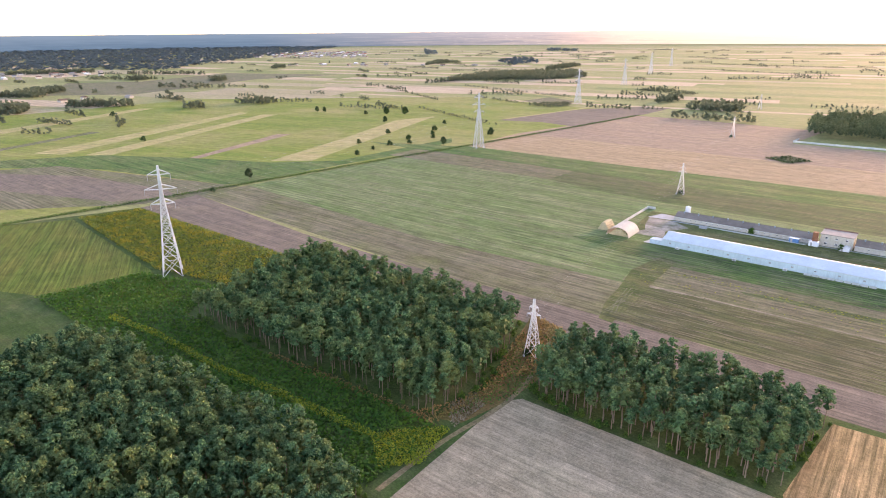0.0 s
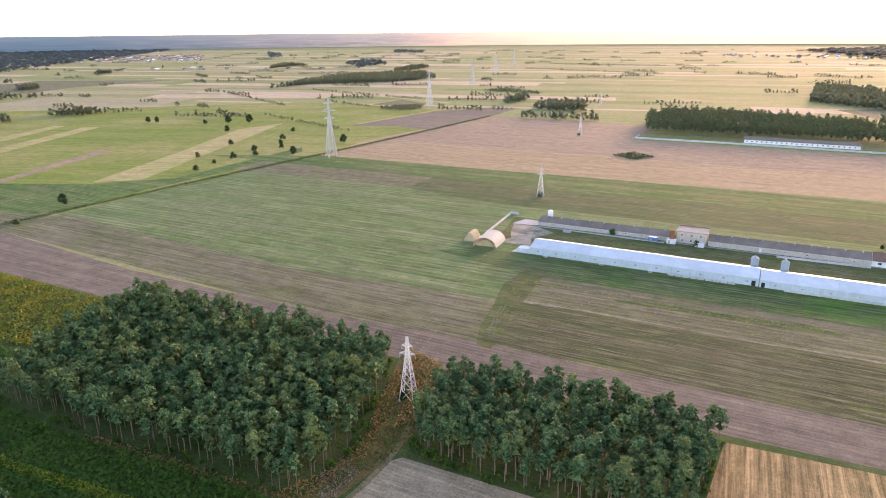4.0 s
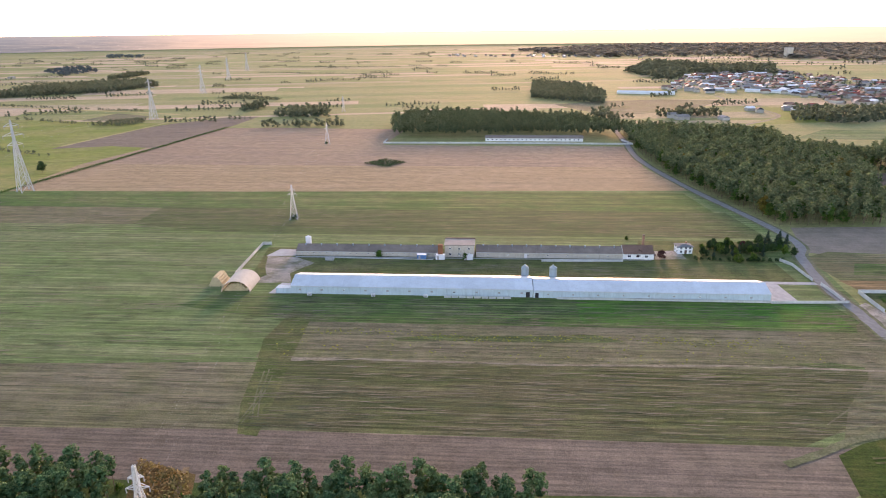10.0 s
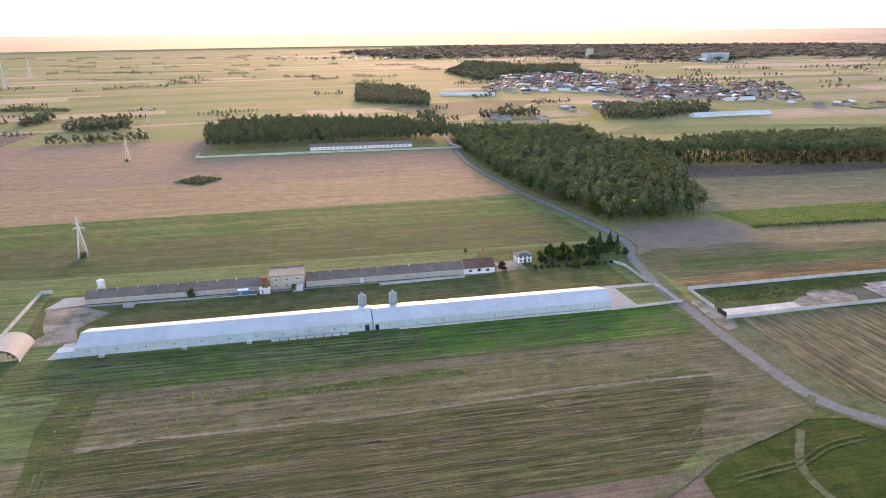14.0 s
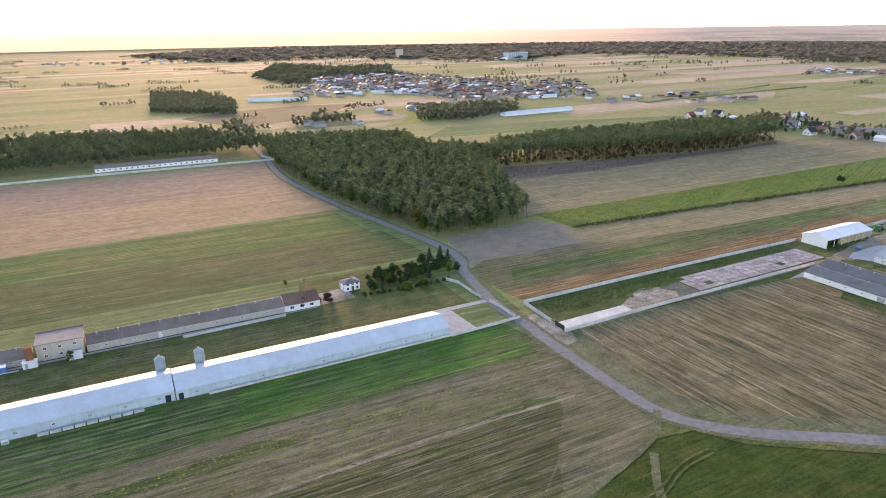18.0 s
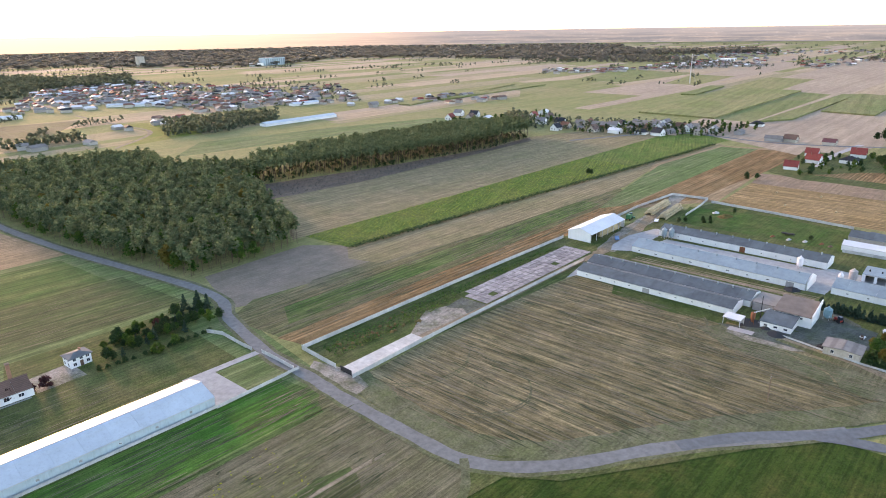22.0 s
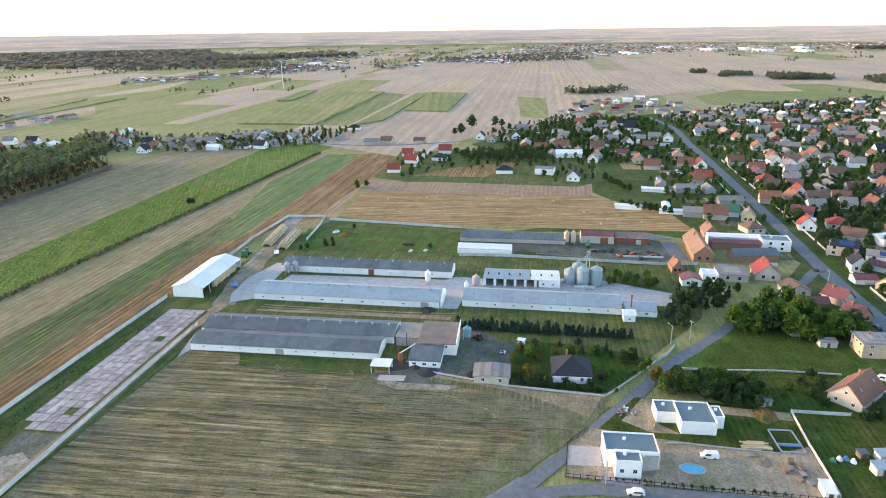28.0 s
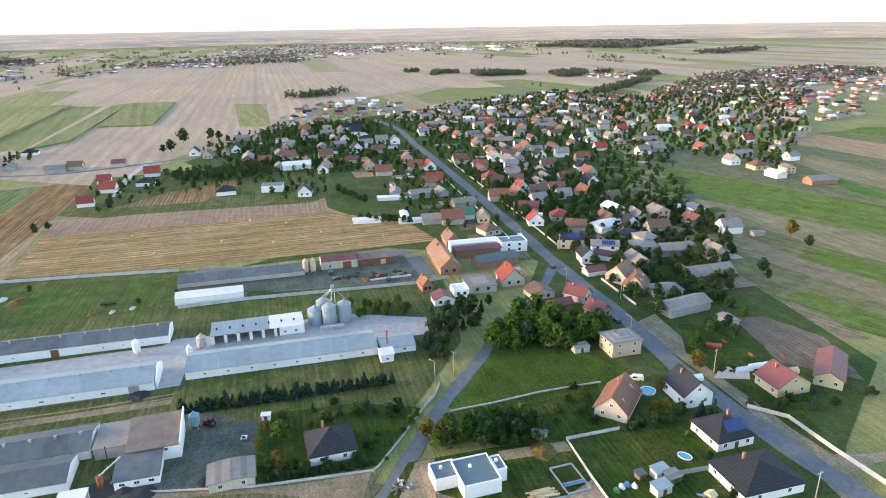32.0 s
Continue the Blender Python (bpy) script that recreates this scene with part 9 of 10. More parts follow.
plant_row(GREENBUSH, [(96, 268), (112, 277), (130, 287)], 3.2, (0.7, 1.0), "hedge behind the garden")

# hedge and garden of the east farm
plant_row(THUJA, [(326.5, 124), (331, 92), (336.5, 60)], 1.5, (1.1, 1.8), "conifer hedge of the farm")
plant_row(FIR, [(327, 118), (330, 100), (335.5, 64)], 4, (0.5, 0.85), "taller conifers in the hedge")
for x, y, k, s in ((299, 91, YELLOWTREE, 0.7), (303, 95, BROAD, 0.65), (309, 92, BROAD, 0.75), (313, 90, YELLOWTREE, 0.45), (296, 84, BUSH, 1.0), (318, 80, GREENBUSH, 1.4), (320, 76, FIR, 0.5), (321, 71, GREENBUSH, 1.2), (323, 68, FIR, 0.55), (318, 62, DARKTREE, 0.6), (322, 59, BUSH, 1.2), (306, 66, GREENBUSH, 0.8), (309, 65, GREENBUSH, 0.6), (297, 78, BUSH, 0.9), (299, 71, BUSH, 0.8), (297.5, 86, BUSH, 0.9), (315, 84, YELLOWTREE, 0.4), (326, 78, BUSH, 0.8)):
    k.plant(x, y, s, group="garden plants of the dark-roofed house")
plant_row(BUSH, [(292, 94), (295.5, 68)], 1.9, (0.5, 0.7), "clipped hedge along the garden wall", "clipped dark garden hedge bush")
for x, y in ((398, 216), (402, 219), (406, 217), (400, 213), (431, 216), (418, 150), (412, 164), (389, 226), (392, 224)):
    DARKTREE.plant(x, y, 0.42, group="bushes of the farm paddock", label="dark bush in the farm paddock")
for i in range(16):
    BROAD.plant(random.uniform(385, 399), random.uniform(52, 76), random.uniform(0.4, 0.7), group="shrubs behind the grain bins", label="bushy green shrub behind the grain bins")
for x, y in ((380, 44), (384, 38), (388, 32), (382, 30), (376, 36), (372, 33), (368, 38), (364, 41), (360, 44), (356, 42), (352, 46), (371, 29), (379, 26), (386, 24), (392, 20), (374, 42), (370, 44), (366, 45), (362, 47), (358, 47), (377, 40), (366, 41), (372, 38), (381, 34), (385, 28), (354, 44), (350, 43)):
    (FIR if random.random() < 0.6 else DARKTREE).plant(x, y, random.uniform(0.65, 1.0), group="firs at the farm gate", label="blue-green fir beside the farm gate")
# clump of broadleaf trees at the crossing of the lanes
for x, y, s in scatter([(353, 27), (363, 26), (377, 10), (374, -4), (368, -14), (358, -20), (352, -12), (351, 8)], 4.6, np.random.default_rng(8), (0.75, 1.2)):
    (DARKTREE if random.random() < 0.15 else BROAD).plant(x, y, s * 1.15, group="trees at the crossing of the lanes", label="full green maple at the crossing of the lanes")
for i in range(38):
    t = i / 37
    k = YELLOWTREE if i < 4 or random.random() < 0.12 else DARKTREE if random.random() < 0.5 else BROAD
    k.plant(302 + 5 * t + random.uniform(-3, 4), 51 - 31 * t + random.uniform(-2, 2), random.uniform(0.65, 0.95), group="tree belt behind the new house", label="young tree of the belt behind the new house")
for x, y, k, s in ((333, -40, YELLOWTREE, 0.9), (322, -22, YELLOWTREE, 0.7), (309, -15, YELLOWTREE, 0.75), (305, -17, BROAD, 0.6), (460, -152, YELLOWTREE, 1.3), (442, -150, DARKTREE, 0.8), (384, -75, DARKTREE, 0.7), (374, -72, DARKTREE, 0.8), (368, -75, BROAD, 0.7), (360, -64, DARKTREE, 0.8), (357, -58, BROAD, 0.6), (363, -58, DARKTREE, 0.6), (386, -57, BROAD, 0.6), (412, -108, DARKTREE, 0.9), (404, -106, DARKTREE, 0.7), (330, -46, DARKTREE, 0.5), (311, -45, FIR, 0.6), (308, -52, BUSH, 0.9), (307, -62, FIR, 0.6), (309, -70, BUSH, 0.9), (312, -84, BUSH, 1.0)):
    k.plant(x, y, s, group="garden trees by the street")
# village gardens
rngv = np.random.default_rng(21)
spots = scatter([(440, -45), (470, -110), (640, -170), (880, -210), (1120, -330), (1250, -230), (1100, -40), (960, 50), (930, 190), (690, 190), (640, 60), (560, 60), (500, 30)], 15.5, rngv, (0.45, 1.0))
n = 0
for x, y, s in spots:
    if near_road(x, y, 7) or any(math.hypot(x - a, y - b) < 7.5 for a, b in taken) or n > 45:
        continue
    n += 1
    k = (DARKTREE, BROAD, DARKTREE, BUSH, BROAD, FIR, GREENBUSH)[int(rngv.integers(7))]
    k.plant(x, y, s * (1.5 if k in (BUSH, GREENBUSH) else 0.95), group="garden trees of the village")
more = [p for p in scatter([(470, -45), (480, -110), (640, -170), (880, -210), (1120, -330), (1250, -230), (1100, -40), (960, 50), (930, 190), (690, 190), (640, 60), (560, 60), (500, 30)], 9.0, rngv, (0.45, 1.0))
        if not near_road(p[0], p[1], 6) and not any(math.hypot(p[0] - a, p[1] - b) < 7.0 for a, b in taken) and rngv.random() < 0.75]
more += [q for q in scatter([(610, -240), (720, -165), (880, -200), (1120, -300), (1155, -470), (1155, -615), (950, -480), (778, -372)], 11, rngv, (0.6, 1.1)) if rngv.random() < 0.8]
for poly, gap in (([(556, 662), (666, 640), (710, 630), (690, 590), (640, 560), (600, 560)], 11), ([(600, 500), (700, 480), (790, 400), (770, 372), (690, 372), (640, 420)], 10), ([(560, 240), (640, 276), (690, 240), (680, 150), (650, 105), (592, 96), (575, 130), (620, 150), (600, 215)], 13), ([(690, 190), (800, 240), (900, 190), (960, 70), (860, 60), (700, 60)], 12)):
    more += [q for q in scatter(poly, gap, rngv, (0.4, 1.0)) if not any(math.hypot(q[0] - a, q[1] - b) < 7.0 for a, b in taken) and not near_road(q[0], q[1], 6)]
GARDENDARK.sow("garden_trees", more[::2], "dark garden trees and shrubs between the village houses", False)
GARDEN.sow("garden_trees", more[1::2], "green garden trees and shrubs between the village houses", False)
DARKTREE.sow("hedge_block", scatter([(677, 226), (687, 153), (650, 147), (639, 220)], 6.5, rngv, (0.6, 0.9)), "dense dark hedge block behind the houses", True, 0.5)
for x0, y0, x1, y1, g in ((683, 92, 696, 172, 4.5), (510, 44, 520, 76, 4.0), (590, 92, 560, 72, 5.0)):
    plant_row(DARKTREE, [(x0, y0), (x1, y1)], g, (0.6, 0.85), "tall dark hedge rows", "dark tree of the tall hedge row")
for x, y, s in ((774, 256, 1.5), (821, 258, 1.9), (834, 234, 1.5), (842, 228, 1.2), (770, 262, 1.1)):
    DARKTREE.plant(x, y, s, group="tall trees behind the village", label="tall dark broadleaf tree behind the village")


# ---- standing crops and rough growth ----
def mass(name, poly, gap, kind_mat, size, height, label, cat, seed=1, flat_top=0.3):
    r = np.random.default_rng(seed)
    pts = np.array([(x, y) for x, y, _ in scatter(poly, gap, r)])
    n = len(pts)
    c = np.column_stack([pts, r.uniform(height * (1 - flat_top), height, n)])
    d = r.normal(size=(n * 2, 3)) * 0.5 + np.array([0, 0, 0.9])
    d /= np.linalg.norm(d, axis=1)[:, None]
    c = np.repeat(c, 2, 0)
    c[1::2, 2] *= 0.5
    c[1::2, :2] += r.normal(scale=gap * 0.3, size=(n, 2))
    s = np.cross(d, r.normal(size=(2 * n, 3)))
    s /= np.linalg.norm(s, axis=1)[:, None]
    t = np.cross(d, s)
    w = size * r.uniform(0.6, 1.3, (2 * n, 1))
    v = np.stack([c - s * w, c - t * w * 0.7, c + s * w, c + t * w * 0.7], 1).reshape(-1, 3)
    v[:, 2] = np.maximum(v[:, 2], 0.05)
    return tagged(new(name, array_mesh(name, v, np.arange(len(v)).reshape(-1, 4), kind_mat)), label, cat, kind="stuff")


mass("sunflower_crop", [(-336, -34), (-334, 1), (-190, 25), (-174, -13), (-216, -29)], 0.95, "sunflower", 0.55, 1.5, "standing crop of yellow-green sunflowers", "crop", 31)
mass("green_crop", [(-176, -16), (-155, -38), (-104, -30), (-71, -21), (-38, -15), (-31, -13), (-27, -43), (-120, -62), (-215, -78), (-215, -35)], 0.9, "maize", 0.55, 1.3, "dark green standing crop between the pine plots", "crop", 32)
mass("maize_strip", [(214, 343), (223, 311), (300, 319), (400, 329), (500, 339), (500, 392), (450, 383), (300, 357)], 2.2, "bright_crop", 0.42, 0.4, "sparse tall tufts in the bright grass strip", "crop", 33)
mass("ditch_growth", [(p[0] - 2.4, p[1]) for p in DITCH] + [(p[0] + 2.4, p[1]) for p in reversed(DITCH)], 1.1, "leaf", 0.5, 1.1, "dark reeds and scrub along the ditch", "scrub", 34)
mass("field_edge_growth", [(223, 308), (300, 316), (400, 326), (575, 343), (640, 350), (640, 354), (575, 347), (400, 330), (300, 320), (221, 312)], 1.0, "leaf_dark", 0.6, 1.3, "dark hedge line beside the green strip", "scrub", 35)
mass("brush", [(233, 435), (240, 476), (337, 472), (405, 474), (470, 476), (535, 492), (530, 484), (402, 458), (315, 440), (271, 436)], 2.3, "heath", 0.5, 0.8, "low brush of the cleared strip", "scrub", 36)
mass("track_growth", [(-58, 47), (-46, 53), (-32, 26), (-30, 12), (-36, -10), (-40, 12)], 1.0, "leaf", 0.35, 0.7, "rough growth beside the forest track", "scrub", 37)
mass("pit_growth", [(-144, 446), (-132, 466), (-110, 456), (-121, 434)], 1.5, "leaf_dark", 0.8, 1.2, "round patch of scrub in the tan field", "scrub", 38)
mass("meadow_growth", [(317, 22), (326, 40), (360, 16), (345, -8), (331, -16)], 0.8, "meadow_tufts", 0.28, 0.4, "unmown grass of the lane-side meadow", "grass", 39)
mass("compound_growth", [(160, 209), (158, 219), (210, 229), (300, 243), (306, 240), (226, 226), (222, 222), (196, 216)], 1.1, "leaf", 0.4, 0.6, "rough grass inside the compound", "grass", 40)

mass("weeds", [uv(-38, 150), uv(-10, 152), uv(30, 148), uv(80, 151), uv(130, 149), uv(130, 143), uv(80, 146), uv(30, 142), uv(-10, 147), uv(-38, 146)], 2.0, "gold_crop", 0.4, 0.12, "scattered yellow-green weeds in the dry stubble", "grass", 47)
mass("weeds", [uv(-44, 140), uv(60, 140), uv(150, 156), uv(150, 132), uv(-40, 130)], 5.0, "gold_crop", 0.4, 0.12, "sparse green weeds in the dry stubble", "grass", 48)
mass("crop_edge", [(-172, -62), (-144, -53.5), (-107, -47.5), (-64.5, -37), (-41, -31.5), (-30, -37), (-24, -28), (-31, -12), (-37, -20), (-42, -29), (-66, -34), (-108, -45), (-146, -51), (-174, -59)], 0.55, "gold_crop", 0.35, 1.4, "bright yellow-green edge rows of the crop", "crop", 42)
mass("bramble", [(-66, 62), (-50, 60), (-40, 46), (-34, 30), (-38, 22), (-46, 40), (-60, 54)], 0.8, "bramble", 0.45, 0.9, "rust-brown bramble and dry grass between the pine plots", "scrub", 43)
mass("bramble", [(-58, 46), (-42, 14), (-40, 0), (-44, -14), (-75, -20), (-105, -28), (-104, -31), (-70, -23), (-36, -15), (-36, 10), (-52, 50)], 0.9, "bramble", 0.4, 0.8, "brown undergrowth along the edge of the pines", "scrub", 44)
mass("brush_heap", [(-41, -3), (-39.5, 6), (-33, 3), (-30.5, -11), (-35, -9)], 0.6, "brush", 0.3, 0.6, "heap of pale cut brushwood beside the pines", "brushwood", 45)
STREAK = np.random.default_rng(60)


def streaks(name, poly, turn, count, length, width, mat, label):
    """Thin uneven lines of straw or weeds left along the rows of a field."""
    xs, ys = [p[0] for p in poly], [p[1] for p in poly]
    c, s = math.cos(radians(turn)), math.sin(radians(turn))
    verts, quads, made = [], [], 0
    while made < count:
        x, y = STREAK.uniform(min(xs), max(xs)), STREAK.uniform(min(ys), max(ys))
        if not inside(x, y, poly):
            continue
        made += 1
        far, half = STREAK.uniform(*length), STREAK.uniform(*width) / 2
        bend = STREAK.normal(0, 0.012)
        for i in range(4):
            u = far * (i / 3 - 0.5)
            v = STREAK.normal(0, 0.12) + bend * u
            h = half * (0.25 if i in (0, 3) else STREAK.uniform(0.6, 1.3))
            for d in (-h, h):
                px, py = x + c * u - s * (v + d), y + s * u + c * (v + d)
                verts.append((px, py, GROUND_TOP + 0.004 + 0.0006 * (made % 9)))
        k = 8 * (made - 1)
        quads += [(k + 2 * i, k + 2 * i + 2, k + 2 * i + 3, k + 2 * i + 1) for i in range(3)]
    tagged(new(name, array_mesh(name, np.array(verts), np.array(quads), mat)), label, "field residue", kind="stuff")


BAND_DRY = [uv(-40, 128), uv(172, 128), uv(174, 157), uv(-44, 158)]
BAND_STUBBLE = [uv(-33, 88), uv(116, 88), uv(134, 97), uv(152, 108), uv(164, 122), uv(170, 128), uv(-38, 128)]
BAND_GREEN = [uv(-44, 158), uv(172, 158), uv(168, 181), uv(-75, 181)]
BAND_WEST = [(-330, 60), (-345, 200), (-340, 300), (-120, 330), (-130, 200), (-66, 150), (-52, 85), (-135, 68)]
BAND_BACK = [uv(-300, 268), uv(172, 268), uv(165, 316), uv(-280, 316)]
BAND_ROWS = [(160, 188), (160, 165), (166, 142), (180, 126), (208, 113), (250, 88), (278, 74), (286, 95), (280, 120), (284, 160), (278, 204), (229, 202)]
BAND_LONG = [(158, 232), (147, 262), (160, 275), (290, 283), (420, 300), (395, 264), (330, 254), (265, 245)]
YARD = [uv(-50, 206), uv(140, 206), uv(120, 228), uv(-45, 226)]
for poly, turn, pale, dark in ((BAND_DRY, FIELD_TURN, 420, 300), (BAND_STUBBLE, FIELD_TURN, 520, 380), (BAND_GREEN, FIELD_TURN, 330, 260), (BAND_WEST, FIELD_TURN, 1000, 900), (BAND_BACK, FIELD_TURN, 420, 420), (BAND_ROWS, -79, 1100, 450), (BAND_LONG, FIELD_TURN, 420, 420), (YARD, FIELD_TURN, 160, 60)):
    reach = 0.4 if poly is BAND_DRY else 1.0
    streaks("straw_lines", poly, turn, pale, (2.5 * reach, 18 * reach), (0.10, 0.34), "straw_line", "thin pale lines of straw along the rows")
    streaks("weed_lines", poly, turn, dark, (2.5 * reach, 14 * reach), (0.2, 0.5), "weed_line", "dark green lines of weeds along the rows")

for pts, m in (([(789, 545), (993, 581), (1199, 640), (1208, 531), (802, 448)], "far_meadow"), ([(808, 398), (1189, 461), (1205, 444), (856, 381)], "far_green"), ([(955, 392), (1215, 447), (1210, 377), (956, 331)], "far_green"), ([(700, 880), (1010, 960), (1020, 930), (705, 850)], "far_green"), ([(620, 850), (980, 1010), (990, 985), (625, 828)], "far_meadow"), ([(1030, 640), (1200, 690), (1210, 668), (1040, 620)], "far_green")):
    tagged(new("maize_block", Shape().sheet(pts, 0.0, 2.0).mesh("maize_block", m)), "block of tall standing maize far off", "crop", kind="stuff")

# ---- garden plots of the village ----
plots = {k: Shape() for k in ("lawn", "rough", "dirt", "dry", "grass", "cinder", "paving")}
names = ["lawn", "rough", "dirt", "dry", "lawn", "grass", "cinder", "paving", "lawn"]
for x, y, s in scatter([(375, -45), (395, -85), (470, -125), (640, -170), (880, -210), (1120, -330), (1250, -230), (1100, -40), (960, 50), (930, 190), (690, 190), (640, 60), (560, 60), (500, 30)], 20, rngv, (0.7, 1.3)):
    if near_road(x, y, 16):
        continue
    w, h, a = rngv.uniform(6, 13) * s, rngv.uniform(8, 17) * s, radians(8 + rngv.uniform(-4, 4))
    c, q = math.cos(a), math.sin(a)
    k = names[int(rngv.integers(len(names)))]
    plots[k].sheet([(x + c * px - q * py, y + q * px + c * py) for px, py in ((-w / 2, -h / 2), (w / 2, -h / 2), (w / 2, h / 2), (-w / 2, h / 2))], 0.02 + level[0] + 0.0004 * len(plots[k].f) + 0.005 * names.index(k))
for k, sh in plots.items():
    tagged(new("garden_plots", sh.mesh("garden_plots", k)), "garden plots, lawns and yards between the houses", "gardens", kind="stuff")

# ---- far buildings ----
e = thing("far_farm_building", spot(-40, 563, 8), "long white farm building below the forest", "building")
part("wall", Shape().box(25, 20, 0, 95, 10, 3), "white_wall", e)
part("roof", Shape().profile([(-5.6, 3), (5.6, 3), (0, 5.4)], -48, 48), "felt_brown", e, at=pose(25, 20, 0, 0, 0, 90))
for i in range(22):
    window(e, -20 + i * 4.2, 14.97, 1.1, 1.4, 1.2, 0)
fence([(-160.5, 545), (-60, 561), (76, 577), (66, 600)], "long white wall round the far farm", 1.7, 6.0)
fence([(-160.5, 545), (-163, 566)], "white wall round the far farm", 1.7, 6.0)
e = thing("office_block", spot(1010, 2190, 20), "large pale industrial block far across the plain", "building")
part("wall", Shape().box(0, 0, 0, 90, 30, 24), "barn_wall", e)
part("roof", Shape().box(0, 0, 24, 91, 31, 1), "roof_grey", e)
for i in range(9):
    part("bay", Shape().box(-40 + i * 10, -15.2, 2, 6.5, 0.6, 19), "zinc", e)
part("annex", Shape().box(-70, 0, 0, 45, 20, 10), "white_wall", e)
for k, (x, y, L, t) in enumerate(((427, 786, 110, 12), (115, 1091, 92, -9), (318, 1133, 84, -28), (255, 1444, 70, 4), (520, 960, 50, 12))):
    e = thing("long_white_shed", spot(x, y, t), "long white poultry shed near the far village", "shed")
    part("wall", Shape().box(0, 0, 0, L, 12, 3), "white_wall", e)
    part("roof", Shape().profile([(-6.4, 3), (6.4, 3), (0, 5.2)], -L / 2, L / 2), "barn_sheet", e, at=pose(0, 0, 0, 0, 0, 90))
e = thing("silo_tower", spot(656, 2465, 20), "tall pale tower block far across the plain", "building")
part("wall", Shape().box(0, 0, 0, 22, 18, 34), "cream_wall", e)
part("roof", Shape().box(0, 0, 34, 23, 19, 1), "roof_grey", e)


def far_village(name, polys, gap, seed, label, extra=()):
    """Houses too far and too many to count, as one mass: bodies and roofs."""
    r = np.random.default_rng(seed)
    body, roofs = Shape(), {"tile_orange": Shape(), "tile_brown": Shape(), "roof_grey": Shape(), "roof_white": Shape(), "tile_red": Shape(), "cement_roof": Shape(), "tile_dark": Shape()}
    names = ["tile_orange", "tile_brown", "roof_grey", "roof_grey", "tile_brown", "tile_red", "cement_roof", "tile_dark", "roof_white"]
    for spots in [[q for q in scatter(poly, gap, r, (0.7, 1.3), 0.45) if r.random() > 0.3] for poly in polys] + [list(extra)]:
        for x, y, s in spots:
            L, W, h, a = 12 * s, 9 * s, r.uniform(2.8, 4.4), r.choice((8, 98)) + r.uniform(-15, 15)
            body.box(x, y, 0, L, W, h, a)
            sh = roofs[names[r.integers(9)]]
            c, q = math.cos(radians(a)), math.sin(radians(a))
            v = [(-L / 2 - 0.4, -W / 2 - 0.4, h), (L / 2 + 0.4, -W / 2 - 0.4, h), (L / 2 + 0.4, W / 2 + 0.4, h), (-L / 2 - 0.4, W / 2 + 0.4, h), (-L / 2 - 0.4, 0, h + 2.4), (L / 2 + 0.4, 0, h + 2.4)]
            sh.add([(x + c * px - q * py, y + q * px + c * py, pz) for px, py, pz in v], [(0, 1, 5, 4), (2, 3, 4, 5), (1, 2, 5), (3, 0, 4), (3, 2, 1, 0)])
    ob = tagged(new(name, body.mesh(name, "far_wall")), label, "houses", kind="stuff")
    for m, sh in roofs.items():
        if sh.f:
            k = new("roofs", sh.mesh("roofs", m))
            k.parent = ob
    return ob


far_village("distant_houses", [[(150, 1168), (198, 1108), (275, 1139), (366, 1076), (407, 1140), (437, 1401), (333, 1585), (236, 1552)], [(355, 977), (474, 1000), (539, 955), (643, 1157), (494, 1225), (457, 1339)], [(110, 770), (150, 765), (200, 775), (190, 800), (120, 800)], [(210, 850), (260, 840), (270, 880), (220, 890)], [(560, 830), (800, 880), (820, 920), (560, 900)]], 22, 1, "houses of a village far across the fields")
far_village("distant_houses", [[(217, 1540), (443, 1731), (552, 1412), (595, 1258), (737, 1245), (605, 934), (512, 940), (479, 998), (376, 948), (333, 1103), (239, 1319)], [(242, 896), (341, 966), (327, 892), (244, 831)], [(658, 770), (696, 840), (808, 824), (758, 776)], [(1224, 1144), (1442, 1144), (1575, 1175), (1560, 1100)], [(1654, 1159), (2020, 1191), (1858, 882), (1747, 946), (1580, 1004)]], 25, 9, "pale houses of a large village far across the fields")
far_village("distant_houses", [[(811, -398), (869, -486), (955, -577), (1100, -720), (1300, -900), (1500, -800), (1300, -600), (1000, -480), (900, -420)], [(1150, -350), (1500, -620), (1700, -1000), (1500, -1100), (1250, -700), (1050, -420)], [(1560, -520), (1750, -420), (1760, -380), (1540, -470)]], 26, 2, "houses of the village's far end", FAR_HOMES)
far_village("distant_houses", [[(2000, 950), (2400, 700), (2450, 800), (2050, 1100)], [(2400, 1300), (3000, 900), (3100, 1200), (2500, 1700)], [(2700, 600), (3700, -200), (3800, 300), (2900, 900)], [(3000, -300), (3900, -1200), (3900, -500), (3100, 100)], [(1250, 1180), (1500, 1100), (1500, 1130), (1260, 1220)]], 55, 3, "scattered houses of a distant town")
far_village("distant_houses", [[(-1200, 150), (-1000, 60), (-950, 120), (-1150, 260)], [(-1900, 900), (-1300, 1400), (-1200, 1500), (-1900, 1100)], [(-600, 2600), (200, 2500), (200, 2700), (-600, 2800)]], 60, 4, "scattered farmsteads far across the meadows")

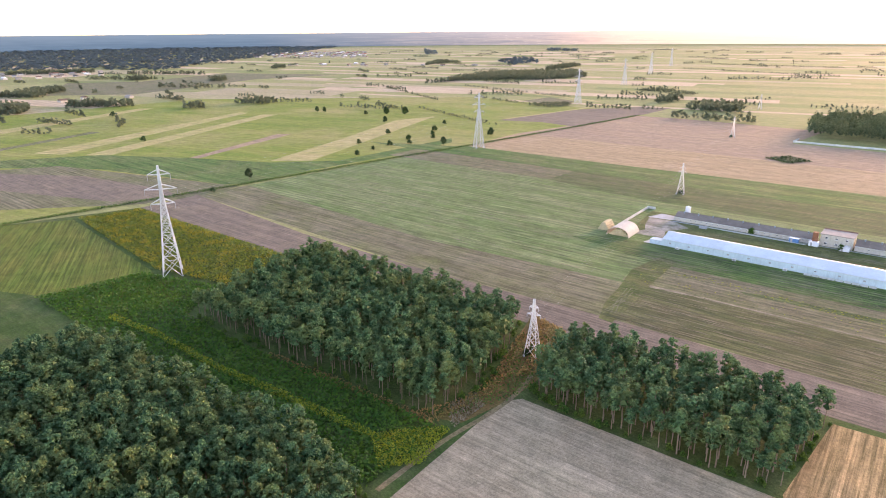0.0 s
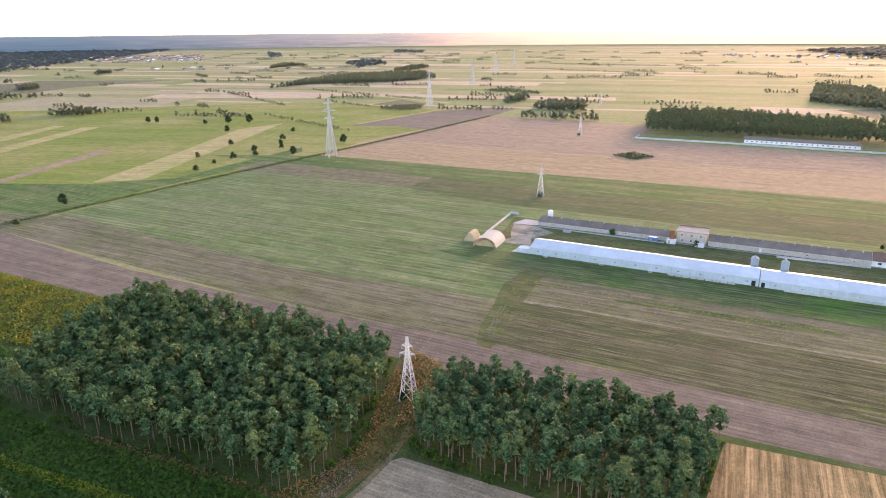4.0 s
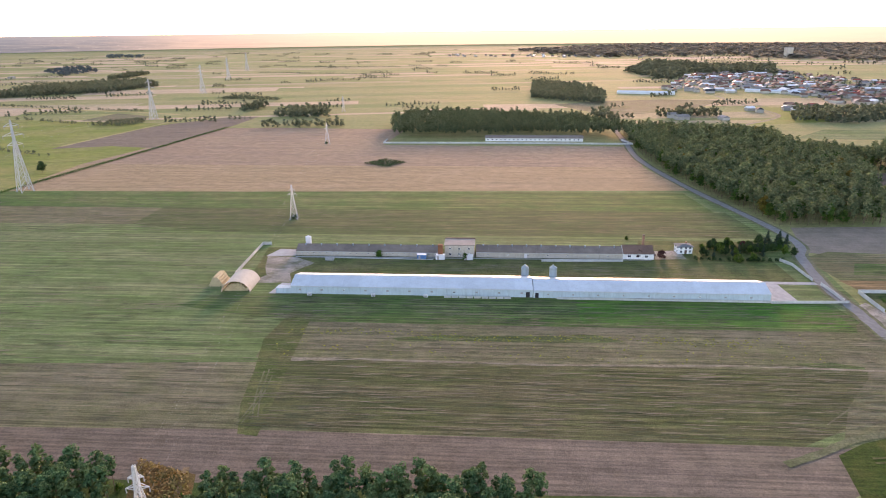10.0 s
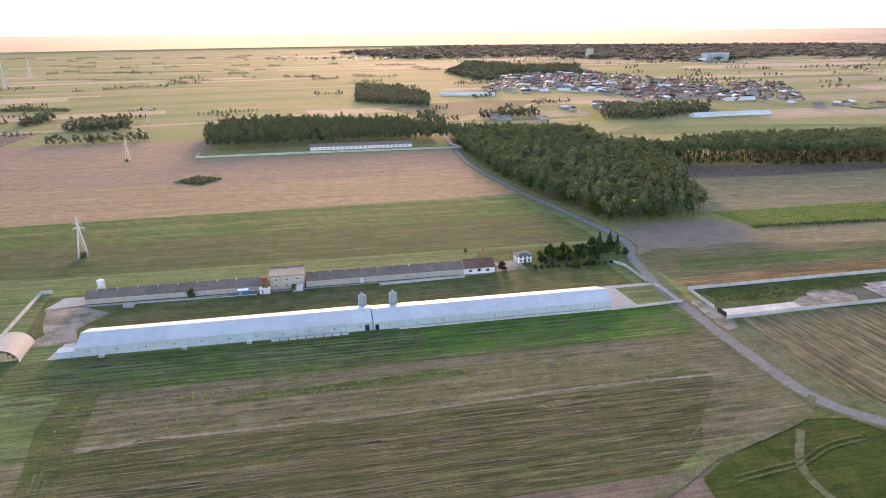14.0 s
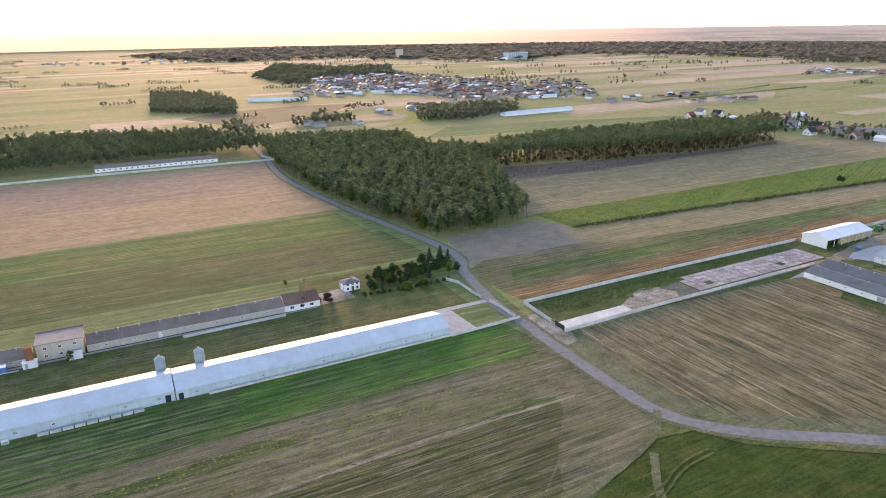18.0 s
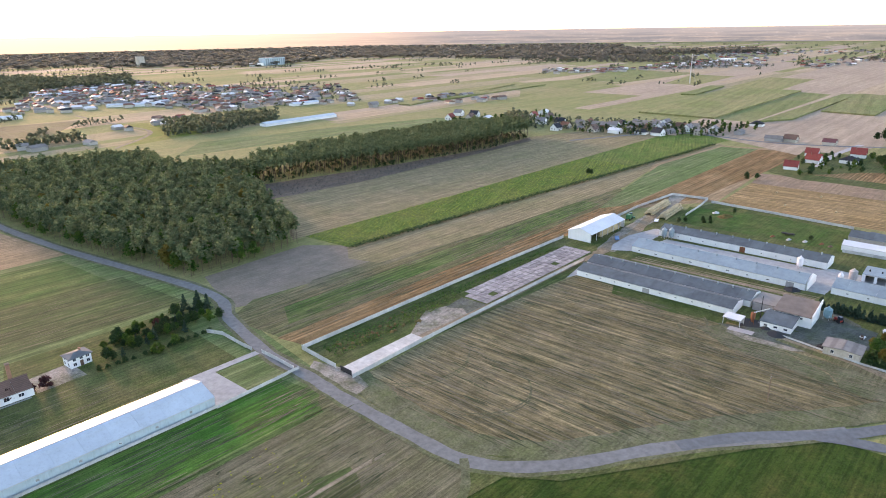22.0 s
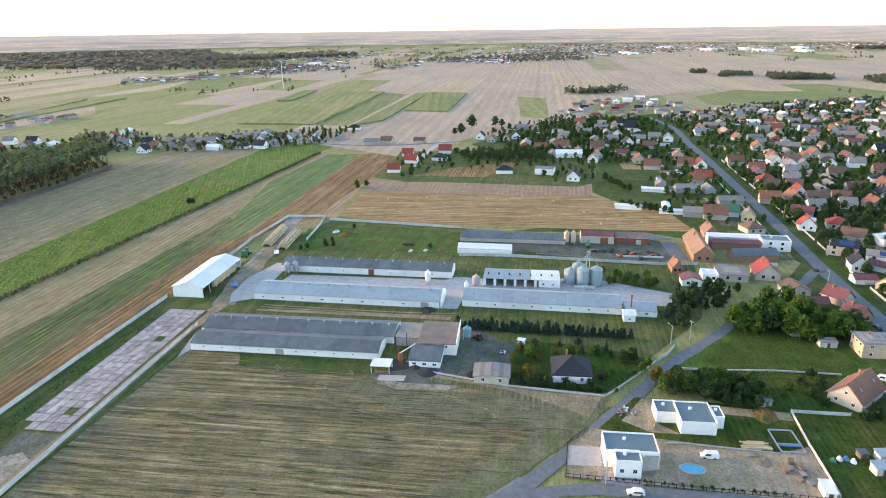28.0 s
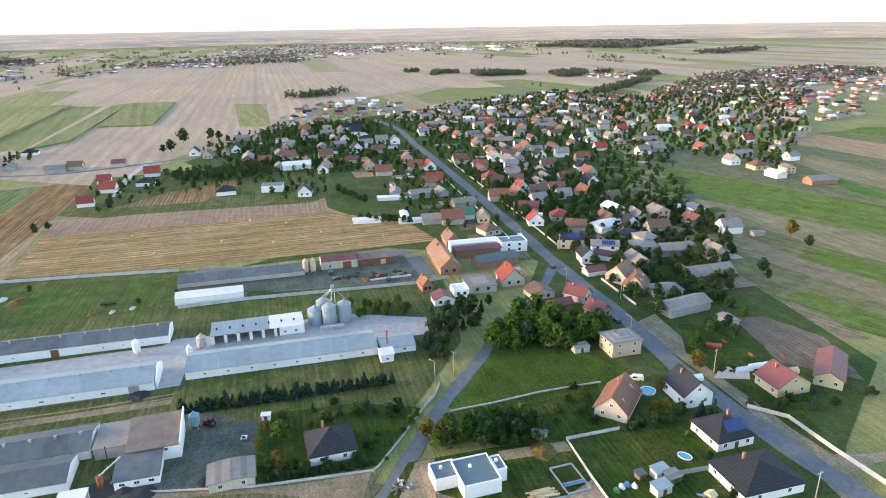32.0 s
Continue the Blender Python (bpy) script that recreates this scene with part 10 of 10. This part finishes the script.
far_village("distant_houses", [[(1274, 1201), (1374, 1268), (1500, 1165), (1642, 1079), (1567, 1029), (1385, 1074)], [(1869, 839), (2153, 809), (2001, 753), (1810, 764)], [(2151, 761), (2143, 504), (2516, 586), (2648, 804)], [(1529, -361), (1470, -464), (1570, -502), (1602, -387)]], 24, 5, "houses of a hamlet far behind the fields")
far_village("distant_houses", [[(2174, 1518), (2357, 1388), (3403, 1870), (2833, 1369), (1869, 950), (1750, 1014)], [(2516, 586), (2495, 296), (3280, -34), (3625, -314), (4500, -400), (4500, 483), (3899, 889)], [(4000, -552), (3600, -1349), (4300, -1700), (4500, -754)]], 44, 6, "crowded pale houses of a distant town")
far_village("distant_houses", [[(-1805, 140), (-1731, 171), (-2022, 224), (-2152, 191)], [(-1793, 215), (-1780, 364), (-2074, 435), (-2134, 292)], [(-2673, 1144), (-2216, 1490), (-2845, 1930), (-3183, 1536)], [(-1014, 25), (-1013, 74), (-1106, 87), (-1101, 38)]], 40, 7, "farmhouses along the edge of the great forest")
for x, y, L, W, t in ((3330, -120, 90, 40, 25), (3420, -280, 60, 40, 25), (3230, -330, 100, 40, 25), (3150, -470, 70, 35, 25), (3700, 60, 60, 50, 20), (3560, -520, 70, 40, 30), (2010, 1120, 70, 30, 10), (2900, 200, 90, 40, 30)):
    e = thing("factory_hall", spot(x, y, t), "pale flat-roofed factory hall at the distant town", "hall")
    part("wall", Shape().box(0, 0, 0, L, W, 8), "white_wall", e)
    part("roof", Shape().box(0, 0, 8, L + 1, W + 1, 1), "roof_white", e)

# ---- far trees and woods ----
r9 = np.random.default_rng(91)
HEDGES = [[(-966, 756), (-1022, 894), (-1094, 1076), (-1045, 1184), (-978, 1268), (-847, 1145), (-857, 998), (-941, 920), (-977, 873)], [(-446, 764), (-464, 863), (-427, 814), (-431, 759)], [(-370, 716), (-383, 795), (-330, 805), (-294, 725), (-332, 711)],
          [(-341, 620), (-267, 637), (-237, 650), (-240, 662), (-300, 650), (-341, 634)], [(-1095, 1272), (-1099, 1379), (-1150, 1521), (-1206, 1515)], [(-1541, 1235), (-1594, 1381), (-1564, 1424), (-1711, 1435)],
          [(-64, 997), (47, 925), (52, 1067), (-7, 1249), (-93, 1282)], [(29, 779), (61, 718), (69, 729), (46, 815)], [(106, 802), (120, 781), (142, 779), (157, 796), (190, 789), (181, 839)], [(260, 773), (314, 754), (410, 810), (443, 893), (356, 885), (292, 888)], [(560, 560), (640, 640), (660, 620), (590, 540)],
          [(1600, -190), (1680, -250), (1720, -230), (1640, -160)], [(1500, -500), (1580, -560), (1600, -530), (1520, -470)], [(1250, 200), (1340, 130), (1330, 110), (1230, 180)], [(1780, -30), (1820, -40), (1830, -20), (1790, 0)], [(1660, -70), (1710, -90), (1720, -70), (1670, -50)], [(1180, -300), (1420, -480), (1430, -450), (1190, -270)]]
CLUMPS = [[(1785, 7), (1785, -30), (1830, -31), (1830, -3)], [(1718, -57), (1701, -120), (1760, -132), (1770, -71)], [(1720, -147), (1609, -150), (1613, -259), (1690, -280), (1740, -165)], [(1638, -317), (1527, -321), (1565, -387), (1660, -420), (1700, -385)], [(1618, -426), (1620, -455), (1660, -480), (1660, -440)], [(1233, 214), (1254, 130), (1275, 134), (1270, 217)],
          [(-1260, 61), (-1238, 116), (-1350, 185), (-1400, 180), (-1320, 70)], [(-1004, 108), (-979, 169), (-1030, 180), (-1050, 120)], [(-966, 171), (-950, 187), (-1000, 200), (-1000, 180)], [(-1376, 474), (-1364, 508), (-1430, 540), (-1440, 500)], [(-880, 309), (-848, 330), (-848, 363), (-890, 375), (-900, 330)], [(-975, 20), (-1002, 37), (-985, 54), (-1060, 70), (-1070, 30)], [(-1536, 350), (-1532, 390), (-1596, 410), (-1600, 370)], [(-879, 231), (-845, 251), (-890, 265), (-900, 240)], [(-1787, 836), (-1753, 865), (-1830, 905), (-1850, 880)], [(-2005, 180), (-1960, 380), (-2010, 400), (-2060, 200)]]
HEDGES += CLUMPS
HEDGES += [[(-1020, 108), (-958, 166), (-966, 176), (-1030, 118)], [(-1268, 60), (-1217, 110), (-1226, 124), (-1280, 76)], [(-1363, 136), (-1323, 173), (-1330, 182), (-1372, 146)], [(-975, 14), (-945, 42), (-1075, 70), (-1110, 36)], [(-1652, 286), (-1518, 408), (-1526, 418), (-1662, 298)], [(-1262, 205), (-1248, 205), (-1250, 218), (-1264, 216)], [(-1800, 420), (-1620, 560), (-1630, 572), (-1812, 432)], [(-1300, 330), (-1180, 420), (-1186, 428), (-1308, 338)]]
places = []
for poly in HEDGES:
    places += scatter(poly, 8.5, r9, (0.55, 1.05))
LOW = [[(-556, 609), (-552, 656), (-522, 672), (-500, 636), (-511, 605)], [(-584, 925), (-462, 911), (-466, 936), (-554, 975)], [(-866, 1586), (-439, 1509), (-439, 1516), (-866, 1594)], [(-911, 1842), (-549, 1868), (-549, 1876), (-911, 1852)], [(-871, 776), (-707, 755), (-577, 741), (-577, 745), (-707, 760), (-871, 781)], [(-700, 640), (-560, 612), (-560, 617), (-700, 646)], [(-980, 660), (-700, 560), (-700, 565), (-980, 666)], [(-640, 470), (-430, 420), (-430, 424), (-640, 475)]]
for poly in LOW:
    places += scatter(poly, 5.5, r9, (0.22, 0.42))
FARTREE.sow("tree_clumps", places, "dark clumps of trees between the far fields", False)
places = []
for i in range(330):
    a, d = r9.uniform(-0.2, 1.75), r9.uniform(750, 3600)
    x, y = 50 - d * math.sin(a), d * math.cos(a)
    if y > 640 or x < -700:
        k = int(r9.integers(1, 16))
        b = r9.normal(0.3, 0.35)
        for j in range(k):
            places.append((x + j * 6 * math.cos(b), y + j * 6 * math.sin(b), r9.uniform(0.3, 0.75)))
for i in range(400):
    a, d = r9.uniform(0.1, 2.0), r9.uniform(1350, 4400)
    x, y = d * math.sin(a), d * math.cos(a)
    k = int(r9.integers(1, 6)) if d < 2000 else int(r9.integers(2, 16))
    if inside(x, y, EAST_LAND):
        continue
    for j in range(k):
        places.append((x + j * 12, y + j * r9.uniform(-3, 6), r9.uniform(0.4, 0.9)))
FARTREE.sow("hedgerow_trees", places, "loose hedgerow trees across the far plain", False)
# tree kinds for the distance, with haze in their leaf colours
HAZYTREE = Kind("tree", lambda h, r, g: crown_broad(h, r, g, 10, 2.4, 0.1, 4), "blue_hazed_wood", "trunk", (9.0, 12.0), 4.2, "hazy far tree", 4, 0.2, 1.5, 23)
HAZYGREYTREE = Kind("tree", lambda h, r, g: crown_broad(h, r, g, 10, 2.4, 0.1, 4), "hazy_wood", "trunk", (9.0, 12.0), 4.2, "far tree greyed by painted haze", 4, 0.2, 1.5, 26)
WOODS = [([(505, 2496), (964, 2095), (1409, 2444), (1713, 2147), (1774, 1559), (2035, 1456), (2411, 2132), (2361, 2981), (1952, 3416), (1040, 3479), (743, 3289)], 46, 1.2), ([(2102, 2099), (1868, 1524), (2269, 1607), (2748, 1941), (3110, 2467), (3300, 3000), (2900, 3000)], 40, 1.3), ([(1744, 1421), (1869, 1146), (2084, 1268), (2175, 1529), (1937, 1560)], 26, 1.0), ([(3504, -846), (3424, -1197), (4300, -1600), (4300, -1100)], 44, 1.3), ([(2226, 522), (2394, 296), (2500, 319), (2600, 450), (2400, 600)], 30, 0.9), ([(1682, 1671), (1744, 1421), (1770, 1440), (1710, 1690)], 16, 0.8),
         ([(-2150, 60), (-2230, 330), (-1880, 540), (-2330, 920), (-2900, 1480), (-3300, 1850), (-4000, 2500), (-4600, 1700), (-4700, -500), (-2200, -300)], 46, 1.0),
         ([(0, 2500), (900, 2850), (1900, 2700), (2800, 2100), (3300, 2500), (2400, 3900), (200, 4300), (-400, 3300)], 52, 1.4), ([(96, 1658), (167, 1400), (191, 1420), (248, 1600), (426, 1600), (501, 1949), (330, 1921), (182, 2219)], 17, 1.0), ([(-2256, 1831), (-2268, 1918), (-2481, 2103), (-2845, 2323)], 28, 1.0), ([(-2149, 2558), (-1981, 2591), (-2150, 2814), (-2366, 2820)], 28, 1.0), ([(-1330, 1411), (-1391, 1612), (-1656, 1850), (-1568, 1595)], 22, 0.9),
         ([(2100, 1700), (2700, 1250), (2900, 1500), (2300, 2000)], 34, 1.6), ([(3000, -1000), (3700, -1700), (4300, -1500), (3500, -700)], 50, 1.4), ([(2350, -1100), (2650, -1450), (2750, -1400), (2450, -1050)], 30, 1.4), ([(2200, 800), (2900, 350), (2950, 420), (2250, 900)], 34, 1.2)]
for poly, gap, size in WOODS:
    kind = HAZYTREE if poly[0][0] < -1000 else HAZYGREYTREE if gap > 25 else FARTREE
    kind.sow("distant_wood", scatter(poly, gap, r9, (size * 0.8, size * 1.15)), "far wood with haze painted into its leaves", False, wide=3.4 if gap > 40 else 1.6)

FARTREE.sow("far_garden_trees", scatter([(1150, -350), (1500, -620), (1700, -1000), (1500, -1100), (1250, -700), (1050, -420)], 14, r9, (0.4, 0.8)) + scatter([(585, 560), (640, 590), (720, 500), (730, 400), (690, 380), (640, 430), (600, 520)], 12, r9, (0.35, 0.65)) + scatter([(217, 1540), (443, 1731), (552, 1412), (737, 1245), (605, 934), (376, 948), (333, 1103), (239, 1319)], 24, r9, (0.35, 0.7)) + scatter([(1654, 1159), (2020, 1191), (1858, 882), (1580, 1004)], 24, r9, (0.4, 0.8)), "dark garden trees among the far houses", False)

# ---- the last of the distance: glowing backdrop painted with hazy plain and woods ----
sh = Shape()
N = 360
v = []
for i in range(N):
    a = 2 * math.pi * i / N
    z = 94 + 1.6 * noise.noise((4 * math.cos(a), 4 * math.sin(a), 0)) + 1.2 * noise.noise((20 * math.cos(a), 20 * math.sin(a), 3))
    c, s = math.cos(a), math.sin(a)
    v += [(100 + 4860 * c, 100 + 4860 * s, -2), (100 + 4860 * c, 100 + 4860 * s, z * 0.5), (100 + 4860 * c, 100 + 4860 * s, z)]
sh.add(v, [(3 * i + k, 3 * ((i + 1) % N) + k, 3 * ((i + 1) % N) + k + 1, 3 * i + k + 1) for i in range(N) for k in (0, 1)])
m, n, l, p = nodes_of("glowing_haze")
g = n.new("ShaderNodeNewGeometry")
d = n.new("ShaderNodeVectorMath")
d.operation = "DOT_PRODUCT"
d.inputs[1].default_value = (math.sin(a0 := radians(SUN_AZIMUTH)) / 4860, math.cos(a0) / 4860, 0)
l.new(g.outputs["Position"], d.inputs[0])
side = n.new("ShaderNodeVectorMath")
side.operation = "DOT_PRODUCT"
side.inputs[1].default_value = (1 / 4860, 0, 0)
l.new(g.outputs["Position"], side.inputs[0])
# painted by direction: warm glow towards the sun, blue haze in the west
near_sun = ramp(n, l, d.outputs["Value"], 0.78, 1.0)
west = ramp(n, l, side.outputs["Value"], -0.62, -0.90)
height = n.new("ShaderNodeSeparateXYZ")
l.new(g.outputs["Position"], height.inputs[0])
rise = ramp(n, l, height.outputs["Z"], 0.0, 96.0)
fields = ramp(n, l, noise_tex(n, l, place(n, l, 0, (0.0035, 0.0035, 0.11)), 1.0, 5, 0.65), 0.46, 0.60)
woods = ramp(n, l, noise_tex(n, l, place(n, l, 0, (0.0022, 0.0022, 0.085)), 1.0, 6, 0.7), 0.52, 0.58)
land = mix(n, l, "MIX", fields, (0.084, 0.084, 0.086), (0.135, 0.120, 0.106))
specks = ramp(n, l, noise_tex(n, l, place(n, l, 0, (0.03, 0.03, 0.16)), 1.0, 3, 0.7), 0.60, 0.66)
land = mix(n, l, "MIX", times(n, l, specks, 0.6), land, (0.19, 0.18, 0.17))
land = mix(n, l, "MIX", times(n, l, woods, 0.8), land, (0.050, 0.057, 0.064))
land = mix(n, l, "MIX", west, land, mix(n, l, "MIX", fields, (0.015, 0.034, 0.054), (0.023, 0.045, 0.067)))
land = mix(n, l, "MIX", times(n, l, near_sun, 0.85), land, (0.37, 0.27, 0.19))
# haze painted over the land, thicker towards the top
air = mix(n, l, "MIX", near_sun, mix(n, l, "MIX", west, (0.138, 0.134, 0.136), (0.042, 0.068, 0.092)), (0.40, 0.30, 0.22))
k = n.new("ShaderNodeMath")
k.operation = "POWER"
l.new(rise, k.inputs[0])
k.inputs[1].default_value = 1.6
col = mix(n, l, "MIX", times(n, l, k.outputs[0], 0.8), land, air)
# the ring emits its painted haze, though it is no lamp
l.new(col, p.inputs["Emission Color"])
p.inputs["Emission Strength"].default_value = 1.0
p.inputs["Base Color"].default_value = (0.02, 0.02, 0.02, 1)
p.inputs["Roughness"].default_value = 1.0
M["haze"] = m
setting("backdrop", sh, "haze", "glowing backdrop painted with hazy plain and woods at the horizon", "backdrop")
